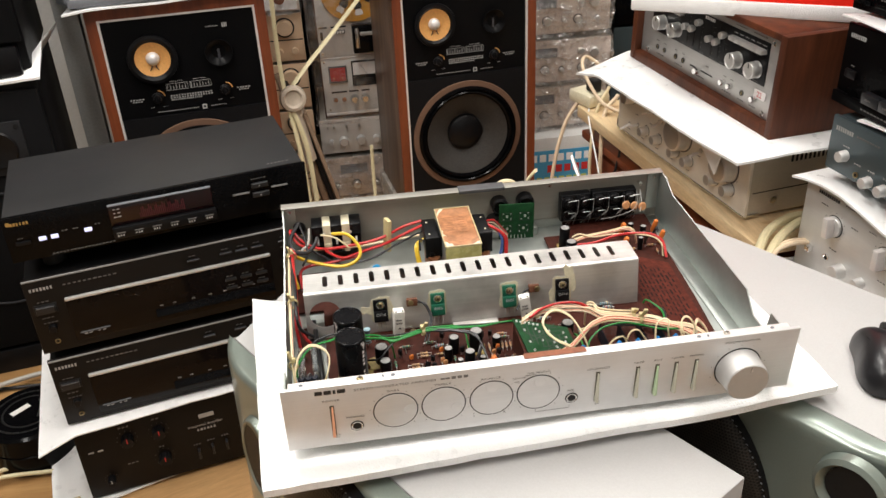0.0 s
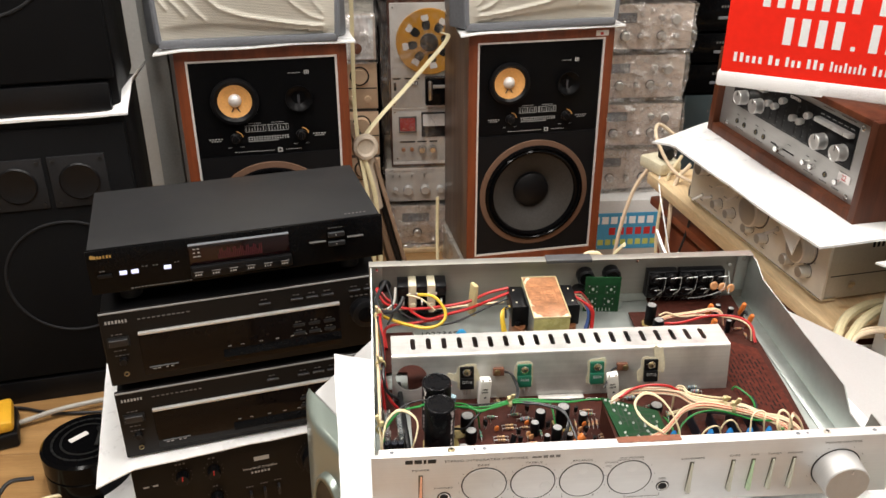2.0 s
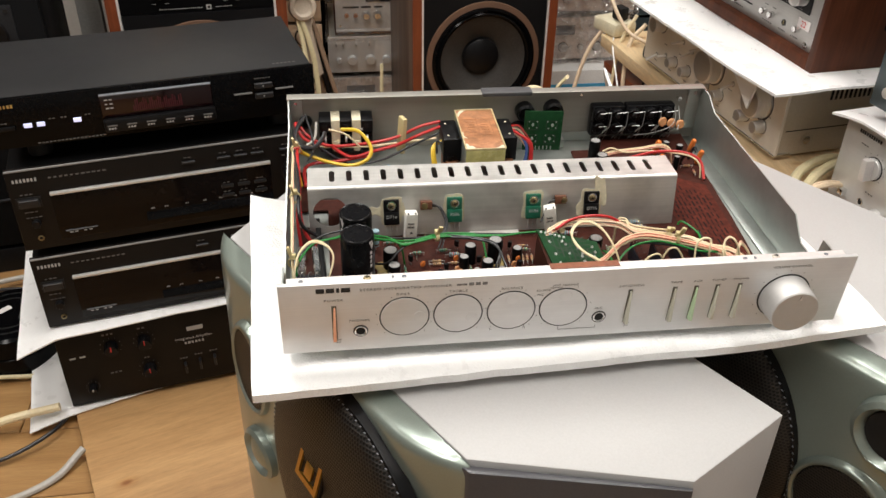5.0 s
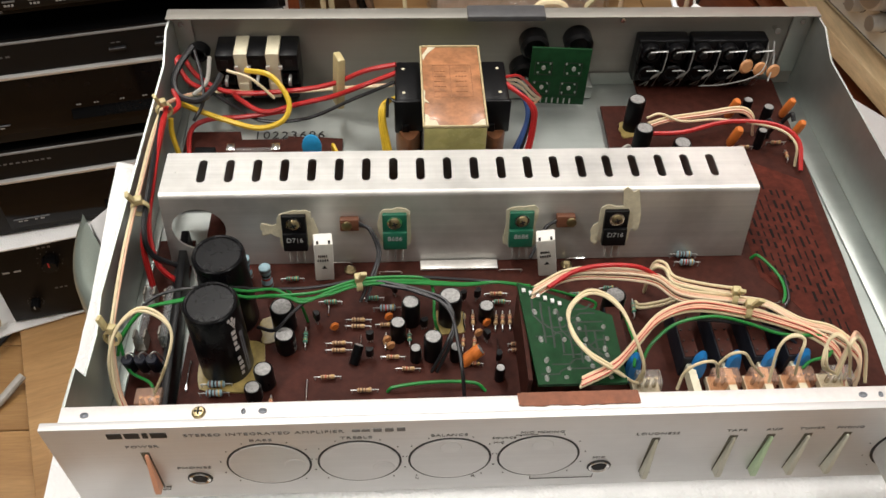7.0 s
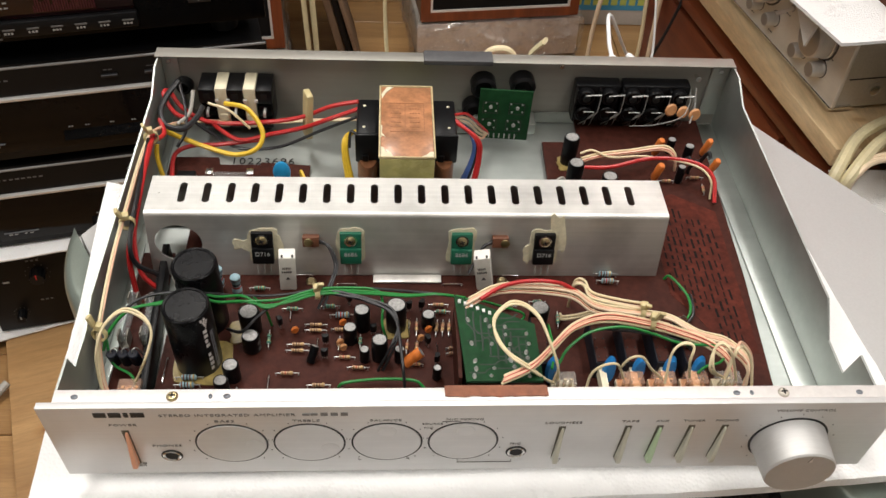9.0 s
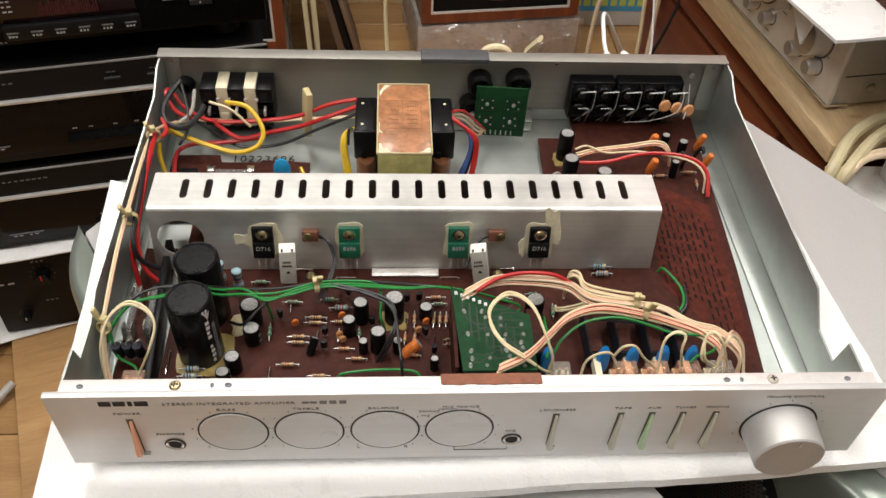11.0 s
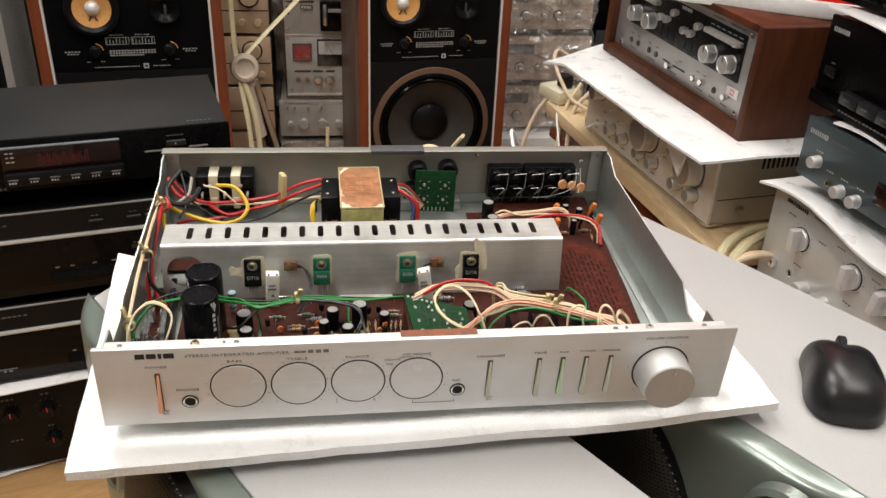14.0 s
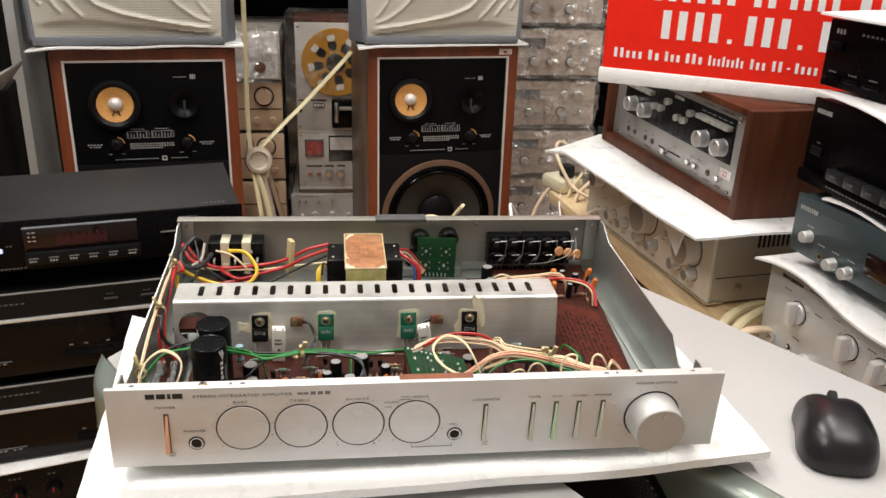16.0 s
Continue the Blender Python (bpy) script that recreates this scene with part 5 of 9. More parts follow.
for i in range(8):
    a = radians(100 + 45 * i)
    for name_, r0_, r1_, hw, mt in (("reel_window", 0.032, 0.055, 0.0115, "rubber"), ("window_end", 0.0555, 0.071, 0.0105, "tag_paper")):
        pts_ = [(r0_, -hw * 0.6), ((r0_ + r1_) / 2, -hw), (r1_, -hw * 0.85), (r1_, hw * 0.85), ((r0_ + r1_) / 2, hw), (r0_, hw * 0.6)]
        part(name_, prism([(u * math.cos(a) - v * math.sin(a), u * math.sin(a) + v * math.cos(a)) for u, v in pts_], 0.0082, 0.0088), M[mt], rl)
part("reel_hub", cyl(0.024, 0.008, 0.017, 24, 0.002), M["black_plastic"], rl)
button(dk, 0.014, 0.236, 0.007, 0.022, M["rubber"], 0.003, "switch")
part("switch_label", box(0.008, 0.030, -0.0008, 0, 0.255, 0.2595), M["ink_black"], dk)
part("counter_label", box(0.040, 0.080, -0.0008, 0, 0.255, 0.2595), M["ink_black"], dk)
part("counter", box(0.046, 0.076, -0.003, 0, 0.239, 0.2495, 0.0008), M["rubber"], dk, "tape counter")
for i in range(4):
    part("counter_digit", box(0.0485 + 0.0068 * i, 0.0533 + 0.0068 * i, -0.0038, -0.0028, 0.2408, 0.2478), M["tag_paper"], dk)
part("head_cover", box(0.094, 0.165, -0.030, 0, 0.189, 0.264, 0.004), M["black_gloss"], dk, "black head cover")
part("head_block", box(0.101, 0.112, -0.034, -0.0302, 0.205, 0.258, 0.003), M["chrome"], dk, "bright metal tape guide")
part("head_slot", box(0.114, 0.150, -0.0345, -0.0302, 0.238, 0.247, 0.001), M["silver_dull"], dk)
part("meter_frame", ring_plate(rect(0.0215, 0.0705, 0.106, 0.152), rect(0.0255, 0.0665, 0.110, 0.148), -0.004, -0.0003), M["edge_strip"], dk, "dark grey meter frame")
part("red_meter", box(0.0255, 0.0665, -0.002, 0, 0.110, 0.148, 0.001), M["red_led"], dk, "glowing red level meter")
part("meter_divider", box(0.0452, 0.0468, -0.0028, 0, 0.110, 0.148), M["tag_red"], dk)
for mx_ in (0.035, 0.057):
    part("meter_pivot", cyl(0.0022, 0, 0.0032, 12), M["amber"], dk, m=at(mx_, 0, 0.1185, 90))
part("meter", box(0.084, 0.152, -0.0022, 0, 0.092, 0.163, 0.001), M["display"], dk, "needle meter in a black frame")
part("meter_scale", box(0.088, 0.148, -0.0030, -0.0018, 0.124, 0.158), M["tag_paper"], dk, "white meter scale")
part("needle", tube([(0.125, -0.0034, 0.124), (0.108, -0.0034, 0.152)], 0.0005, 5), M["ink_black"], dk)
for i, kk in enumerate((0.033, 0.0565, 0.0845, 0.114)):
    if i < 2:
        part("button_seat", cyl(0.0072, 0, 0.001, 18), M["silver_dull"], dk, m=at(kk, 0, 0.0576, 90))
        part("red_button", cyl(0.0056, 0.001, 0.008, 16, 0.0008), M["xf_paper"], dk, m=at(kk, 0, 0.0576, 90))
    else:
        part("knob_seat", cyl(0.0125, 0, 0.002, 22), M["silver_dull"], dk, m=at(kk, 0, 0.0576, 90))
        knob(dk, kk, 0.0576, 0.0088, 0.016, M["chrome"])
for b0, b1 in ((0.024, 0.066), (0.072, 0.098), (0.106, 0.128)):
    part("label_plate", box(b0, b1, -0.0008, 0, 0.0765, 0.081), M["ink_black"], dk)
for bx, bz in ((0.012, 0.445), (0.012, 0.187), (0.012, 0.164), (0.016, 0.030)):
    part("screw", cyl(0.003, 0, 0.0015, 10), M["chrome"], dk, m=at(bx, 0, bz, 90))
bag = box(-0.022, 0.345, -0.03, 0.2, -0.002, 0.47)
bmesh.ops.subdivide_edges(bag, edges=list(bag.edges), cuts=9, use_grid_fill=True)
for v in bag.verts:
    q = Vector(v.co) * 14
    v.co += Vector((noise.noise(q), noise.noise(q + Vector((5, 0, 0))), 0)) * 0.010
part("plastic_cover", bag, clear("loose_clear_cover", (1, 1, 1), 0.1, 0.95, 0.8, 18.0, 1.0), dk, "loose clear plastic cover")
# stack of champagne units beside the deck
cx = -0.14
for i, (z0, h_) in enumerate(((0.0, 0.155), (0.157, 0.122), (0.281, 0.131), (0.414, 0.133))):
    u = gear("champagne_unit", 0.165, h_ - 0.007, 0.26, pose(cx, 1.722, LZ + z0), M["champ_side"], M["champagne"], "champagne-coloured hi-fi unit in a narrow stack", "amplifier", "champagne units", feet=0.006)
    if i < 4:
        part("groove", box(0.002, 0.163, -0.0006, 0, h_ * 0.46, h_ * 0.46 + 0.003), M["ink_black"], u)
        kk = knob(u, 0.118, h_ * 0.72, 0.021, 0.014, M["champagne"])
        part("knob_ring", lathe([(0.026, 0), (0.026, 0.001), (0.022, 0.001)], 28, False), M["ink_black"], u, m=at(0.118, 0, h_ * 0.72, 90))
        for bx in (0.098, 0.138):
            knob(u, bx, h_ * 0.25, 0.009, 0.010, M["champagne"])
    else:
        part("front_door", box(0.004, 0.161, -0.002, 0, 0.01, h_ - 0.004, 0.001), M["silver"], u)
        part("window", box(0.09, 0.14, -0.003, 0, 0.075, 0.115), M["display"], u)
        kk = knob(u, 0.12, 0.04, 0.014, 0.012, M["silver"])
wt = wrapped(pose(cx - 0.004, 1.70, LZ + 0.549), 0.172, 0.135, 0.27, 13, False, False, "white unit in loose clear plastic on a champagne stack")
part("front_door", box(0.008, 0.162, 0.0005, 0.0036, 0.012, 0.124, 0.001), M["sign_white"], wt, "white front")
part("paper_note", box(0.045, 0.150, -0.0005, 0.0004, 0.058, 0.118, 0.001), M["tag_paper"], wt, "white paper note")
part("dark_knob", cyl(0.014, 0, 0.006, 24, 0.001), M["band_brown"], wt, m=at(0.118, 0.0005, 0.040, 90))
# leaning hardboard and cables in the gap
solid("leaning_board", box(0, 0.016, 0, 0.22, 0, 0.46, 0.002), M["ply"], "brown hardboard panel leaning between the loudspeakers", "board", pose(0.070, 1.37, FLOOR + 0.001, 0, -12.5, 8), "leaning boards")
solid("leaning_board", box(0, 0.012, 0, 0.22, 0, 0.44, 0.002), M["black_plastic"], "thin black panel leaning between the loudspeakers", "board", pose(0.090, 1.365, FLOOR + 0.001, 0, -13, 8), "leaning boards")
solid("leaning_board", box(0, 0.010, 0, 0.22, 0, 0.43, 0.002), M["ply"], "brown hardboard panel leaning between the loudspeakers", "board", pose(0.107, 1.36, FLOOR + 0.001, 0, -13.5, 8), "leaning boards")
pad = thing("headphones", pose(-0.010, 1.352, -0.158), "beige padded headphones hung over the leaning boards", "headphones")
part("ear_pad", lathe([(0.0, 0.004), (0.016, 0.006), (0.021, 0.012), (0.028, 0.010), (0.031, 0.0), (0.028, -0.012), (0, -0.014)], 28, False), M["grey_plug"], pad, m=at(0, -0.012, 0, 80, 0, 10))
part("headband", tube([(0, 0.0, -0.01), (0.008, 0.0, -0.07), (0.022, 0.0, -0.16)], 0.019, 12, flat=0.6), M["grey_plug"], pad)
solid("strap", tube([(0.197, 1.69, 0.024), (0.192, 1.50, 0.047), (0.10, 1.46, -0.045), (0.03, 1.42, -0.108), (-0.014, 1.36, -0.145), (-0.018, 1.335, -0.17), (0.0, 1.325, -0.23), (0.012, 1.32, -0.32), (0.02, 1.31, FLOOR + 0.01)], 0.0056, 8, flat=0.35), M["strap"], "flat cream packing strap hanging between the loudspeakers", "strap", group="straps")
solid("strap", tube([(-0.026, 1.37, 0.36), (-0.027, 1.37, 0.18), (-0.029, 1.37, 0.05), (-0.030, 1.36, -0.07), (-0.024, 1.34, -0.16), (-0.012, 1.32, -0.24), (-0.004, 1.31, -0.33), (0.008, 1.29, FLOOR + 0.01)], 0.0065, 8, flat=0.35), M["strap"], "flat cream packing strap hanging between the loudspeakers", "strap", group="straps")
solid("strap", tube([(0.162, 1.41, -0.32), (0.160, 1.40, -0.40), (0.160, 1.38, -0.5), (0.166, 1.33, FLOOR + 0.008)], 0.006, 8, flat=0.4), M["strap"], "flat cream packing strap hanging between the loudspeakers", "strap", group="straps")

# column of wrapped amplifiers on a white carton with a blue label
carton = thing("white_carton", pose(0.60, 1.60, LZ - 0.015), "white carton with a blue printed label", "carton")
part("box", box(0.0, 0.40, 0.0, 0.35, 0, 0.19, 0.003), M["white_card"], carton)
part("label", box(0.004, 0.215, -0.0012, 0, 0.040, 0.152), M["blue_sign"], carton, "blue label with white, red and yellow bars", at(0, 0, 0))
for row_z, row_h, row_x, row_w, row_n, row_m in ((0.130, 0.022, 0.014, 0.180, 7, "sign_white"), (0.096, 0.022, 0.062, 0.150, 6, "tag_red"), (0.062, 0.017, 0.010, 0.195, 9, "sign_yellow")):
    cw = row_w / row_n
    lb = None
    for i in range(row_n):
        mm = at(row_x + cw * i, -0.0016, row_z)
        lb = part("label_bar", box(0, cw * 0.72, -0.0002, 0.0003, -row_h / 2, row_h / 2), M[row_m], carton, m=mm) if lb is None else again(lb, mm)
for i in range(5):
    wrapped(pose(0.585 + 0.004 * (i % 2), 1.655, LZ + 0.1765 + 0.1325 * i, 0, 0, (-1) ** i * 1.0), 0.265, 0.131, 0.3, 21 + i, True)
# dark units behind
for i, (z0, h_) in enumerate(((0.0, 0.26), (0.262, 0.16), (0.424, 0.085), (0.511, 0.085), (0.598, 0.10))):
    u = gear("black_hifi_unit", 0.43, h_ - 0.006, 0.3, pose(0.895, 1.76, LZ + z0), M["black_metal"], M["black_gloss"] if i > 1 else M["gs_blue"], "dark hi-fi unit in a stack on the back ledge", "hi-fi unit", "dark back stack", feet=0.005)
    printed(u, 0.09, h_ * 0.7, 0.04, 0.006, 5, i, M["ink_grey"])
    button(u, 0.08, h_ * 0.4, 0.03, 0.008, M["grey_frame"])
    knob(u, 0.105, h_ * 0.25, 0.006, 0.008, M["chrome"])

# ---- red-brown cabinet under the bench ----
rc = thing("low_cabinet", pose(0.645, 1.22, FLOOR, 0, 0, -82), "red-brown wooden cabinet under the bench", "cabinet")
part("carcass", box(0.0, 1.6, 0.02, 0.5, 0.0, 0.34, 0.003), M["redwood"], rc)
part("top_board", box(-0.015, 1.62, -0.002, 0.52, 0.341, 0.360, 0.003), M["redwood"], rc)
for i in range(3):
    dd = part("drawer_front", box(0.02 + 0.52 * i, 0.52 + 0.52 * i, 0.006, 0.0195, 0.03, 0.325, 0.003), M["redwood"], rc)
    part("handle", tube([(0.22 + 0.52 * i, 0.006, 0.19), (0.23 + 0.52 * i, -0.012, 0.19), (0.31 + 0.52 * i, -0.012, 0.19), (0.32 + 0.52 * i, 0.006, 0.19)], 0.004), M["rubber"], dd)

# ---- pine bench with a silver receiver and a wood-cased amplifier ----
BT = -0.2
bench = thing("pine_bench", pose(0, 0, 0), "pine plank bench holding old amplifiers", "bench")
part("bench_top", prism([(0.628, 1.235), (0.714, 0.553), (1.30, 0.60), (1.25, 1.30)], BT - 0.026, BT, 0.002), M["bench"], bench)
for lx, ly in ((0.80, 1.15), (0.84, 0.64), (1.2, 0.68), (1.18, 1.2)):
    part("bench_leg", box(lx - 0.02, lx + 0.02, ly - 0.02, ly + 0.02, FLOOR + 0.361, BT - 0.027, 0.002), M["bench"], bench)
# narrow brown desk at the end of the bench
desk = thing("side_desk", pose(0, 0, 0), "red-brown side desk carrying a stack of units", "desk")
part("desk_top", box(0.735, 1.35, -0.1, 0.57, -0.265, -0.243, 0.003), M["redwood"], desk)
for lx, ly in ((0.80, -0.05), (1.3, -0.05), (1.3, 0.5), (0.80, 0.5)):
    part("desk_leg", box(lx - 0.02, lx + 0.02, ly - 0.02, ly + 0.02, FLOOR, -0.266, 0.002), M["redwood"], desk)

SR = pose(0.665, 1.068, BT, 0, 0, -81.6)
SW = 0.447
sr = gear("silver_receiver", SW, 0.136, 0.36, SR, M["champ_side"], M["champ_panel"], "large silver receiver with many knobs on the pine bench", "receiver", feet=0.006)
part("trim_foot", box(0, SW, -0.001, 0.03, 0.006, 0.011, 0.001), M["chrome"], sr)
for kx, kz, kr, kl in ((0.1172, 0.0420, 0.0095, 0.017), (0.1648, 0.0424, 0.0095, 0.017), (0.2288, 0.0420, 0.0098, 0.017), (0.2752, 0.0418, 0.0098, 0.017), (0.3559, 0.0411, 0.0105, 0.018), (0.4021, 0.0406, 0.0105, 0.018), (0.242, 0.0830, 0.0300, 0.024), (0.3885, 0.0790, 0.0265, 0.024), (0.055, 0.0945, 0.0150, 0.022)):
    k = knob(sr, kx, kz, kr, kl, M["turned"], taper=0.97)
    part("knob_face", lathe([(kr * 0.86, kl), (kr * 0.84, kl + 0.0003), (0, kl + 0.0003)], 30, False), M["silver_dull"], k)
    part("dial_ring", lathe([(kr * 1.16, 0), (kr * 1.16, 0.0006), (kr * 1.06, 0.0006)], 30, False), M["ink_grey"], sr, "", at(kx, 0, kz, 90))
for kx, kz, tx_, tz_ in ((0.1360, 0.0870, 0.1270, 0.0835), (0.1700, 0.0800, 0.1640, 0.0700), (0.0500, 0.0325, 0.0462, 0.0225), (0.3060, 0.0740, 0.3020, 0.0650), (0.1960, 0.0950, 0.1880, 0.0900), (0.083, 0.0420, 0.083, 0.0415)):
    part("toggle_seat", cyl(0.0048, 0, 0.0008, 16), M["silver_dull"], sr, "", at(kx, 0, kz, 90))
    part("toggle", tube([(kx, 0, kz), ((kx + tx_) / 2, -0.010, (kz + tz_) / 2), (tx_, -0.020, tz_)], 0.0040, 8, 4, 0.55), M["lip"], sr, "pale flat toggle lever")
for i in range(14):
    printed(sr, 0.05 + 0.028 * i, 0.062 if i % 2 else 0.022, 0.012, 0.0016, 3, i, M["ink_panel"])
# its side: groove, screw and vents
part("side_groove", box(SW - 0.0042, SW - 0.0036, 0.014, 0.35, 0.0475, 0.0492), M["ink_black"], sr)
part("screw_seat", lathe([(0.0115, 0), (0.0115, 0.0008), (0.0085, 0.001), (0.008, 0.0002)], 20, False), M["champ_side"], sr, "", at(SW - 0.004, 0.056, 0.030, 0, 90))
part("side_screw", lathe([(0.0065, 0), (0.0065, 0.002), (0.003, 0.003), (0, 0.002)], 18), M["chrome"], sr, m=at(SW - 0.0042, 0.056, 0.030, 0, 90))
for i in range(18):
    part("vent_slot", box(SW - 0.0044, SW - 0.0036, 0.080 + 0.0085 * i, 0.0845 + 0.0085 * i, 0.095, 0.126), M["rubber"], sr)

solid("foam_sheet", sheet([(0.559, 1.032), (0.659, 0.541), (1.05, 0.60), (1.05, 1.22)], -0.0572, 0.010, seed=9, cell=0.014, lift=lambda u, v: 0.0145 * (1 - u) - 0.020 * max(0, 0.16 - u) / 0.16 * max(0, 0.25 - v) / 0.25 + 0.006 * math.sin(7 * u) * max(0, 0.2 - v)), M["foam"],
      "white foam sheet between the receiver and the wood-cased amplifier", "foam sheet", group="foam sheets")

bm = bmesh.new()
tri = [(0.335, -0.036, 0.1345), (0.415, -0.030, 0.1345), (0.402, -0.034, 0.075)]
lo, hi = [bm.verts.new(q) for q in tri], [bm.verts.new((q[0], q[1] - 0.003, q[2])) for q in tri]
bm.faces.new(lo)
bm.faces.new(hi[::-1])
for i in range(3):
    j = (i + 1) % 3
    bm.faces.new((lo[i], lo[j], hi[j], hi[i]))
bmesh.ops.recalc_face_normals(bm, faces=bm.faces)
solid("foam_flap", bm, M["foam"], "folded corner of a thin white foam sheet over the receiver", "foam sheet", SR, "foam sheets")

WA = pose(0.6674, 1.0610, -0.0319, -0.76, 1.70, -80.8)
wa = thing("wood_cased_amplifier", WA, "vintage amplifier in a walnut case with a silver and black front", "amplifier")
W0, W1, WH, WD, WT, WP = 0.0212, 0.4625, 0.164, 0.36, 0.0147, 0.0147
part("case_bottom", box(W0 + WT + 0.0002, W1 - WT - 0.0002, 0.0004, WD, 0, 0.0180, 0.0010), M["walnut"], wa, "walnut case")
part("case_top", box(W0 + WT + 0.0002, W1 - WT - 0.0002, 0.0004, WD, WH - 0.0105, WH, 0.0010), M["walnut"], wa)
part("case_side", box(W0, W0 + WT, 0, WD, 0, WH, 0.0012), M["walnut"], wa)
part("case_side", box(W1 - WT, W1, 0, WD, 0, WH, 0.0012), M["walnut"], wa)
part("case_back", box(W0 + 0.016, W1 - 0.016, WD - 0.02, WD - 0.01, 0.0185, WH - 0.011), M["black_metal"], wa)
part("front_plate", box(W0 + WT + 0.0003, W1 - WT - 0.0003, WP, WP + 0.008, 0.0185, WH - 0.011, 0.001), M["silver_dull"], wa, "silver front plate")
part("black_plate", box(0.0706, 0.4120, WP - 0.002, WP - 0.0002, 0.0688, 0.1385, 0.001), M["black_plastic"], wa, "black upper front")


def on_plate(x, z, out=0.0):
    return at(x, WP - out, z, 90)


for kx in (0.1083, 0.1584, 0.3392, 0.3897):
    k = part("large_knob", lathe([(0.0138, 0), (0.0138, 0.0016), (0.0131, 0.0022), (0.0131, 0.0165), (0.0126, 0.0172), (0.0105, 0.0174), (0.0102, 0.0170), (0, 0.0166)], 32), M["turned"], wa, "large turned silver knob", on_plate(kx, 0.0905, 0.002))
    part("pointer", box(-0.0005, 0.0005, 0.004, 0.0128, 0.0170, 0.0177), M["ink_black"], k)
for kx, kz in ((0.1892, 0.1058), (0.2086, 0.1068), (0.2279, 0.1225), (0.2627, 0.1042), (0.2825, 0.1046), (0.2989, 0.1204)):
    part("knob_seat", cyl(0.0064, 0, 0.0008, 16), M["rubber"], wa, "", on_plate(kx, kz, 0.002))
    part("slider_knob", lathe([(0.0044, 0), (0.0044, 0.002), (0.0060, 0.004), (0.0060, 0.0105), (0.0054, 0.0115), (0, 0.0112)], 20), M["turned"], wa, "", on_plate(kx, kz, 0.0028))
for i in range(6):
    part("piano_key", box(0.3190 + 0.01485 * i, 0.3328 + 0.01485 * i, WP - 0.013, WP - 0.002, 0.1195, 0.1268, 0.0008), M["turned"], wa)
for i in range(6):
    part("piano_key", box(0.0860 + 0.01485 * i, 0.0998 + 0.01485 * i, WP - 0.013, WP - 0.002, 0.1195, 0.1268, 0.0008), M["turned"], wa)
for kx in (0.1892, 0.2086, 0.2279, 0.2627, 0.2825, 0.2989):
    part("slide_slot", box(kx - 0.0014, kx + 0.0014, WP - 0.0025, WP - 0.0019, 0.076, 0.1325), M["rubber"], wa)
    for i in range(6):
        part("slot_mark", box(kx + 0.0035, kx + 0.0062, WP - 0.0024, WP - 0.0019, 0.0795 + 0.0088 * i, 0.0802 + 0.0088 * i), M["ink_grey"], wa)
for kx in (0.0955, 0.1198, 0.1585, 0.1832, 0.3601):
    jk = part("jack", lathe([(0.0052, 0), (0.0052, 0.0012), (0.0042, 0.0016), (0.0038, 0.0004), (0, 0.0002)], 22), M["jack_grey"], wa, "dark nickel jack", on_plate(kx, 0.0403))
    part("hole", cyl(0.0036, 0.0004, 0.0010, 18), M["rubber"], jk)
    part("contact", box(-0.0008, 0.0008, -0.0028, 0.0028, 0.0010, 0.0016), M["brass"], jk)
part("slot", box(0.2072, 0.2749, WP - 0.0008, WP - 0.0001, 0.0388, 0.0410), M["rubber"], wa)
part("slider", lathe([(0.0045, 0), (0.0045, 0.003), (0.0056, 0.004), (0.0056, 0.0135), (0.0050, 0.0145), (0, 0.0142)], 20), M["chrome"], wa, "chrome balance slider", on_plate(0.2395, 0.0400))
for kx in (0.3105, 0.3310, 0.3955):
    part("small_knob", lathe([(0.0050, 0), (0.0050, 0.009), (0.0044, 0.010), (0, 0.0098)], 20), M["chrome"], wa, "", on_plate(kx, 0.0428))
for i, kx in enumerate((0.1075, 0.171, 0.241, 0.321, 0.3601, 0.391)):
    printed(wa, kx, 0.0285, 0.026 if i in (0, 1, 2, 3) else 0.018, 0.0020, 5, i, M["ink_grey"], y=WP - 0.0004)
for i, kx in enumerate((0.0955, 0.1198, 0.1585, 0.1832, 0.259, 0.3105, 0.331)):
    printed(wa, kx, 0.0525, 0.009, 0.0013, 3, i, M["ink_grey"], y=WP - 0.0004)
for i in range(11):
    printed(wa, 0.086 + 0.0305 * i, 0.0722, 0.012, 0.0013, 3, i, M["ink_grey"], y=WP - 0.0023)
for i in range(6):
    printed(wa, 0.3255 + 0.01485 * i, 0.1318, 0.010, 0.0013, 3, i, M["ink_white"], y=WP - 0.0023)
printed(wa, 0.385, 0.1435, 0.036, 0.0020, 9, 3, M["ink_grey"], y=WP - 0.0004)
printed(wa, 0.335, 0.1435, 0.030, 0.0016, 8, 5, M["ink_grey"], y=WP - 0.0004)
printed(wa, 0.252, 0.1340, 0.030, 0.0052, 6, 3, M["tag_paper"], y=WP - 0.0023, name="maker_mark")
for kx in (0.0622, 0.4190):
    for kz in (0.0262, 0.1405):
        sc = part("corner_screw", lathe([(0.0048, 0), (0.0048, 0.0016), (0.003, 0.0026), (0, 0.0028)], 16), M["chrome"], wa, "", on_plate(kx, kz))
        part("screw_slot", box(-0.0036, 0.0036, -0.0005, 0.0005, 0.0026, 0.0030), M["ink_grey"], sc)
part("price_tag", box(0.3915, 0.4200, WP - 0.0016, WP - 0.0006, 0.0462, 0.0600), M["tag_paper"], wa, "white price tag with red pen marks")
part("tag_lettering", letters("22", 0.0125), M["tag_red"], wa, m=at(0.4055, WP - 0.0019, 0.0530))

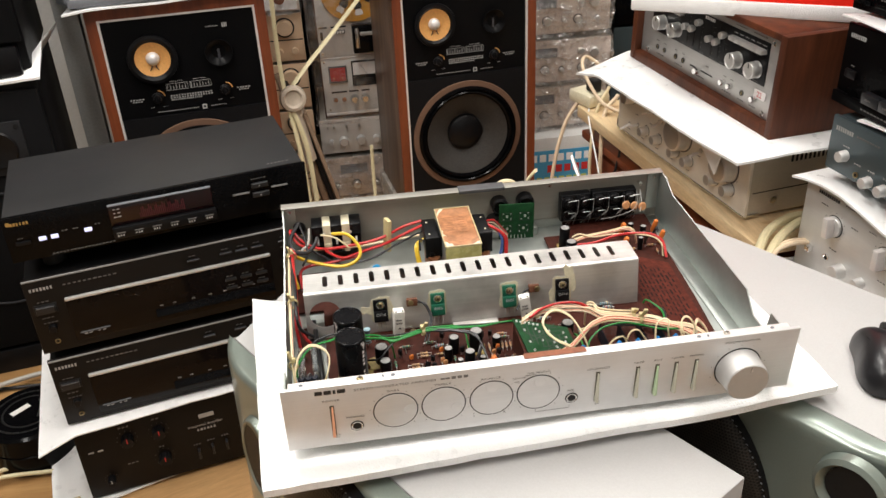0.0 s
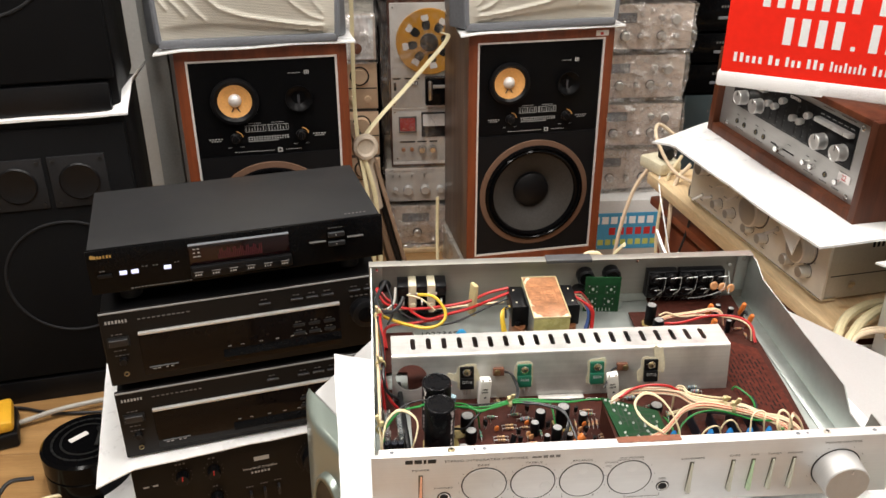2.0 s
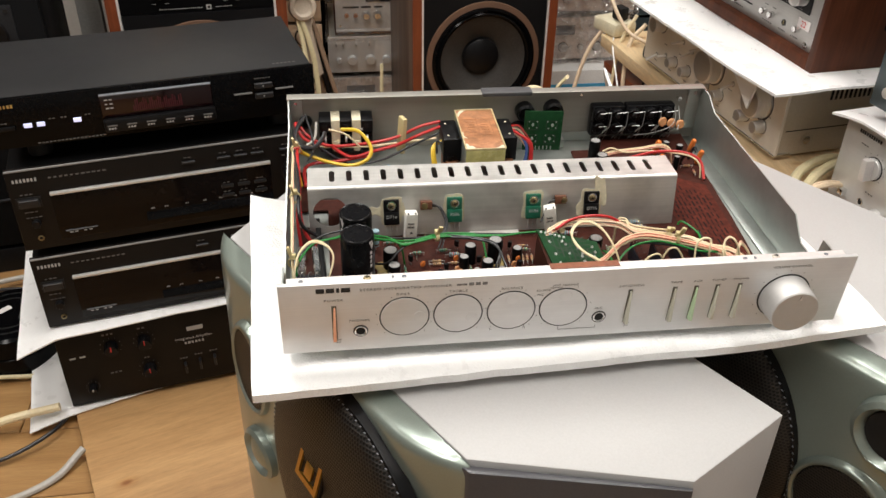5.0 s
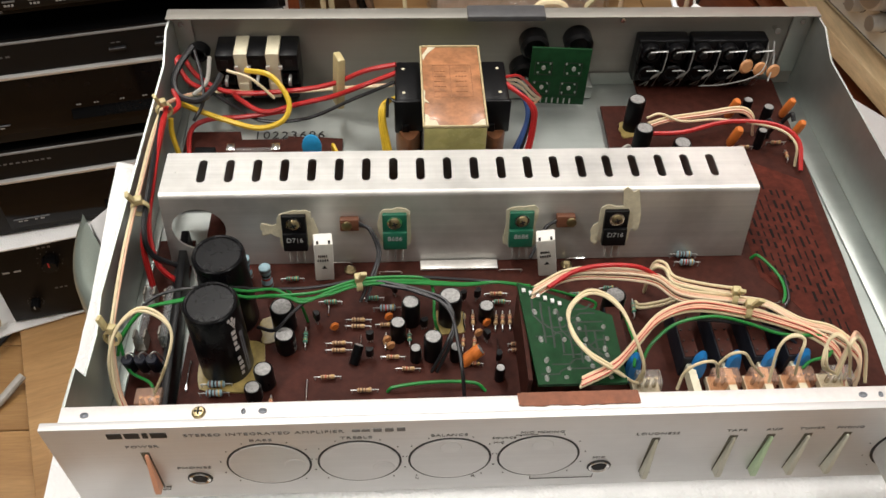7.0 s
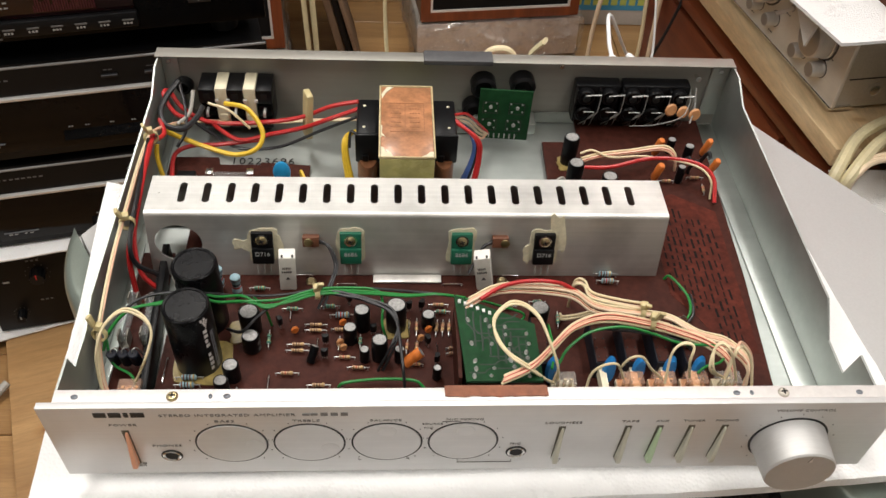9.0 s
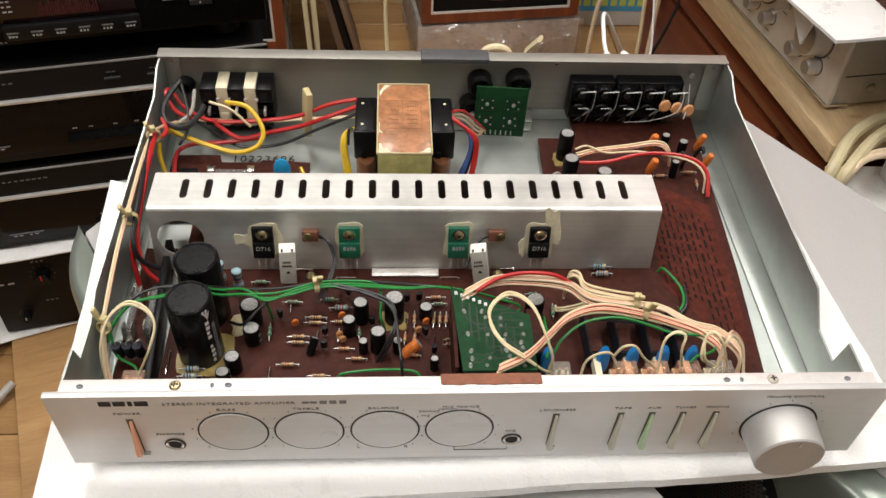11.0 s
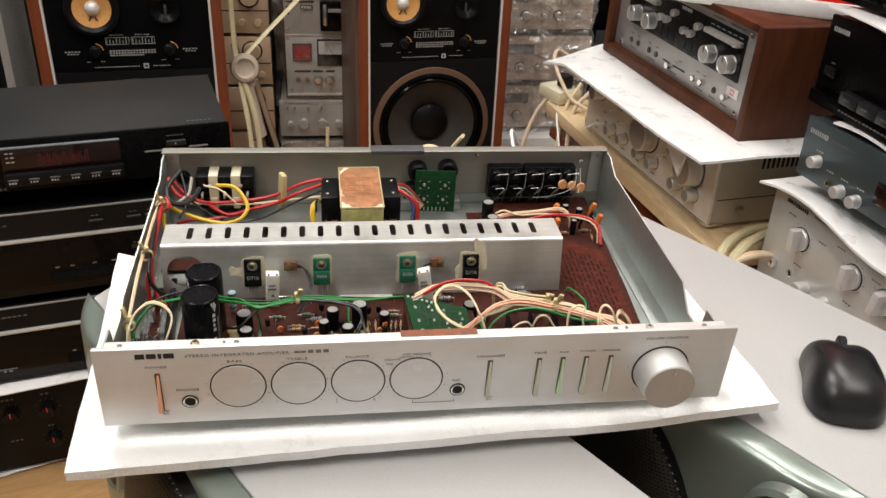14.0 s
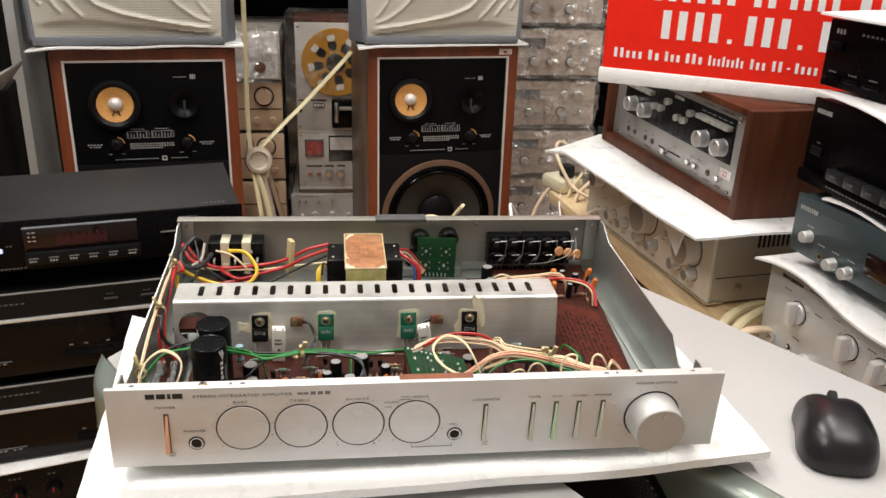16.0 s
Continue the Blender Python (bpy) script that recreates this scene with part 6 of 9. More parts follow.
# ---- red shop sign on a white foam board ----
sg = thing("shop_sign", pose(0.577, 0.828, 0.1185, 0, 0, -32), "red vinyl shop sign with white bars on a foam board", "sign")
part("board", box(0.0135, 0.43, 0.002, 0.016, 0.0245, 0.42, 0.002), M["sign_white"], sg, "white foam board")
part("red_face", box(0.0132, 0.43, -0.0008, 0.0018, 0.0245, 0.42), M["red_sign"], sg, "red printed face")
part("bottom_strip", box(0.0085, 0.43, -0.004, 0.030, 0.0, 0.0240, 0.003), M["foam"], sg, "white foam strip along the bottom")


def word_bars(x0, x1, z, h, tall):
    """One word as a row of bars: long bars for tall letters, short ones for low letters."""
    cell = (x1 - x0) / len(tall)
    for n, k in enumerate(tall):
        top_ = h if k == "1" else 0.72 * h
        part("white_bar", box(x0 + cell * (n + 0.14), x0 + cell * (n + 0.66), -0.0014, -0.0009, z, z + top_), M["sign_white"], sg)


for x0, x1, tall in ((0.0294, 0.0781, "11000"), (0.0837, 0.1051, "10"), (0.1099, 0.1368, "100"), (0.1419, 0.1707, "110"), (0.1764, 0.2305, "10010010"), (0.2372, 0.2625, "100"), (0.2684, 0.2861, "11"), (0.3004, 0.335, "1000"), (0.342, 0.365, "11"), (0.372, 0.42, "10010")):
    word_bars(x0, x1, 0.0425, 0.0150, tall)
part("white_bar", box(0.2901, 0.2951, -0.0014, -0.0009, 0.0475, 0.0497), M["sign_white"], sg)
for x0, x1, tall in ((0.0975, 0.1945, "1111"), (0.222, 0.293, "111"), (0.3245, 0.395, "111")):
    word_bars(x0, x1, 0.0765, 0.0425, tall)
for x0 in (0.2002, 0.2994):
    part("white_bar", box(x0, x0 + 0.0065, -0.0014, -0.0009, 0.0768, 0.0835), M["sign_white"], sg)
for x0, x1, tall in ((0.060, 0.2109, "1001000"), (0.2273, 0.2669, "10"), (0.2775, 0.3513, "1000"), (0.368, 0.42, "10")):
    word_bars(x0, x1, 0.1325, 0.042, tall)
for x0, x1, tall in ((0.05, 0.20, "10111"), (0.225, 0.41, "110010")):
    word_bars(x0, x1, 0.21, 0.07, tall)

# ---- stack of units on the side desk ----
def right_at(x, y, z, rz=-81.5):
    return pose(x, y, z, 0, 0, rz)


solid("foam_sheet", sheet([(0.72, 0.56), (0.80, 0.06), (1.15, 0.06), (1.15, 0.56)], -0.242, 0.006, seed=15), M["foam"], "white foam sheet on the side desk", "foam sheet", group="foam sheets")
tc = gear("silver_amplifier", 0.43, 0.148, 0.34, right_at(0.775, 0.534, -0.235), M["champ_side"], M["silver"], "silver integrated amplifier with bar knobs", "amplifier", "stack on the side desk", feet=0.005)
for kx, kz, kt in ((0.0705, 0.1045, 4), (0.172, 0.1045, 2), (0.229, 0.1015, -8), (0.335, 0.1015, -20)):
    part("dial_ring", lathe([(0.0172, 0), (0.0172, 0.0006), (0.0155, 0.0008)], 32, False), M["ink_black"], tc, m=at(kx, 0, kz, 90))
    k = part("knob", lathe([(0.0158, 0), (0.0158, 0.004), (0.0150, 0.005), (0, 0.005)], 32), M["silver"], tc, "round silver knob with a bar grip", at(kx, 0, kz, 90))
    part("knob_bar", box(-0.0052, 0.0052, -0.0155, 0.0155, 0.004, 0.0185, 0.0012), M["lip"], k, m=pose(0, 0, 0, 0, 0, kt))
    for n in range(9):
        an = -2.2 + 0.55 * n
        printed(tc, kx + 0.0215 * math.sin(an), kz + 0.0215 * math.cos(an), 0.0012, 0.0012, 1, n, M["ink_grey"], name="dial_mark")
printed(tc, 0.0505, 0.1445, 0.045, 0.0052, 10, 2, M["ink_black"], name="maker_mark")
printed(tc, 0.118, 0.1452, 0.066, 0.0022, 16, 3, M["ink_grey"])
for i in range(11):
    printed(tc, 0.045 + 0.033 * i, (0.129, 0.068, 0.119)[i % 3], 0.016, 0.0016, 3, i, M["ink_grey"])
button(tc, 0.0325, 0.0490, 0.010, 0.010, M["chrome"], 0.009)
jack(tc, 0.067, 0.0500, 0.0055)
knob(tc, 0.100, 0.044, 0.011, 0.016, M["silver"])
knob(tc, 0.141, 0.047, 0.008, 0.014, M["silver"])
knob(tc, 0.215, 0.047, 0.011, 0.016, M["silver"])
solid("foam_sheet", sheet([(-0.014, -0.022), (0.44, -0.020), (0.44, 0.30), (-0.03, 0.30)], 0.0, 0.009, seed=16, lift=lambda u, v: 0.010 * math.sin(9 * u) * max(0, 0.2 - v) / 0.2 - 0.004), M["foam"],
      "white foam sheet between two units", "foam sheet", right_at(0.776, 0.530, -0.080), "foam sheets")
gs = gear("blue_grey_tuner", 0.43, 0.081, 0.30, right_at(0.782, 0.512, -0.066), M["gs_blue"], M["gs_blue"], "blue-grey digital unit with small silver knobs", "tuner", "stack on the side desk", feet=0.014)
printed(gs, 0.0275, 0.0783, 0.035, 0.0062, 8, 4, M["ink_white"], name="maker_mark")
printed(gs, 0.0735, 0.0785, 0.045, 0.0026, 9, 5, M["ink_grey"])
for kx, kz, kr in ((0.0365, 0.0440, 0.0082), (0.0880, 0.0247, 0.0082), (0.1172, 0.0245, 0.0082)):
    knob(gs, kx, kz, kr, 0.013, M["silver"])
jack(gs, 0.0630, 0.0250, 0.0045, "brass")
part("window", box(0.1415, 0.30, -0.002, 0, 0.0345, 0.0625, 0.001), M["display_red"], gs, "dark red display window")
for kx in (0.0365, 0.0630, 0.090, 0.119):
    printed(gs, kx, 0.0405 if kx > 0.04 else 0.0575, 0.014, 0.002, 3, 1, M["ink_white"])
solid("foam_sheet", sheet([(0.045, -0.004), (0.44, -0.004), (0.44, 0.28), (0.03, 0.28)], 0.0, 0.007, seed=17, lift=lambda u, v: 0.005 * math.sin(12 * u) * max(0, 0.2 - v) / 0.2), M["foam"],
      "white foam sheet between two units", "foam sheet", right_at(0.786, 0.514, 0.0295), "foam sheets")
hy = gear("black_deck", 0.43, 0.103, 0.32, right_at(0.797, 0.541, 0.038, -86), M["smoked"], M["smoked"], "glossy black player with a sloping button ledge", "player", "stack on the side desk", feet=0.012)
printed(hy, 0.027, 0.0995, 0.032, 0.0058, 8, 4, M["ink_white"], name="maker_mark")
part("ledge", box(0.002, 0.428, -0.008, 0.0, 0.003, 0.0195, 0.002), M["smoked"], hy)
for i in range(4):
    button(hy, 0.0860 + 0.0357 * i, 0.0285, 0.0350, 0.0150, M["button_black"], 0.0125)
    printed(hy, 0.0840 + 0.0357 * i, 0.0285, 0.012, 0.0024, 4, i, M["ink_grey"], y=-0.0130)
printed(hy, 0.138, 0.0110, 0.14, 0.0022, 20, 3, M["ink_grey"], y=-0.0085)
button(hy, 0.0265, 0.0475, 0.023, 0.012, M["black_plastic"], 0.004)
printed(hy, 0.0265, 0.0585, 0.008, 0.002, 2, 3, M["ink_grey"])
solid("foam_sheet", sheet([(0.0, -0.010), (0.44, -0.010), (0.44, 0.28), (0.0, 0.28)], 0.0, 0.006, seed=18, lift=lambda u, v: 0.006 * math.sin(8 * u + 1) * max(0, 0.2 - v) / 0.2), M["foam"],
      "white foam sheet between two units", "foam sheet", right_at(0.797, 0.545, 0.1535, -86), "foam sheets")
jv = gear("black_amplifier", 0.43, 0.087, 0.32, right_at(0.811, 0.562, 0.162, -80), M["smoked"], M["smoked"], "black amplifier with a square power button", "amplifier", "stack on the side desk", feet=0.004)
printed(jv, 0.024, 0.0765, 0.018, 0.0062, 3, 4, M["ink_white"], name="maker_mark")
printed(jv, 0.095, 0.0765, 0.07, 0.003, 9, 4, M["ink_grey"])
button(jv, 0.021, 0.058, 0.028, 0.013, M["black_gloss"], 0.006, "power_button")
for i in range(3):
    button(jv, 0.0215 + 0.0365 * i, 0.0165, 0.028, 0.006, M["black_gloss"], 0.004)
    printed(jv, 0.0215 + 0.0365 * i, 0.0245, 0.016, 0.002, 3, i, M["ink_grey"])
solid("foam_sheet", sheet([(0.0, -0.02), (0.44, -0.02), (0.44, 0.28), (0.0, 0.28)], 0.0, 0.008, seed=19), M["foam"],
      "white foam sheet on top of the black amplifier", "foam sheet", right_at(0.811, 0.562, 0.2545, -80), "foam sheets")

# ---- cables ----
def cable(pts, r, material, label, group="cables", flat=1.0):
    return solid("cable", tube(pts, r, 9, 8, flat), M[material], label, "cable", group=group)


for k in range(2):
    cable([(0.692 + 0.012 * k, 0.487 - 0.004 * k, -0.30), (0.684 + 0.012 * k, 0.488 - 0.004 * k, -0.215), (0.690 + 0.014 * k, 0.498 - 0.008 * k, -0.185), (0.737 + 0.016 * k, 0.553 - 0.016 * k, -0.176), (0.807 + 0.01 * k, 0.588 - 0.014 * k, -0.178), (0.88, 0.60 - 0.014 * k, -0.21)], 0.0075, "strap", "thick cream cable looped beside the bench")
    cable([(0.700 + 0.006 * k, 0.478, -0.30), (0.694 + 0.006 * k, 0.482, -0.21), (0.706 + 0.004 * k, 0.492 - 0.004 * k, -0.183), (0.732, 0.509 - 0.006 * k, -0.18), (0.770, 0.516 - 0.006 * k, -0.18), (0.83, 0.515, -0.20)], 0.0040, "w_white", "thin white twin lead looped beside the bench")
cable([(0.70, 1.26, -0.13), (0.655, 1.27, -0.10), (0.635, 1.22, -0.115), (0.66, 1.17, -0.17), (0.70, 1.13, -0.19)], 0.004, "w_white", "white cable curling over the bench")
cable([(0.69, 1.20, -0.15), (0.655, 1.18, -0.2), (0.635, 1.15, -0.30), (0.63, 1.12, -0.42), (0.60, 1.08, FLOOR + 0.01)], 0.0038, "w_cream", "cream cable hanging over the bench edge")
cable([(0.70, 1.17, -0.16), (0.662, 1.15, -0.20), (0.646, 1.11, -0.30), (0.64, 1.09, -0.42), (0.62, 1.05, FLOOR + 0.01)], 0.0045, "w_white", "white cable hanging over the bench edge")
cable([(0.71, 1.14, -0.17), (0.678, 1.10, -0.19), (0.675, 1.07, -0.24), (0.65, 1.05, -0.32), (0.60, 1.03, -0.45), (0.58, 1.02, FLOOR + 0.01)], 0.0028, "w_black", "thin black cable hanging over the bench edge")
cable([(0.655, 1.25, -0.17), (0.60, 1.24, -0.25), (0.565, 1.22, -0.40), (0.56, 1.2, FLOOR + 0.01)], 0.0045, "w_white", "white cable hanging in front of the carton")
plug = thing("power_strip", pose(0.665, 1.225, BT + 0.001, 0, 0, 20), "cream power strip on the end of the bench", "power strip")
part("housing", box(-0.03, 0.03, -0.02, 0.06, 0, 0.03, 0.008), M["ivory"], plug)
part("plug", box(-0.012, 0.012, -0.01, 0.02, 0.031, 0.06, 0.005), M["rubber"], plug)

# plugs pushed into the sockets at the back of the open amplifier
for px, pz, mt, word in ((0.352, 0.0515, "sign_white", "white"), (0.366, 0.0525, "sign_white", "white")):
    pg = thing("phono_plug", pose(px, 0.3185, pz, -90), "small " + word + " phono plug behind the open amplifier", "plug", "phono plugs")
    part("grip", lathe([(0.0046, 0), (0.0052, 0.002), (0.0052, 0.016), (0.0040, 0.021), (0.0026, 0.026), (0, 0.026)], 20), M[mt], pg)
    if px < 0.36:
        part("lead", tube([(0, 0, 0.025), (0.002, -0.002, 0.05), (0.02, 0.015, 0.12), (0.10, 0.16, 0.28), (0.20, 0.29, 0.50), (0.262, 0.31, 0.72), (0.285, 0.256, 0.86), (0.315, 0.2475, 0.92)], 0.0018, 8), M[mt], pg)
pg = thing("audio_plug", pose(0.259, 0.3235, 0.0530), "cream cable loop with two red plugs behind the amplifier", "plug")
for sx_ in (-1, 1):
    part("red_plug", cyl(0.0042, -0.008, 0.007, 16, 0.001), M["tag_red"], pg, "red plug", at(sx_ * 0.0125, 0.002, 0, 90))
part("loop", tube([(-0.0125, 0.008, 0.001), (-0.008, 0.010, 0.008), (0.0, 0.010, 0.0105), (0.008, 0.010, 0.008), (0.0125, 0.008, 0.001)], 0.0034, 10), M["w_cream"], pg, "cream loop")
solid("strap_end", tube([(0.2810, 0.318, 0.0700), (0.2850, 0.316, 0.0765), (0.2895, 0.313, 0.0835)], 0.0050, 8, 5, 0.4), M["strap"], "short end of a cream strap at the rear panel", "strap", group="straps")

# cables and clutter on the floor at the left
cable([(-0.98, 0.93, FLOOR + 0.006), (-0.80, 0.95, FLOOR + 0.008), (-0.66, 1.0, FLOOR + 0.02), (-0.5, 1.06, FLOOR + 0.01)], 0.0055, "w_grey", "grey cable on the floor")
cable([(-0.99, 1.0, FLOOR + 0.004), (-0.8, 1.03, FLOOR + 0.005), (-0.68, 1.0, FLOOR + 0.006), (-0.5, 1.0, FLOOR + 0.005)], 0.0035, "w_black", "black cable on the floor")
for k in range(2):
    cable([(-0.82, 0.55 + 0.03 * k, FLOOR + 0.005), (-0.70, 0.62 + 0.03 * k, FLOOR + 0.012 + 0.004 * k), (-0.62, 0.70 + 0.02 * k, FLOOR + 0.02), (-0.5, 0.72 + 0.03 * k, FLOOR + 0.008)], 0.004, "w_cream" if k % 2 else "strap", "cream cables bundled on the floor")
cable([(-0.7, 0.50, FLOOR + 0.006), (-0.6, 0.56, FLOOR + 0.01), (-0.52, 0.585, FLOOR + 0.03), (-0.43, 0.60, FLOOR + 0.04)], 0.007, "w_cream", "thick cream mains cable on the floor")
cable([(-0.68, 0.46, FLOOR + 0.005), (-0.58, 0.50, FLOOR + 0.008), (-0.50, 0.52, FLOOR + 0.012), (-0.44, 0.56, FLOOR + 0.02), (-0.42, 0.62, FLOOR + 0.01)], 0.0035, "w_black", "black cable on the floor")
cable([(-0.62, 0.71, FLOOR + 0.08), (-0.66, 0.69, FLOOR + 0.085), (-0.675, 0.64, FLOOR + 0.05), (-0.64, 0.60, FLOOR + 0.02), (-0.66, 0.55, FLOOR + 0.01)], 0.004, "w_black", "black mains lead from the transformer")
cable([(-0.75, 0.40, FLOOR + 0.005), (-0.6, 0.44, FLOOR + 0.006), (-0.5, 0.43, FLOOR + 0.006), (-0.42, 0.47, FLOOR + 0.006), (-0.38, 0.52, FLOOR + 0.02)], 0.006, "w_grey", "grey cable on the floor beside the pine board")
tf = thing("step_down_transformer", Matrix.Translation((-0.553, 0.802, FLOOR)) @ pose(0, 0, 0, 0, 0, 15) @ Matrix.Diagonal((0.9, 0.9, 0.76, 1)), "round black plastic transformer with a vented top on the floor", "transformer")
part("case", lathe([(0.088, 0), (0.092, 0.004), (0.092, 0.058), (0.0895, 0.061), (0.092, 0.064), (0.092, 0.110), (0.086, 0.116), (0.0, 0.119)], 48), M["black_gloss"], tf)
for i in range(26):
    a = 2 * math.pi * i / 26
    for r_ in (0.050, 0.068):
        part("vent", box(-0.0022, 0.0022, -0.007, 0.007, 0.1165, 0.1188), M["rubber"], tf, m=pose(r_ * math.cos(a), r_ * math.sin(a), -0.0006, 0, 0, math.degrees(a) + 90 + 90))
part("sticker", box(-0.02, 0.02, -0.007, 0.007, 0.1186, 0.1194), M["tag_paper"], tf, "white sticker", pose(-0.015, 0.01, 0, 0, 0, 30))
part("carry_grip", tube([(0.02, -0.03, 0.118), (0.03, 0.0, 0.128), (0.025, 0.03, 0.118)], 0.005), M["rubber"], tf)
ch = thing("yellow_charger", pose(-0.815, 0.925, FLOOR, 0, 0, 20) @ Matrix.Scale(0.85, 4), "yellow and black plastic charger on the floor", "charger")
part("base", box(-0.09, 0.09, -0.06, 0.06, 0, 0.04, 0.008), M["black_plastic"], ch)
part("top", box(-0.085, 0.085, -0.055, 0.055, 0.041, 0.072, 0.010), M["yellow_plastic"], ch, "yellow top with a raised grip")
part("grip", box(-0.01, 0.05, -0.02, 0.02, 0.072, 0.11, 0.006), M["yellow_plastic"], ch)
solid("door_frame", box(-0.06, 0.0, -0.05, 0.05, 0, 1.6, 0.004), M["pine"], "honey-coloured wooden post beside the tower loudspeakers", "post", pose(-0.86, 1.08, FLOOR, 0, 0, 28))


# ---- the open amplifier ----
A = thing("integrated_amplifier", pose(0, 0, 0.0, 3.0, 0.6, 0), "open silver integrated amplifier with its circuit boards bare", "amplifier")
PW, PH = 0.4395, 0.0645
PB = 0.013  # board level in the drawing of the inside, which INNER lays on the tilted chassis
BOARD = 0.005
INNER = pose(0.0007, 0.0058, BOARD - 1.25 * PB) @ Matrix.Diagonal((0.997, 0.951, 1.25, 1))
BACK = pose(0, 0.0025, -0.0150)  # moves what hangs on the rear panel


def inner(p):
    return INNER @ Vector(p)


def Y(x, y):
    return y + 0.007 * x


part("chassis_floor", box(0.003, 0.434, 0.012, 0.308, -0.0010, 0.0004), M["steel"], A, "zinc-plated steel floor")
for fx_, fy_, fl_ in ((0.035, 0.04, -0.0165), (0.405, 0.04, -0.0145), (0.035, 0.27, -0.029), (0.405, 0.27, -0.027)):
    part("foot", cyl(0.018, fl_, -0.001, 20, 0.002), M["ivory"], A, "pale plastic foot", at(fx_, fy_, 0))

# front panel
fp = part("front_panel", box(0, PW, 0, 0.004, 0, PH, 0.0007), M["bright_panel"], A, "brushed silver front panel with engraved lettering")
part("top_lip", box(0.006, 0.434, 0.0042, 0.0130, 0.0600, 0.0615, 0.0005), M["lip"], A, "bare aluminium lip")
part("inner_front", box(0.006, 0.434, 0.0042, 0.006, 0.004, 0.0599), M["steel"], A)
for sx_ in (0.064, 0.377):
    sc = part("screw", lathe([(0.0029, 0), (0.0029, 0.0006), (0.0022, 0.0013), (0, 0.0016)], 18), M["brass"] if sx_ < 0.1 else M["champ_side"], A, "cross-head screw", at(sx_, 0.0085, 0.0615))
    part("screw_slot", box(-0.0016, 0.0016, -0.0003, 0.0003, 0.0012, 0.0019), M["rubber"], sc)
    part("screw_slot", box(-0.0003, 0.0003, -0.0016, 0.0016, 0.0012, 0.0019), M["rubber"], sc)
for hx_, hw in ((0.0165, 0.0018), (0.0827, 0.0010), (0.0908, 0.0019), (0.352, 0.0019), (0.360, 0.0010), (0.418, 0.0018)):
    h_ = part("lip_hole", lathe([(1.0, 0), (1.0, 0.0004), (0.75, 0.0005), (0.7, 0.0001), (0, 0.0001)], 16), M["hole_grey"], A, "", at(hx_, 0.0085, 0.0615) @ Matrix.Diagonal((hw, 0.0014, 1, 1)))
# one strip with slightly wavy long edges and torn ends
near, far = [], []
for i in range(37):
    x = 0.200 + 0.053 * i / 36
    end = 0.0004 if i in (0, 36) else 0.0
    near.append((x + 0.3 * end, 0.0072 + end + 0.0006 * noise.noise(Vector((x * 160, 0, 0))) + 0.0003 * noise.noise(Vector((x * 700, 2, 0)))))
    far.append((x - 0.5 * end, 0.0138 - end + 0.0003 * noise.noise(Vector((x * 300, 4, 0)))))
bm = prism(near + far[::-1], 0.0617, 0.0622)
part("brown_tape", bm, M["tape_brown"], A, "torn strip of brown paper tape on the lip")

DZ = 0.0029  # height of the dial row over the first layout
# lettering and dials
for txt, x, z, w_, h_ in (("STEREO INTEGRATED AMPLIFIER", 0.0915, 0.0548, 0.067, 0.0022), ("BASS", 0.0893, 0.0492, 0.0096, 0.0019), ("TREBLE", 0.130, 0.0492, 0.0137, 0.0019),
                          ("BALANCE", 0.170, 0.0490, 0.0158, 0.0019), ("MIC MIXING", 0.2105, 0.0492, 0.019, 0.0019), ("SOURCE", 0.1940, 0.0452, 0.0105, 0.0015), ("MIC", 0.1920, 0.0412, 0.0045, 0.0015),
                          ("POWER", 0.039, 0.0465, 0.0137, 0.0019), ("OFF", 0.0412, 0.0083, 0.0045, 0.0013), ("ON", 0.0410, 0.0060, 0.0036, 0.0013), ("PHONES", 0.0572, 0.0262, 0.0147, 0.0019),
                          ("MIC", 0.239, 0.0246, 0.0056, 0.0018), ("LOUDNESS", 0.262, 0.0450, 0.0192, 0.0019), ("OFF", 0.2635, 0.0078, 0.0045, 0.0013), ("ON", 0.2633, 0.0055, 0.0036, 0.0013)):
    part("lettering", fitted(txt, w_, h_), M["ink_panel"], fp, m=at(x, -0.0002, z + DZ))
for txt, x, z, w_, h_ in (("TAPE", 0.297, 0.0460, 0.0091, 0.0018), ("AUX", 0.314, 0.0460, 0.0071, 0.0018), ("TUNER", 0.331, 0.0460, 0.0116, 0.0018), ("PHONO", 0.3485, 0.0460, 0.0123, 0.0018),
                          ("VOLUME CONTROL", 0.388, 0.0550, 0.032, 0.0019), ("L", 0.156, 0.0102, 0.0014, 0.0019), ("R", 0.182, 0.0102, 0.0019, 0.0019)):
    part("lettering", fitted(txt, w_, h_), M["ink_panel"], fp, m=at(x, -0.0002, z + DZ))
mk = part("maker_mark", box(0.0268, 0.0328, -0.0003, 0, 0.0566, 0.0605), M["ink_black"], fp, "row of black maker's bars")
for x, w_ in ((0.0340, 1.0), (0.0413, 0.36), (0.0447, 1.1)):
    again(mk, at(x, 0, 0) @ Matrix.Diagonal((w_, 1, 1, 1)) @ at(-0.0268, 0, 0))
for x in (0.1285, 0.1325, 0.1375, 0.1425, 0.1475):
    part("model_bar", box(x, x + 0.0036, -0.0003, 0, DZ + (0.0538 if x > 0.135 else 0.0542), DZ + (0.0564 if x > 0.135 else 0.0558)), M["ink_panel"], fp)
part("bracket_line", tube([(0.209, -0.0001, 0.0114), (0.209, -0.0001, 0.0084)], 0.0002, 5), M["ink_grey"], fp)
part("bracket_line", tube([(0.209, -0.0001, 0.0084), (0.2385, -0.0001, 0.0084)], 0.0002, 5), M["ink_grey"], fp)
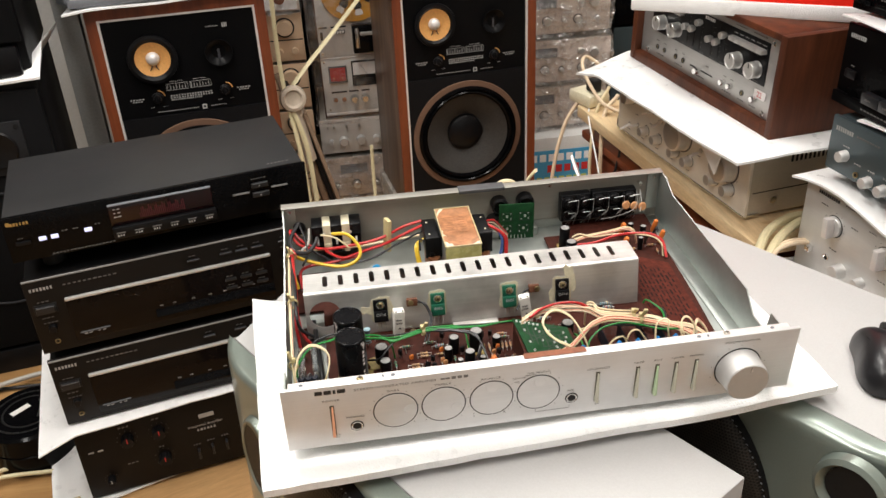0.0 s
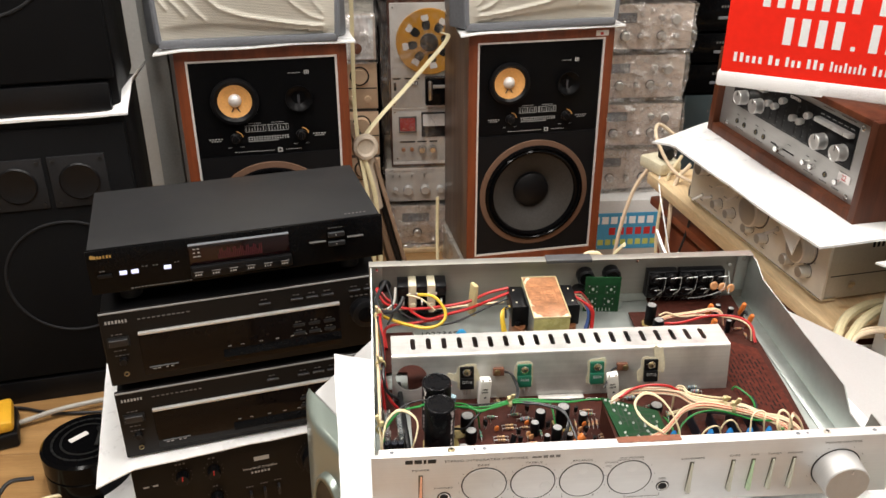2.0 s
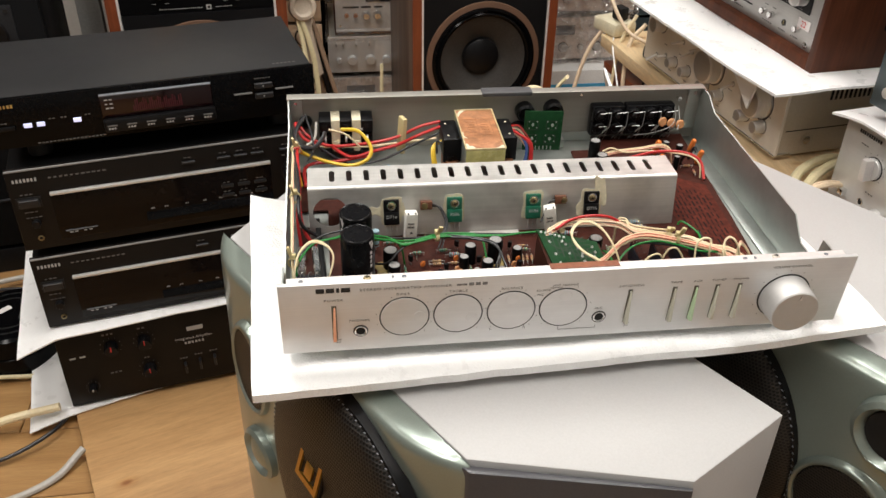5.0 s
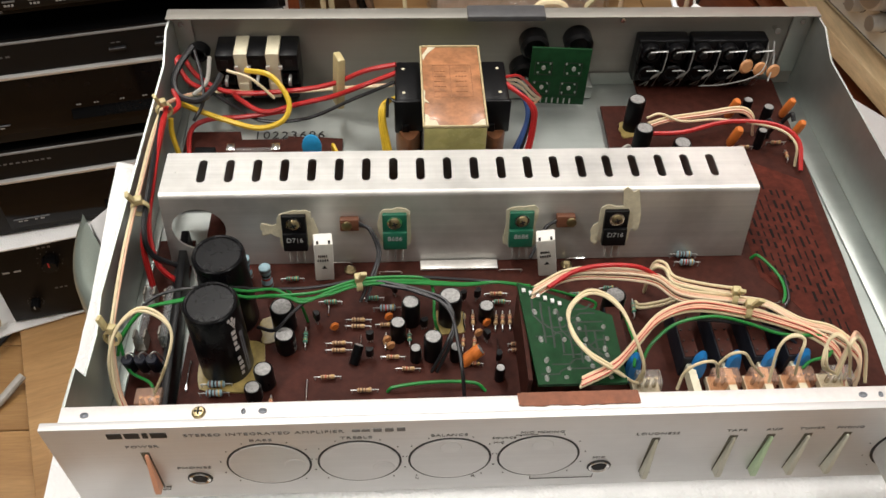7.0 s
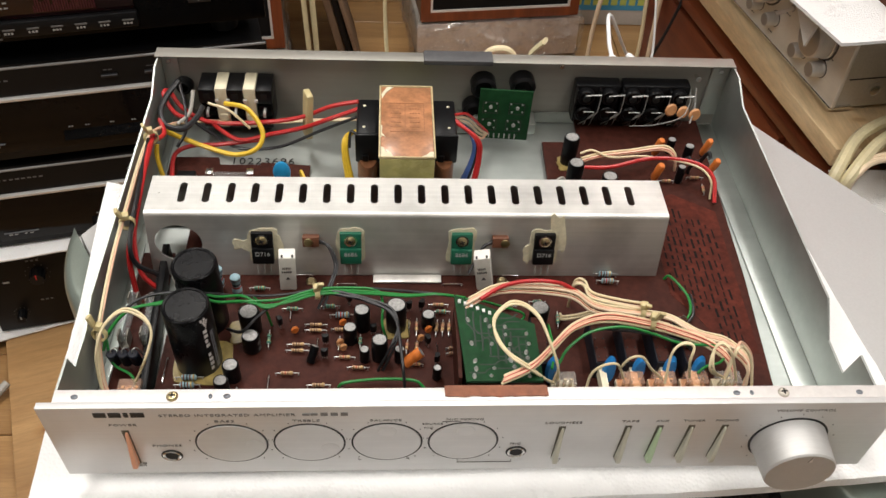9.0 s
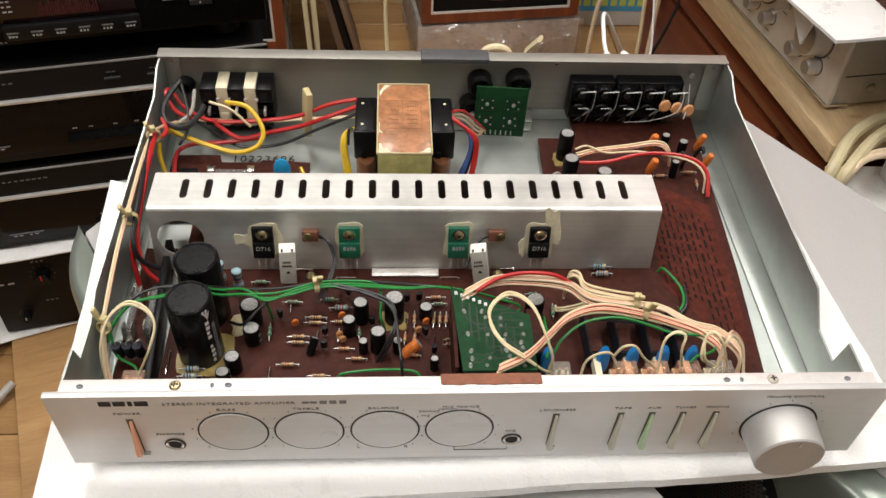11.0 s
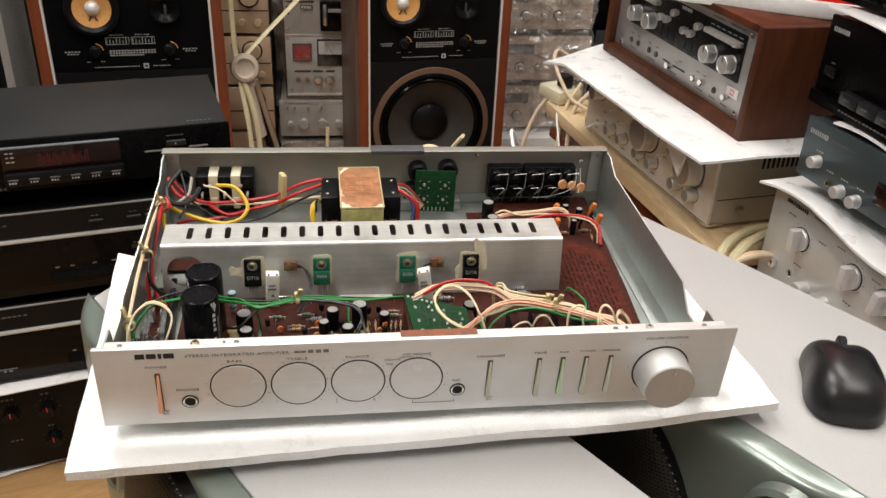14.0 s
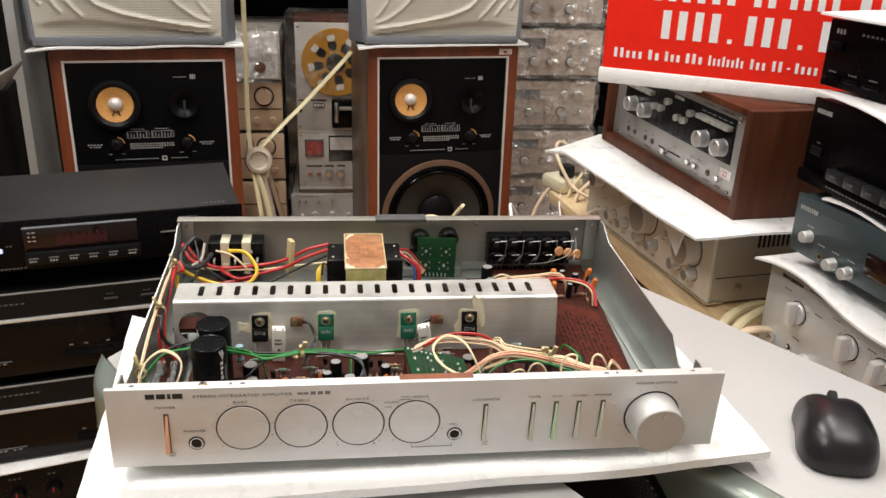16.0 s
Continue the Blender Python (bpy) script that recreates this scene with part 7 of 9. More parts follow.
part("bracket_line", tube([(0.2385, -0.0001, 0.0084), (0.2385, -0.0001, 0.0114)], 0.0002, 5), M["ink_grey"], fp)
part("bracket_line", tube([(0.199, -0.0001, 0.0501), (0.2085, -0.0001, 0.0501)], 0.0002, 5), M["ink_grey"], fp)
dot = None
for kx, dim in ((0.0905, 0.0), (0.1305, -0.4), (0.1708, 1.57), (0.2108, 1.5)):
    part("dial_gap", lathe([(0.0187, 0.0), (0.0187, 0.0002), (0.0170, 0.0002)], 48), M["ink_black"], fp, "", at(kx, 0, 0.0306, 90))
    k = part("flat_knob", lathe([(0.0177, 0), (0.0177, 0.0004), (0.0173, 0.0007), (0, 0.0007)], 56), M["bright_panel"], A, "flat round silver knob", at(kx, 0, 0.0306, 90))
    part("dimple", lathe([(0.0050, 0.0), (0.0045, 0.00035), (0.0030, 0.0003), (0, 0.00012)], 28), M["bright_panel"], k, "", at(0.0115 * math.cos(dim), 0.0115 * math.sin(dim), 0.0006))
    for i in range(11):
        a = radians(-135 + 27 * i)
        if dot is None:
            dot = part("dial_dot", cyl(0.0003, 0, 0.0003, 8), M["ink_grey"], fp, m=at(kx + 0.0212 * math.sin(a), 0, 0.0306 + 0.0212 * math.cos(a), 90))
        else:
            again(dot, at(kx + 0.0212 * math.sin(a), 0, 0.0306 + 0.0212 * math.cos(a), 90))
for jx, jz in ((0.0580, 0.0190), (0.2403, 0.0190)):
    j = part("jack", lathe([(0.0048, 0.0), (0.0048, 0.0007), (0.0043, 0.0010), (0.0038, 0.0008), (0.0035, 0.0004), (0, 0.0004)], 28), M["chrome"], A, "metal-rimmed socket", at(jx, 0, jz, 90))
    part("jack_gap", lathe([(0.0056, 0.0), (0.0056, 0.0003), (0.0048, 0.0003)], 28), M["ink_black"], j)
    part("jack_hole", lathe([(0.0034, 0.0004), (0.0032, 0.0006), (0, 0.0005)], 24), M["rubber"], j)
for lx_, mt in ((0.039, "lever_peach"), (0.262, "lever_grey"), (0.297, "lever_grey"), (0.314, "lever_green"), (0.331, "lever_grey"), (0.349, "lever_grey")):
    z0, z1 = (0.0122, 0.0438) if lx_ < 0.28 else (0.0118, 0.0440)
    part("lever_slot", box(lx_ - 0.0018, lx_ + 0.0018, -0.0002, 0.0, z0 - 0.0002, z1 + 0.0004), M["slot_olive"], fp)
    bm = bmesh.new()
    wide = {-1: (-0.00155, -0.0003), 1: (0.00105, 0.00115)}
    prof = [(0.0002, z1 - 0.001), (-0.0012, z1 - 0.0015), (-0.0046, z0 + 0.004), (-0.0046, z0 + 0.0008), (0.0002, z0)]
    vs = [[bm.verts.new((wide[sx][1 if z > z1 - 0.01 else 0], y, z)) for y, z in prof] for sx in (-1, 1)]
    bm.faces.new(vs[0])
    bm.faces.new(vs[1][::-1])
    for i in range(len(prof)):
        j = (i + 1) % len(prof)
        bm.faces.new((vs[0][i], vs[0][j], vs[1][j], vs[1][i]))
    bmesh.ops.recalc_face_normals(bm, faces=bm.faces)
    bmesh.ops.bevel(bm, geom=list(bm.edges), offset=0.0003, segments=1, affect="EDGES")
    part("lever", bm, M[mt], A, {"lever_peach": "peach plastic power lever", "lever_green": "pale green lit lever"}.get(mt, "smoky plastic lever"), at(lx_, 0, 0))
part("dial_gap", lathe([(0.0212, 0), (0.0212, 0.0003), (0.019, 0.0004)], 48), M["ink_black"], fp, "", at(0.3878, 0, 0.0294, 90))
vk = part("volume_knob", lathe([(0.0200, 0.0), (0.0200, 0.003), (0.0197, 0.0040), (0.0188, 0.0198), (0.0180, 0.0208), (0.0176, 0.0208), (0, 0.0206)], 64), M["knob_silver"], A, "large turned silver volume knob", at(0.3878, 0, 0.0294, 90))
part("pointer", prism([(0.0002, 0.0120), (0.0022, 0.0120), (0.0012, 0.0160)], 0.0205, 0.0210), M["lip"], vk, "pale wedge-shaped pointer")
part("pointer_edge", prism([(-0.0002, 0.0117), (0.0002, 0.0117), (0.0012, 0.0163), (0.0008, 0.0163)], 0.0205, 0.02085), M["ink_grey"], vk)
for i in range(11):
    a = radians(-135 + 27 * i)
    again(dot, at(0.3878 + 0.0245 * math.sin(a), 0, 0.0294 + 0.0245 * math.cos(a), 90))

def blob(seed, w, h, t=0.0007, lob=0.35):
    """An irregular smear in the xz plane."""
    pts = []
    for i in range(26):
        a = 2 * math.pi * i / 26
        rr = 1 + lob * noise.noise(Vector((math.cos(a) * 1.7, math.sin(a) * 1.7, seed * 3.3)))
        sq = 1 / max(abs(math.cos(a)), abs(math.sin(a))) ** 0.7
        pts.append((w / 2 * math.cos(a) * rr * sq, h / 2 * math.sin(a) * rr * sq))
    bm = prism(pts, 0, t)
    bm.transform(pose(0, 0, 0, 90))
    return bm


# side walls and rear panel


def wall_profile(x, prof, t=0.0013):
    bm = prism([(y, z) for y, z in prof], 0, t)
    bm.transform(Matrix(((0, 0, 1, x), (1, 0, 0, 0), (0, 1, 0, 0), (0, 0, 0, 1))))
    bmesh.ops.recalc_face_normals(bm, faces=bm.faces)
    return bm


SIDE = [(0.0135, 0.0), (0.3080, 0.0), (0.3080, 0.0590), (0.2900, 0.0590), (0.2680, 0.0485), (0.0850, 0.0470), (0.0660, 0.0300), (0.0420, 0.0300), (0.0385, 0.0525), (0.0135, 0.0525)]
part("side_wall", wall_profile(0.4340, SIDE), M["steel"], A, "zinc-plated steel side")
SIDE_LEFT = [(y, max(z, 0.0400) if 0.04 < y < 0.07 else z) for y, z in SIDE]
part("side_wall", wall_profile(0.0020, SIDE_LEFT), M["steel"], A, "zinc-plated steel side")
part("side_flange", box(0.4180, 0.4339, 0.012, 0.306, 0.0006, 0.0018, 0.0004), M["steel"], A)
part("side_flange", box(0.0034, 0.0085, 0.012, 0.306, 0.0006, 0.0018, 0.0004), M["steel"], A)
part("rear_panel", box(0.0005, 0.4355, 0.3083, 0.3097, 0.0, 0.0592, 0.0003), M["rear_steel"], A, "grey steel rear panel")
part("rear_rim", box(0.0005, 0.4355, 0.3010, 0.3125, 0.0594, 0.0607, 0.0005), M["rear_steel"], A)
part("rear_floor_step", box(0.225, 0.2865, 0.291, 0.3080, 0.0006, 0.0105, 0.001), M["steel"], A)
part("rear_floor_step", box(0.2868, 0.419, 0.3064, 0.3080, 0.0006, 0.0105, 0.0005), M["steel"], A)
part("rear_flange", box(0.4200, 0.4338, 0.3065, 0.3081, 0.0115, 0.0580, 0.0003), M["steel"], A)
part("rear_flange", box(0.0035, 0.0150, 0.3065, 0.3081, 0.0020, 0.0580, 0.0003), M["steel"], A)
for sx_, sz in ((0.4270, 0.053), (0.0085, 0.053), (0.303, 0.0535)):
    part("rivet", lathe([(0.002, 0), (0.0018, 0.0008), (0, 0.001)], 12), M["chrome"], A, "", at(sx_, 0.3063 if sx_ != 0.303 else 0.3082, sz, 90))
part("ground_screw", lathe([(0.0014, 0), (0.0014, 0.006), (0.0022, 0.0062), (0.0022, 0.0078), (0, 0.008)], 14), M["chrome"], A, "", at(0.409, 0.3082, 0.0475, 78))
part("edge_clip", box(0.197, 0.249, 0.2997, 0.3135, 0.0580, 0.0623, 0.0010), M["edge_strip"], A, "dark grey edge strip")

# rear sockets
rb = part("phono_block", box(0.3140, 0.3490, 0.2935, 0.3054, 0.0265, 0.0600, 0.0015), M["black_plastic"], A, "black phono socket block", BACK)
rb2 = part("phono_block", box(0.3508, 0.4035, 0.2935, 0.3054, 0.0265, 0.0600, 0.0015), M["black_plastic"], A, "black phono socket block", BACK)
for i, x in enumerate((0.3265, 0.3445, 0.3625, 0.3805, 0.3990)):
    own = rb if i < 2 else rb2
    for sz_ in (0.0520, 0.0365):
        part("socket_shell", lathe([(0.0066, 0), (0.0066, 0.0052), (0.0058, 0.0062), (0.0046, 0.0062), (0.0040, 0.0040), (0, 0.0040)], 22), M["black_plastic"], own, "round black socket back", at(x - 0.0045, 0.2940, sz_, 90))
        part("socket_web", box(x - 0.0125, x - 0.0112, 0.2885, 0.2940, sz_ - 0.0072, sz_ + 0.0066, 0.0004), M["black_plastic"], own)
    part("socket_core", cyl(0.0030, 0, 0.004, 14, 0.0006), M["rubber"], own, m=at(x - 0.0045, 0.2902, 0.0520, 90))
    part("solder_tab", tube([(x - 0.0057, 0.2874, 0.0550), (x + 0.0050, 0.2872, 0.0560), (x + 0.0061, 0.2870, 0.0548), (x + 0.0058, 0.2868, 0.0420), (x + 0.0042, 0.2870, 0.0378), (x - 0.0008, 0.2886, 0.0318), (x - 0.0041, 0.2925, 0.0250), (x - 0.0045, 0.2970, 0.0205)], 0.0008, 6, 5, 0.5), M["solder"], own, "bright solder tab")
    part("solder_tab", tube([(x - 0.0055, 0.2868, 0.0402), (x + 0.0020, 0.2866, 0.0405), (x + 0.0030, 0.2868, 0.0385), (x - 0.0012, 0.2885, 0.0322), (x - 0.0008, 0.2925, 0.0250), (x - 0.0010, 0.2965, 0.0205)], 0.0007, 6, 5, 0.5), M["solder"], own, "bright solder tab")
    part("solder_tab", tube([(x + 0.0048, 0.2868, 0.0392), (x + 0.0032, 0.2890, 0.0310), (x + 0.0038, 0.2930, 0.0240), (x + 0.0038, 0.2960, 0.0205)], 0.0006, 6, 5, 0.5), M["solder"], own, "bright solder tab")
for x, z in ((0.2435, 0.0535), (0.2735, 0.0550), (0.2385, 0.0310)):
    d = part("round_socket", lathe([(0.0098, 0), (0.0098, 0.010), (0.0075, 0.012), (0.006, 0.009), (0, 0.009)], 24), M["black_plastic"], A, "round black socket", BACK @ at(x, 0.3056, z, 90))
    part("socket_pin", cyl(0.0022, 0.009, 0.0145, 10), M["chrome"], d)
gp = part("small_green_board", box(-0.0198, 0.0198, -0.0008, 0.0008, -0.0213, 0.0213, 0.0002), M["pcb_green"], A, "small upright green circuit board", pose(0.2587, 0.2817, 0.0273, -6, 1.0, -3))
rnd = random.Random(5)
for i, (x, z) in enumerate(((-0.011, 0.0065), (0.009, 0.0065), (-0.011, -0.0085), (0.008, -0.0085))):
    for k in range(5):
        big = 1.7 if k == 0 else 0.8
        ox, oz = ((0, 0), (-0.0042, 0.0036), (0.0040, 0.0034), (-0.0040, -0.0036), (0.0042, -0.0030))[k]
        part("solder_joint", lathe([(0.0011, 0), (0.0008, 0.0006), (0, 0.0009)], 9), M["solder"], gp, m=at(x + ox + rnd.uniform(-0.0006, 0.0006), -0.0008, z + oz, 90, 0, 0) @ Matrix.Diagonal((big * 0.8, big, 1, 1)))
for i, (x, z) in enumerate(((-0.011, 0.006), (0.009, 0.006), (-0.011, -0.009), (0.008, -0.009))):
    part("trace", ring_plate(rect(x - 0.006, x + 0.006, z - 0.005, z + 0.005), rect(x - 0.0053, x + 0.0053, z - 0.0043, z + 0.0043), -0.00105, -0.0008), M["pcb_trace"], gp)
for i in range(6):
    part("header_pin", cyl(0.0006, 0, 0.004, 7), M["solder"], gp, m=at(-0.010 + 0.004 * i, -0.0006, -0.0165, 180))

# speaker terminal block at the rear
tb = part("terminal_block", box(0.0310, 0.0845, 0.2860, 0.3054, 0.024, 0.0560, 0.001), M["black_plastic"], A, "black terminal block with ivory dividers", BACK)
for x in (0.0310, 0.0515, 0.0728):
    part("terminal_cap", box(x, x + 0.0118, 0.2830, 0.3050, 0.0455, 0.0580, 0.0008), M["black_plastic"], tb)
    part("terminal_step", box(x + 0.001, x + 0.0108, 0.2825, 0.2858, 0.0345, 0.0440, 0.0006), M["black_gloss"], tb)
    part("terminal_foot", box(x + 0.001, x + 0.0108, 0.2815, 0.2858, 0.0245, 0.0310, 0.0006), M["black_plastic"], tb)
    part("recess", box(x + 0.0035, x + 0.0080, 0.2826, 0.2834, 0.0500, 0.0545), M["rubber"], tb)
    part("lug", tube([(x + 0.006, 0.283, 0.042), (x + 0.006, 0.278, 0.0415), (x + 0.006, 0.277, 0.038)], 0.0011), M["solder"], tb)
for x in (0.0430, 0.0637):
    part("ivory_divider", box(x, x + 0.0088, 0.2835, 0.3050, 0.0300, 0.0586, 0.0006), M["ivory"], tb, "ivory plastic divider")
    part("ivory_tongue", box(x + 0.0012, x + 0.0075, 0.2818, 0.2838, 0.0245, 0.0360, 0.0005), M["ivory"], tb)
for x in (0.0428, 0.0508, 0.0634, 0.0716):
    part("terminal_tab", box(x, x + 0.0026, 0.2812, 0.2832, 0.0478, 0.0502, 0.0003), M["tin"], tb, "small bright tab")
part("cable_grommet", lathe([(0.0068, 0), (0.0068, 0.003), (0.0052, 0.007), (0.0035, 0.007), (0.0035, 0)], 22), M["black_plastic"], A, "black cable grommet", BACK @ at(0.0175, 0.3040, 0.0480, 90))
part("cord_clip", box(-0.0026, 0.0026, -0.006, 0.006, 0.022, 0.052, 0.0012), M["tie"], A, "ivory cord clip", INNER @ at(0.1085, 0.273, 0, -3, 5, 20))

# chassis number stamped on the floor
part("stamped_number", letters("10223696", 0.0105, 1.15), M["ink_black"], A, "stamped number", at(0.0775, 0.2550, 0.0007, -90))

# fuse board behind the heat sink
fb = part("fuse_board", prism([(0.010, 0.190), (0.113, 0.190), (0.113, 0.2545), (0.077, 0.2575), (0.076, 0.2545), (0.047, 0.2545), (0.045, 0.2630), (0.010, 0.2630)], 0.0105, 0.012), M["pcb"], A, "brown fuse board", INNER)
part("fuse", tube([(0.044, 0.232, 0.0185), (0.072, 0.232, 0.0185)], 0.0026, 12), M["glass"], fb, "glass fuse in metal clips")
for x in (0.041, 0.0695):
    part("fuse_clip", box(x, x + 0.0055, 0.2285, 0.2355, 0.012, 0.0225, 0.0006), M["chrome"], fb)
part("disc_capacitor", lathe([(0.0, 0.0022), (0.0045, 0.002), (0.0062, 0.0008), (0.0062, -0.0008), (0.0045, -0.002), (0, -0.0022)], 20, False), M["blue_bright"], fb, "bright blue disc capacitor", at(0.095, 0.231, 0.0225, 82) @ Matrix.Diagonal((1, 1.15, 1, 1)))
part("black_block", box(0.0205, 0.0335, 0.226, 0.236, 0.012, 0.02, 0.0008), M["black_plastic"], fb)
part("board_wire", tube([(0.108, 0.238, 0.013), (0.108, 0.236, 0.020), (0.113, 0.226, 0.017), (0.12, 0.215, 0.012)], 0.0011), M["w_yellow"], fb)

# transformer
tr = part("transformer", box(0.1655, 0.2015, 0.1865, 0.2640, 0.0146, 0.0695, 0.0012), M["steel"], A, "mains transformer wrapped in orange-brown paper", pose(0, 0.1957, -0.0141) @ Matrix.Diagonal((1, 0.955, 1, 1)) @ pose(0, -0.1838, 0))
for x0, x1, y0, y1 in ((0.1644, 0.1656, 0.1840, 0.2662), (0.2014, 0.2026, 0.1840, 0.2662), (0.1657, 0.2013, 0.1838, 0.1849), (0.1657, 0.2013, 0.2652, 0.2664)):
    part("tray_rim", box(x0, x1, y0, y1, 0.0702, 0.0721, 0.0005), M["xf_rim"], tr, "pale folded paper rim")
part("top_paper", box(0.1657, 0.2013, 0.1850, 0.2651, 0.0696, 0.0712, 0.0003), M["xf_paper"], tr, "orange-brown varnished paper")
part("front_tape", box(0.1652, 0.2018, 0.1838, 0.1863, 0.0150, 0.0700, 0.0006), M["xf_tape"], tr, "yellowed tape")
part("back_tape", box(0.1652, 0.2018, 0.2642, 0.2665, 0.0150, 0.0700, 0.0006), M["xf_tape"], tr)
for poly in ([(0.1658, 0.2560), (0.1664, 0.2505), (0.1690, 0.2575), (0.1745, 0.2645), (0.1700, 0.2648)], [(0.1658, 0.1852), (0.1740, 0.1852), (0.1722, 0.1900), (0.1690, 0.1905), (0.1675, 0.1950), (0.1658, 0.1955)],
             [(0.1930, 0.1852), (0.2011, 0.1852), (0.2011, 0.1905), (0.1985, 0.1900), (0.1965, 0.1872)], [(0.1658, 0.2200), (0.1668, 0.2180), (0.1664, 0.2110), (0.1690, 0.2060), (0.1664, 0.2080), (0.1658, 0.2050)]):
    part("torn_paper", prism(poly, 0.0713, 0.0717), M["paste"], tr, "pale torn paper")
part("printed_square", ring_plate(rect(-0.0120, 0.0120, -0.0165, 0.0165), rect(-0.0117, 0.0117, -0.0162, 0.0162), -0.0001, 0.0001), M["xf_print"], tr, "", at(0.1838, 0.229, 0.0713, -90))
part("print_divider", box(-0.0002, 0.0002, -0.0001, 0.0001, -0.0162, 0.0162), M["xf_print"], tr, "", at(0.1825, 0.229, 0.0713, -90))
for i in range(5):
    for q_ in (-0.0065, 0.0065):
        part("print_line", bars(0.0075, 0.0007, 4, i), M["xf_print"], tr, m=at(0.183 + q_, 0.218 + 0.0052 * i, 0.0713, -90))
for s_, x0, x1 in ((0, 0.1485, 0.1652), (1, 0.2018, 0.2190)):
    b_ = part("bobbin", box(x0, x1, 0.2170, 0.2600, 0.0425, 0.0645, 0.0022), M["black_plastic"], tr, "black plastic bobbin end")
    for k in range(2):
        part("bobbin_hole", cyl(0.0011, 0, 0.0004, 8), M["ivory"], b_, m=at((x0 + x1) / 2 + (-0.003 if s_ == 0 else 0.003), 0.226 + 0.025 * k, 0.0644))
    part("bobbin_foot", box(x0 + 0.0040, x0 + 0.0085, 0.2140, 0.2180, 0.0415, 0.0480, 0.0008), M["black_plastic"], tr)
    part("bobbin_rim", box(x0 - 0.0006, x1 + 0.0006, 0.2155, 0.2185, 0.0405, 0.0655, 0.0012), M["black_plastic"], tr)
    part("winding", lathe([(0.0, 0.0), (0.0078, 0.0), (0.0082, 0.002), (0.0082, 0.021), (0.0078, 0.023), (0, 0.023)], 30), M["xf_copper"], tr, "brown varnished winding", at((x0 + x1) / 2, 0.2300, 0.0150) @ Matrix.Diagonal((1.0, 3.0, 1.2, 1)))

# heat sink
FACE = pose(0, 0.1440, 0.0536) @ pose(0, 0, 0, -11.5) @ pose(0, -0.1440, -0.0536)  # the face slopes outwards to its foot
HS = pose(0.001, 0.0032, -0.0050) @ FACE
FLAT = FACE.inverted()
hs = part("heat_sink_front", hole_plate(0.0195, 0.0600, PB - 0.0035, 0.0536, circle(0.038, 0.0345, 0.0135, 28, 1.1), 0.1440, 0.1453), M["alu"], A, "bent aluminium heat sink", HS)
part("heat_sink_face", box(0.0600, 0.3495, 0.1440, 0.1453, PB - 0.0035, 0.0536), M["alu"], hs)
bend = bmesh.new()
pr = [(0.1440, 0.0536), (0.1441, 0.0548), (0.1446, 0.0560), (0.1456, 0.0568), (0.1470, 0.0571), (0.1470, 0.0558), (0.1459, 0.0554), (0.1453, 0.0546), (0.1453, 0.0536)]
ends = [[bend.verts.new((x, y, z)) for y, z in pr] for x in (0.0195, 0.3495)]
bend.faces.new(ends[0])
bend.faces.new(ends[1][::-1])
for i in range(len(pr)):
    j = (i + 1) % len(pr)
    bend.faces.new((ends[0][i], ends[0][j], ends[1][j], ends[1][i]))
bmesh.ops.recalc_face_normals(bend, faces=bend.faces)
part("heat_sink_bend", bend, M["alu"], hs, "", FLAT)
top = bmesh.new()
pitch = 0.01508
for i in range(20):
    xc = 0.0405 + pitch * i
    merge(top, hole_plate(xc - pitch / 2, xc + pitch / 2, 0.1470, 0.1785, slot_outline(xc, 0.1545, 0.1725, 0.0048), 0.0, 0.0013, False))
merge(top, hole_plate(0.0195, 0.0405 - pitch / 2, 0.1470, 0.1785, circle(0.0262, 0.1628, 0.0004, 8), 0.0, 0.0013, False))
merge(top, hole_plate(0.0405 + pitch * 19.5, 0.3495, 0.1470, 0.1785, circle(0.3460, 0.1628, 0.0004, 8), 0.0, 0.0013, False))
bmesh.ops.remove_doubles(top, verts=top.verts, dist=0.00002)
top.transform(Matrix(((1, 0, 0, 0), (0, 0, 1, 0), (0, 1, 0, 0.0558), (0, 0, 0, 1))))
bmesh.ops.recalc_face_normals(top, faces=top.faces)
part("heat_sink_top", top, M["alu"], hs, "slotted heat sink top", FLAT)
part("heat_sink_back", box(0.0195, 0.3495, 0.1772, 0.1785, 0.024, 0.0557), M["alu"], hs, "", FLAT)


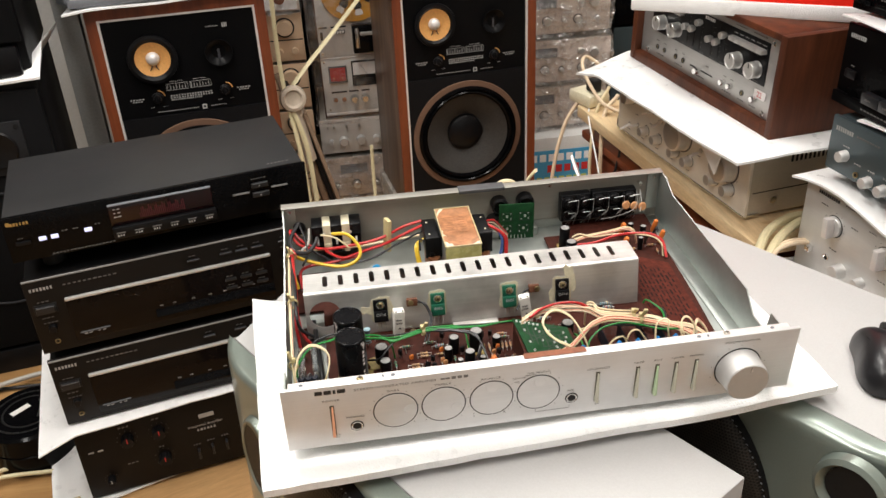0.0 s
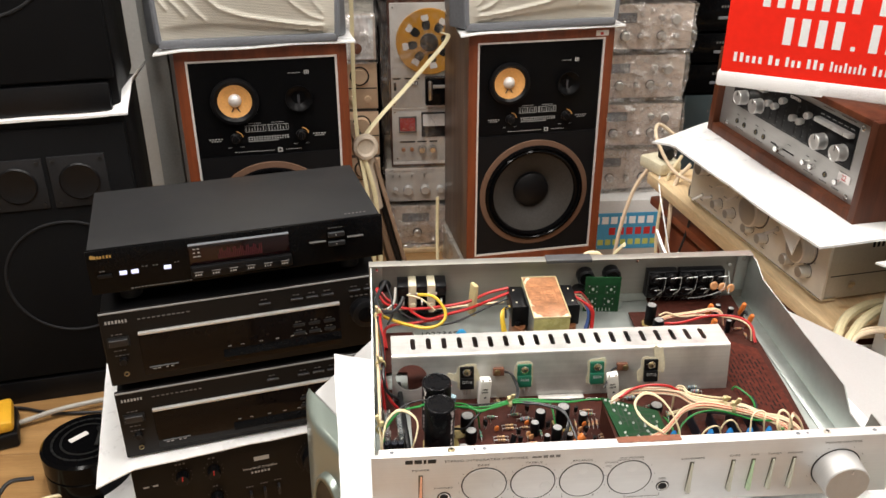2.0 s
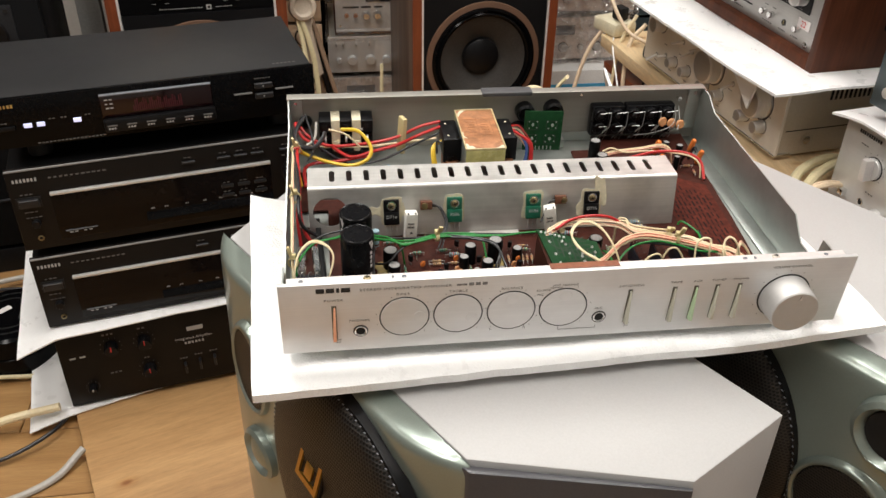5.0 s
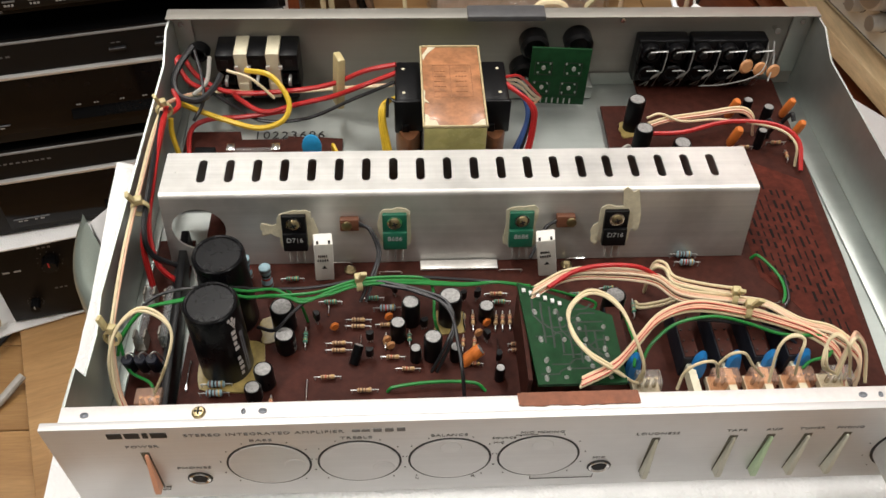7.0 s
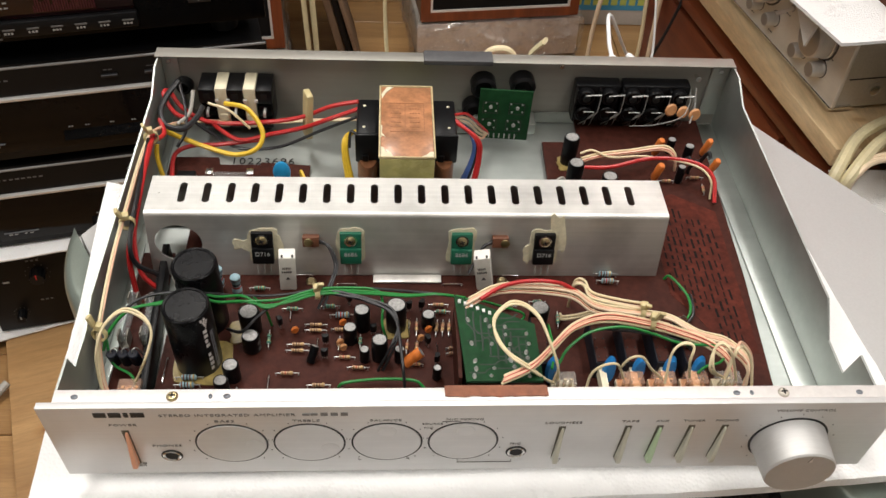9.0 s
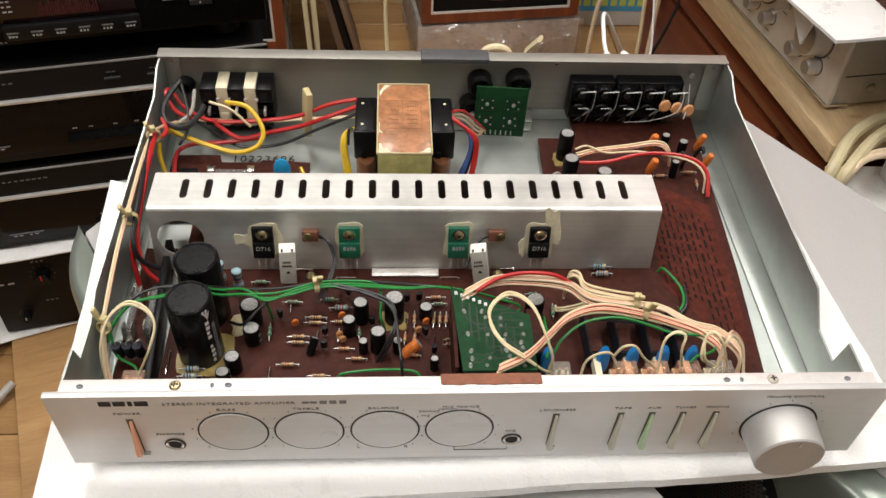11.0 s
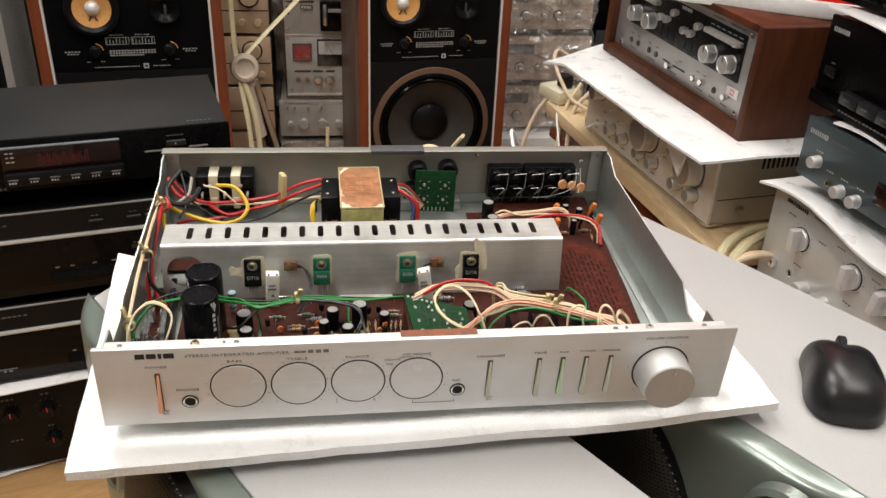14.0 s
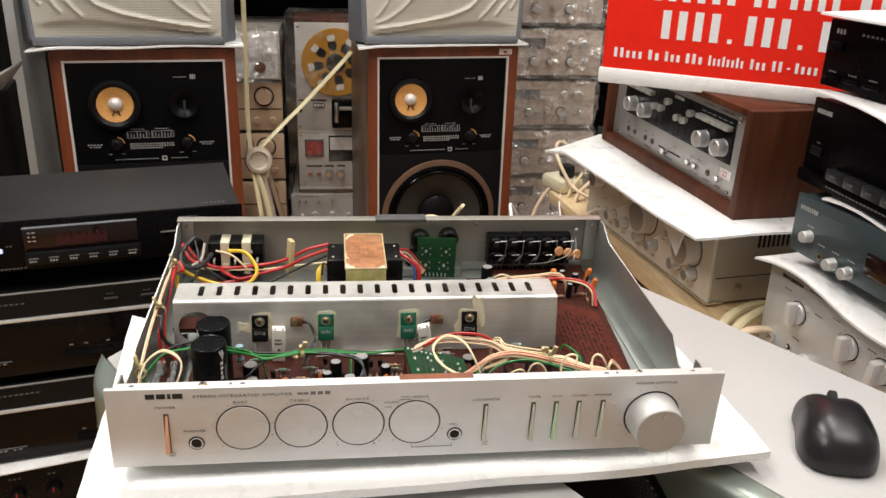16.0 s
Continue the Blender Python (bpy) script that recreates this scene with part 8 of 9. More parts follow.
TRN = ((0.0908, "tr_black", "D716"), (0.1463, "tr_green", "8686"), (0.2172, "tr_green", "8686"), (0.2706, "tr_black", "D716"))
M["tr_black"] = M["black_plastic"]
for i, (x, mt, code) in enumerate(TRN):
    part("thermal_paste", blob(i + 2, 0.0188, 0.0268, 0.0006, 0.22), M["paste"], hs, "cream thermal paste smear", at(x, 0.1440, 0.0335))
    if i in (0, 3):
        part("thermal_paste", blob(i + 9, 0.011, 0.009 if i == 0 else 0.034, 0.0005, 0.6), M["paste"], hs, "cream thermal paste smear", at(x + (-0.0125 if i == 0 else 0.0085), 0.1440, 0.034 if i == 0 else 0.0395))
        part("thermal_paste", blob(i + 12, 0.007, 0.016, 0.0005, 0.6), M["paste"], hs, "cream thermal paste smear", at(x + (0.009 if i == 0 else -0.0095), 0.1440, 0.033 if i == 0 else 0.027))
    t_ = part("power_transistor", box(-0.0068, 0.0068, -0.0046, 0, -0.0118, 0.0, 0.0008), M[mt], hs, "green power transistor" if "green" in mt else "black power transistor", at(x, 0.1433, 0.0337))
    part("tab", box(-0.0068, 0.0068, -0.0030, 0, 0.0, 0.0110, 0.0006), M[mt], t_)
    s_ = part("screw", lathe([(0.0032, 0), (0.0030, 0.0010), (0.002, 0.0018), (0, 0.002)], 16), M["brass"], t_, m=at(0, -0.0030, 0.0058, 90))
    for q in (20, 110):
        part("screw_cross", box(-0.0017, 0.0017, -0.0004, 0.0004, 0.0016, 0.0021), M["ink_black"], s_, m=pose(0, 0, 0, 0, 0, q))
    part("washer", lathe([(0.0042, 0), (0.0042, 0.0005), (0, 0.0005)], 18), M["chrome"], t_, m=at(0, -0.0029, 0.0058, 90))
    part("lettering", letters(code, 0.0042), M["ink_white"], t_, m=at(0, -0.0048, -0.004))
    for lx_ in (-0.0042, 0, 0.0042):
        part("lead", tube([(lx_, -0.0023, -0.0125), (lx_, -0.0030, -0.0195)], 0.0005, 6), M["solder"], t_)
for x in (0.1213, 0.2418):
    b_ = part("thermal_sensor", box(-0.0052, 0.0052, -0.0042, 0, -0.0038, 0.0038, 0.0006), M["band_brown"], hs, "brown thermal sensor clip", at(x, 0.1438, 0.0385))
    part("screw", lathe([(0.0030, 0), (0.0028, 0.001), (0, 0.0018)], 14), M["brass"], b_, m=at(-0.0015 if x < 0.2 else 0.003, -0.0042, 0, 90))
    for k in (0, 1):
        if x < 0.2:
            part("sensor_wire", tube([(0.004, -0.002, 0.001 - 0.002 * k), (0.011 + 0.001 * k, -0.007, -0.001), (0.0155 + 0.0012 * k, -0.015, -0.010), (0.013 + 0.0014 * k, -0.028, -0.0135), (0.006 + 0.003 * k, -0.040, -0.0245)], 0.0009), M["w_black"], b_)
        else:
            part("sensor_wire", tube([(-0.004, -0.002, 0.001 - 0.002 * k), (-0.011, -0.006, -0.002 + 0.001 * k), (-0.016, -0.012, -0.008), (-0.021, -0.018, -0.014)], 0.0009), M["w_black"], b_)

# main board
mb_ = part("main_board", prism([(0.036, 0.0195), (0.4025, 0.0195), (0.412, 0.138), (0.4205, 0.3150), (0.3195, 0.3150), (0.3195, 0.2853), (0.2905, 0.2853), (0.288, 0.190), (0.036, 0.190)], PB - 0.0016, PB), M["pcb"], A, "dark brown circuit board crowded with components", INNER)
part("left_board", box(0.0095, 0.0300, 0.0300, 0.160, PB - 0.0016, PB), M["pcb"], A, "narrow brown board with fuse clips", INNER)
# printed legend: red-brown copper pattern at the bare end of the board
M["pcb_red"] = mat("red_brown_board_window", (0.088, 0.019, 0.0115), 0.55, var=0.35, fine=160, coarse=30, bump=0.1, spec=0.1)
part("legend_patch", prism([(0.3840, 0.074), (0.4035, 0.072), (0.4085, 0.205), (0.3800, 0.224), (0.3590, 0.216), (0.3575, 0.122), (0.3700, 0.105)], PB, PB + 0.00012), M["pcb_red"], mb_, "red-brown window with black legend")
rl_ = random.Random(8)
for i in range(10):
    x0 = 0.3600 + 0.0042 * i
    yy_ = (0.124 if i < 3 else 0.108 if i < 6 else 0.078) + rl_.uniform(0, 0.006)
    top_y = 0.206 - 0.002 * i
    while yy_ < top_y:
        ln = rl_.uniform(0.0025, 0.010)
        part("legend_mark", box(x0 + 0.05 * (yy_ - 0.128), x0 + 0.05 * (yy_ - 0.128) + rl_.uniform(0.0009, 0.0018), yy_, yy_ + ln, PB + 0.00013, PB + 0.0002), M["pcb_mark"], mb_)
        yy_ += ln + rl_.uniform(0.001, 0.006)


def capacitor(x, y, r, h, tilt=(0, 0), own=None, sleeve="cap_sleeve", name="capacitor", stripe=True):
    own = own or mb_
    base = at(x, Y(x, y), PB, tilt[0], tilt[1], random.Random(int(x * 1e4)).uniform(60, 200))
    c = part(name, lathe([(r * 0.97, 0.0), (r, 0.0008), (r, h - 0.0008), (r * 0.93, h), (r * 0.80, h - 0.0002)], 22), M[sleeve], own, "" if sleeve == "cap_sleeve" else "orange capacitor", base)
    part("cap_end", lathe([(r * 0.83, h - 0.0004), (r * 0.80, h + 0.0001), (0, h + 0.0001)], 22), M["cap_top"], c)
    if stripe:
        for k in range(max(2, int(h / 0.0045))):
            part("sleeve_print", box(-r * 0.22, r * 0.22, -r - 0.00012, -r + 0.0004, h * 0.14 + 0.0042 * k, h * 0.14 + 0.0042 * k + 0.0020), M["ink_grey"], c)
    return c


for x, y, r, h in ((0.087, 0.092, 0.0064, 0.0145), (0.089, 0.077, 0.0054, 0.0105), (0.080, 0.0545, 0.0050, 0.011), (0.075, 0.046, 0.0043, 0.008), (0.155, 0.093, 0.0050, 0.0145),
                   (0.148, 0.082, 0.0042, 0.0115), (0.157, 0.067, 0.0030, 0.009), (0.166, 0.069, 0.0049, 0.0145), (0.176, 0.093, 0.0063, 0.018), (0.178, 0.067, 0.0032, 0.009)):
    capacitor(x, y, r, h)
for x, y, r, h in ((0.196, 0.094, 0.0043, 0.0095), (0.200, 0.053, 0.0026, 0.0085), (0.265, 0.094, 0.0061, 0.0145), (0.307, 0.258, 0.0058, 0.020), (0.306, 0.228, 0.0058, 0.020), (0.331, 0.222, 0.0058, 0.014),
                   (0.389, 0.272, 0.0033, 0.010), (0.401, 0.264, 0.0036, 0.010), (0.388, 0.236, 0.0030, 0.012)):
    capacitor(x, y, r, h)
capacitor(0.1245, 0.0655, 0.0026, 0.010, (38, 12))
capacitor(0.1815, 0.0640, 0.0034, 0.012, (40, 40), sleeve="orange")
for gx_, gy_, gr in ((0.083, 0.090, 0.009), (0.176, 0.092, 0.0085), (0.307, 0.257, 0.0085), (0.306, 0.227, 0.008)):
    bm = blob(int(gx_ * 100), gr * 2, gr * 2, 0.0007, 0.3)
    bm.transform(pose(0, 0, 0, -90))
    part("glue", bm, M["glue"], mb_, "yellow glue", at(gx_, Y(gx_, gy_), PB))


def arc_strip(r, a0, a1, z0, z1, n=10):
    bm = bmesh.new()
    pts = [(r * math.cos(a0 + (a1 - a0) * i / n), r * math.sin(a0 + (a1 - a0) * i / n)) for i in range(n + 1)]
    lo, hi = [bm.verts.new((x, y, z0)) for x, y in pts], [bm.verts.new((x, y, z1)) for x, y in pts]
    for i in range(n):
        bm.faces.new((lo[i], lo[i + 1], hi[i + 1], hi[i]))
    return bm


for x, y, h, turn in ((0.0597, 0.0705, 0.0530, 17), (0.0595, 0.1010, 0.0530, -92)):
    c = part("filter_capacitor", lathe([(0.0130, 0), (0.0133, 0.001), (0.0133, h - 0.0018), (0.0129, h - 0.0005), (0.0122, h), (0.0114, h - 0.0003), (0.0110, h - 0.0010), (0, h - 0.0010)], 44), M["cap_sleeve"], A, "large black filter capacitor", at(x, y, BOARD))

    def on_sleeve(name, a0, a1, z0, z1, mt):
        part(name, arc_strip(0.01345, radians(a0 + turn), radians(a1 + turn), z0, z1, 6), M[mt], c)

    on_sleeve("label_stripe", -46, -35, 0.004, h - 0.016, "grey_frame")
    on_sleeve("stripe_mark", -42, -40, 0.008, h - 0.020, "ink_black")
    for k in range(9):
        if k != 4:
            on_sleeve("print_bar", -64, -53 if k % 3 else -56, 0.005 + 0.0042 * k, 0.0080 + 0.0042 * k, "tag_paper")
    for k in range(4):
        on_sleeve("print_wedge", -62 + 2.4 * k, -45 - 2.4 * k, h - 0.0058 - 0.0016 * k, h - 0.0045 - 0.0016 * k, "tag_paper")
    for k in range(2):
        on_sleeve("print_bar", -66 + 9 * k, -60 + 9 * k, h - 0.0042, h - 0.0019, "tag_paper")
    if y < 0.08:
        bm = blob(31, 0.033, 0.034, 0.0010, 0.14)
        bm.transform(pose(0, 0, 0, -90))
        part("glue", bm, M["glue"], mb_, "ring of yellow glue", at(x + 0.002, (y - 0.0078) / 0.951, PB))


def resistor(x0, y0, x1, y1, kind="tan", r=0.00115, own=None, lift=0.0):
    own = own or mb_
    y0, y1 = Y(x0, y0), Y(x1, y1)
    ln = math.hypot(x1 - x0, y1 - y0)
    q = at((x0 + x1) / 2, (y0 + y1) / 2, PB + r + 0.0008 + lift, 0, 0, math.degrees(math.atan2(y1 - y0, x1 - x0)))
    bl = min(ln * 0.56, r * 6.4)
    bm = lathe([(r * 0.7, -bl / 2), (r, -bl / 2 + r * 0.4), (r, -bl * 0.28), (r * 0.86, -bl * 0.2), (r * 0.86, bl * 0.2), (r, bl * 0.28), (r, bl / 2 - r * 0.4), (r * 0.7, bl / 2)], 12)
    bm.transform(pose(0, 0, 0, 0, 90))
    b_ = part("resistor", bm, M["res_" + kind], own, {"tan": "", "green": "green resistor", "blue": "pale blue resistor"}[kind], q)
    for k, (u, cm) in enumerate(((-0.34, "band_brown"), (-0.12, "band_red" if (int(x0 * 1e3) % 2) else "ink_black"), (0.08, "band_brown"), (0.33, "ink_gold"))):
        bb = cyl(r * (1.03 if abs(u) > 0.3 else 0.9), u * bl - r * 0.22, u * bl + r * 0.22, 12)
        bb.transform(pose(0, 0, 0, 0, 90))
        part("colour_band", bb, M[cm], b_)
    part("lead", tube([(-ln / 2, 0, -r - 0.0008 - lift), (-ln / 2, 0, -0.0004), (-ln / 2 + 0.0004, 0, 0), (ln / 2 - 0.0004, 0, 0), (ln / 2, 0, -0.0004), (ln / 2, 0, -r - 0.0008 - lift)], 0.00032, 5, 2), M["solder"], b_)
    return b_


for x0, y0, x1, y1 in ((0.120, 0.094, 0.133, 0.0935), (0.120, 0.0895, 0.133, 0.089), (0.110, 0.078, 0.123, 0.078), (0.110, 0.0735, 0.123, 0.073), (0.105, 0.056, 0.118, 0.056), (0.139, 0.068, 0.151, 0.0675), (0.147, 0.060, 0.159, 0.0595), (0.124, 0.047, 0.137, 0.047)):
    resistor(x0, y0, x1, y1)
for x0, y0, x1, y1 in ((0.189, 0.098, 0.1885, 0.085), (0.202, 0.097, 0.2005, 0.085), (0.2055, 0.097, 0.2045, 0.085), (0.2095, 0.097, 0.2085, 0.085), (0.183, 0.081, 0.182, 0.071), (0.189, 0.081, 0.188, 0.070), (0.1415, 0.084, 0.141, 0.074), (0.185, 0.062, 0.192, 0.0615)):
    resistor(x0, y0, x1, y1)
for x0, y0, x1, y1 in ((0.2065, 0.074, 0.2135, 0.074), (0.2065, 0.070, 0.2135, 0.070), (0.136, 0.090, 0.146, 0.0895), (0.373, 0.234, 0.384, 0.234), (0.395, 0.238, 0.407, 0.238), (0.405, 0.230, 0.404, 0.220), (0.197, 0.110, 0.209, 0.110), (0.0835, 0.0455, 0.0838, 0.036)):
    resistor(x0, y0, x1, y1)
for x0, y0, x1, y1 in ((0.083, 0.125, 0.095, 0.125), (0.0985, 0.089, 0.0988, 0.076), (0.128, 0.109, 0.140, 0.109), (0.105, 0.107, 0.117, 0.107), (0.199, 0.104, 0.210, 0.104), (0.154, 0.085, 0.154, 0.076), (0.279, 0.103, 0.278, 0.091), (0.242, 0.108, 0.253, 0.108), (0.297, 0.232, 0.306, 0.236), (0.262, 0.112, 0.272, 0.112)):
    resistor(x0, y0, x1, y1, "green", 0.0013)
for x0, y0, x1, y1 in ((0.048, 0.053, 0.063, 0.053), (0.048, 0.0475, 0.062, 0.0475), (0.135, 0.101, 0.150, 0.101), (0.308, 0.1365, 0.323, 0.136), (0.309, 0.1300, 0.323, 0.1295), (0.243, 0.125, 0.257, 0.125)):
    resistor(x0, y0, x1, y1, "blue", 0.0019)
for x, y in ((0.076, 0.119), (0.064, 0.126)):
    bm = lathe([(0.0020, 0.003), (0.0032, 0.0038), (0.0032, 0.0070), (0.0026, 0.0082), (0.0026, 0.0118), (0.0032, 0.0130), (0.0032, 0.0160), (0.0020, 0.0168)], 16)
    b_ = part("standing_resistor", bm, M["res_blue"], mb_, "pale blue standing resistor", at(x, Y(x, y), PB))
    for bz, bm_ in ((0.0053, "band_brown"), (0.0092, "band_red"), (0.0112, "ink_black"), (0.0148, "grey_frame")):
        part("colour_band", cyl(0.00325 if bz < 0.007 or bz > 0.013 else 0.00266, bz - 0.0006, bz + 0.0006, 16), M[bm_], b_)
    part("lead", tube([(0, 0, 0), (0, 0, 0.004)], 0.0004, 5), M["solder"], b_)
for x, y in ((0.104, 0.094), (0.146, 0.113), (0.184, 0.107), (0.192, 0.108), (0.162, 0.088), (0.133, 0.080), (0.133, 0.069), (0.195, 0.078), (0.200, 0.064)):
    b_ = part("small_transistor", prism([(0.0022 * math.cos(radians(200 + 20 * i)), 0.0022 * math.sin(radians(200 + 20 * i))) for i in range(0, 8)] + [(0.0021, 0.001), (-0.0021, 0.001)], 0.003, 0.0075, 0.0002, 1), M["black_plastic"], mb_, "", at(x, Y(x, y), PB, 0, 0, 20 * (int(x * 1000) % 7)))
    for k in (-1, 0, 1):
        part("lead", tube([(0.0012 * k, 0, 0), (0.0012 * k, 0, 0.0032)], 0.0003, 5), M["solder"], b_)
for x, y, mt in ((0.114, 0.088, "orange"), (0.143, 0.094, "orange"), (0.196, 0.088, "orange"), (0.191, 0.081, "amber"), (0.142, 0.078, "amber"), (0.144, 0.074, "amber"), (0.325, 0.222, "amber"), (0.313, 0.222, "amber")):
    part("ceramic_disc", lathe([(0.0, 0.0010), (0.0020, 0.0009), (0.0026, 0.0), (0.0020, -0.0009), (0, -0.0010)], 14, False), M[mt], mb_, "small orange ceramic disc", at(x, Y(x, y), PB + 0.0034, 90, 0, 25))
for x, y, rr, mt in ((0.376, 0.268, 0.0031, "orange"), (0.3695, 0.238, 0.0031, "orange"), (0.414, 0.268, 0.0028, "orange"), (0.4135, 0.244, 0.0028, "orange"), (0.402, 0.030, 0.0022, "amber"), (0.395, 0.030, 0.0022, "amber")):
    part("film_capacitor", lathe([(rr * 0.7, 0), (rr, 0.002), (rr, 0.012), (rr * 0.7, 0.0135), (0, 0.0138)], 16), M[mt], mb_, "orange film capacitor", at(x, Y(x, y), PB + 0.001, 14, 10))
for x, y in ((0.393, 0.250), (0.410, 0.256), (0.398, 0.246)):
    part("black_diode", tube([(x, Y(x, y), PB), (x, Y(x, y), PB + 0.004), (x + 0.002, Y(x, y) - 0.004, PB + 0.012), (x + 0.003, Y(x, y) - 0.008, PB + 0.010)], 0.0015, 8), M["w_black"], mb_)
# orange discs on the ground tag of the sockets
for k, (x, z) in enumerate(((0.383, 0.0385), (0.393, 0.0390), (0.4015, 0.0365))):
    part("ceramic_disc", lathe([(0, 0.0014), (0.0040, 0.0012), (0.0052, 0), (0.0040, -0.0012), (0, -0.0014)], 18, False), M["amber"], A, "tan ceramic disc on long leads", BACK @ at(0.3885 + 0.0092 * k, 0.2840 - 0.0015 * k, 0.0455 - 0.001 * k, 75, 0, 12))
part("bare_lead", tube([(0.404, 0.296, 0.057), (0.402, 0.285, 0.049), (0.394, 0.277, 0.043), (0.375, 0.276, 0.037), (0.357, 0.278, 0.034)], 0.0004, 5), M["solder"], A, "", BACK)
part("bare_lead", tube([(0.409, 0.298, 0.056), (0.4065, 0.284, 0.047), (0.4025, 0.275, 0.040)], 0.0006, 5), M["solder"], A, "", BACK)
# wirewound boxes, bright strip, board screws, jumpers
for x, tl in ((0.1066, 3), (0.2346, -11)):
    b_ = part("wirewound_resistor", box(-0.0052, 0.0052, -0.0045, 0.0045, 0, 0.0243, 0.0007), M["ceramic"], mb_, "white ceramic wirewound resistor", at(x, 0.1305, PB, 0, tl, 6 if x < 0.2 else -6))
    for k in range(2):
        part("print_bar", bars(0.0064 - 0.001 * k, 0.0013, 5, 3 + k), M["ink_black"], b_, m=at(-0.0004, -0.0046, 0.0140 + 0.0028 * k))
    part("print_triangle", prism([(-0.0014, 0), (0.0014, 0), (0, 0.002)], 0, 0.0002), M["ink_black"], b_, m=at(0, -0.0046, 0.0085, 90))
    for k in (-0.0032, 0.0032):
        part("lug", box(k - 0.0006, k + 0.0006, -0.0040, -0.0020, 0.0242, 0.0248), M["rubber"], b_)
part("bright_strip", box(0.1612, 0.2058, 0.1318, 0.1388, PB + 0.0004, PB + 0.0016, 0.0004), M["tin"], mb_, "bright metal strip at the heat sink foot", at(0, 0, 0))
for x in (0.121, 0.246):
    part("board_screw", lathe([(0.0034, 0), (0.0034, 0.0008), (0.002, 0.0018), (0, 0.0016)], 16), M["brass"], mb_, "brass-coloured screw", at(x, Y(x, 0.1325), PB))
for x, w_ in ((0.116, 0.010), (0.252, 0.010), (0.144, 0.012), (0.213, 0.012)):
    part("jumper", tube([(x - w_ / 2, 0.138 if w_ < 0.011 else 0.130, PB), (x - w_ / 2, 0.138 if w_ < 0.011 else 0.130, PB + 0.0015), (x + w_ / 2, 0.138 if w_ < 0.011 else 0.130, PB + 0.0015), (x + w_ / 2, 0.138 if w_ < 0.011 else 0.130, PB)], 0.0004, 5, 2), M["chrome"], mb_)
for x, y0, y1 in ((0.040, 0.052, 0.069), (0.101, 0.043, 0.055), (0.184, 0.085, 0.098), (0.128, 0.070, 0.083), (0.201, 0.067, 0.078), (0.110, 0.099, 0.108)):
    part("jumper", tube([(x, Y(x, y0), PB), (x, Y(x, y0), PB + 0.0014), (x, Y(x, y1), PB + 0.0014), (x, Y(x, y1), PB)], 0.0004, 5, 2), M["chrome"], mb_)
# black rail beside the left board
part("black_rail", box(-0.0022, 0.0022, 0.028, 0.158, 0.0, 0.017, 0.0006), M["black_plastic"], A, "black plastic rail", INNER @ at(0.0352, 0, PB - 0.008, 0, 0, 3.4))
part("rail_ledge", box(-0.0060, -0.0022, 0.028, 0.158, 0.0, 0.002), M["black_plastic"], A, "", INNER @ at(0.0352, 0, PB - 0.001, 0, 0, 3.4))
# left board: fuses, diodes
bm = box(0.0108, 0.0162, 0.108, 0.1165, PB, PB + 0.0010, 0.0002)
for q in (0.0106, 0.0158):
    merge(bm, box(q, q + 0.0006, 0.108, 0.1165, PB + 0.0008, PB + 0.0078, 0.0002))
    merge(bm, box(q - 0.0003, q + 0.0009, 0.1095, 0.1150, PB + 0.0072, PB + 0.0088, 0.0003))
lb = part("fuse_holder", bm, M["clip"], A, "dull fuse clip", INNER)
for x, y in ((0.0135, 0.082), (0.0245, 0.110), (0.0260, 0.084)):
    again(lb, INNER @ at(x - 0.0135, y - 0.1122, 0))
for x0, x1 in ((0.0135, 0.0132), (0.0245, 0.0258)):
    part("glass_fuse", tube([(x0, 0.115, PB + 0.006), (x1, 0.080, PB + 0.006)], 0.0026, 12), M["glass"], A, "glass tube fuse", INNER)
for x in (0.0115, 0.0178, 0.0235):
    d = part("diode", lathe([(0.0027, 0), (0.0031, 0.0006), (0.0031, 0.0098), (0.0026, 0.0104), (0, 0.0104)], 16), M["diode_navy"], A, "dark blue diode", INNER @ at(x + 0.0015, 0.063, PB + 0.0045, 12, 0, 0))
    part("lead", tube([(0, 0, 0.009), (0, 0.001, 0.012), (0.0025, 0.003, 0.011), (0.003, 0.004, -0.004)], 0.0004, 5), M["solder"], d)
    part("lead", tube([(0, 0, 0), (0, -0.001, -0.005)], 0.0004, 5), M["solder"], d)
# plug-in connectors along the front edge
for x, mt, wd in ((0.0257, "clearred", 0.0130), (0.2746, "clearcon", 0.0128), (0.3145, "clearred", 0.0140), (0.3338, "clearred", 0.0136), (0.3532, "clearred", 0.0136), (0.3731, "clearcon", 0.0140)):
    c = part("plug_connector", box(-wd / 2, wd / 2, -0.0048, 0.0048, 0.0, 0.0085, 0.0008), M[mt], A, "milky plug connector" if mt == "clearcon" else "amber plug connector", INNER @ at(x, 0.0445 if x > 0.1 else 0.0410, PB + 0.0022))
    part("connector_base", box(-wd / 2 - 0.0006, wd / 2 + 0.0006, -0.0054, 0.0054, -0.0022, 0.0008), M["ivory"], c)
    for k in range(3):
        part("contact", box(-wd * 0.3 + wd * 0.3 * k - 0.0008, -wd * 0.3 + wd * 0.3 * k + 0.0008, -0.0008, 0.0008, 0.0012, 0.0072), M["brass"], c)
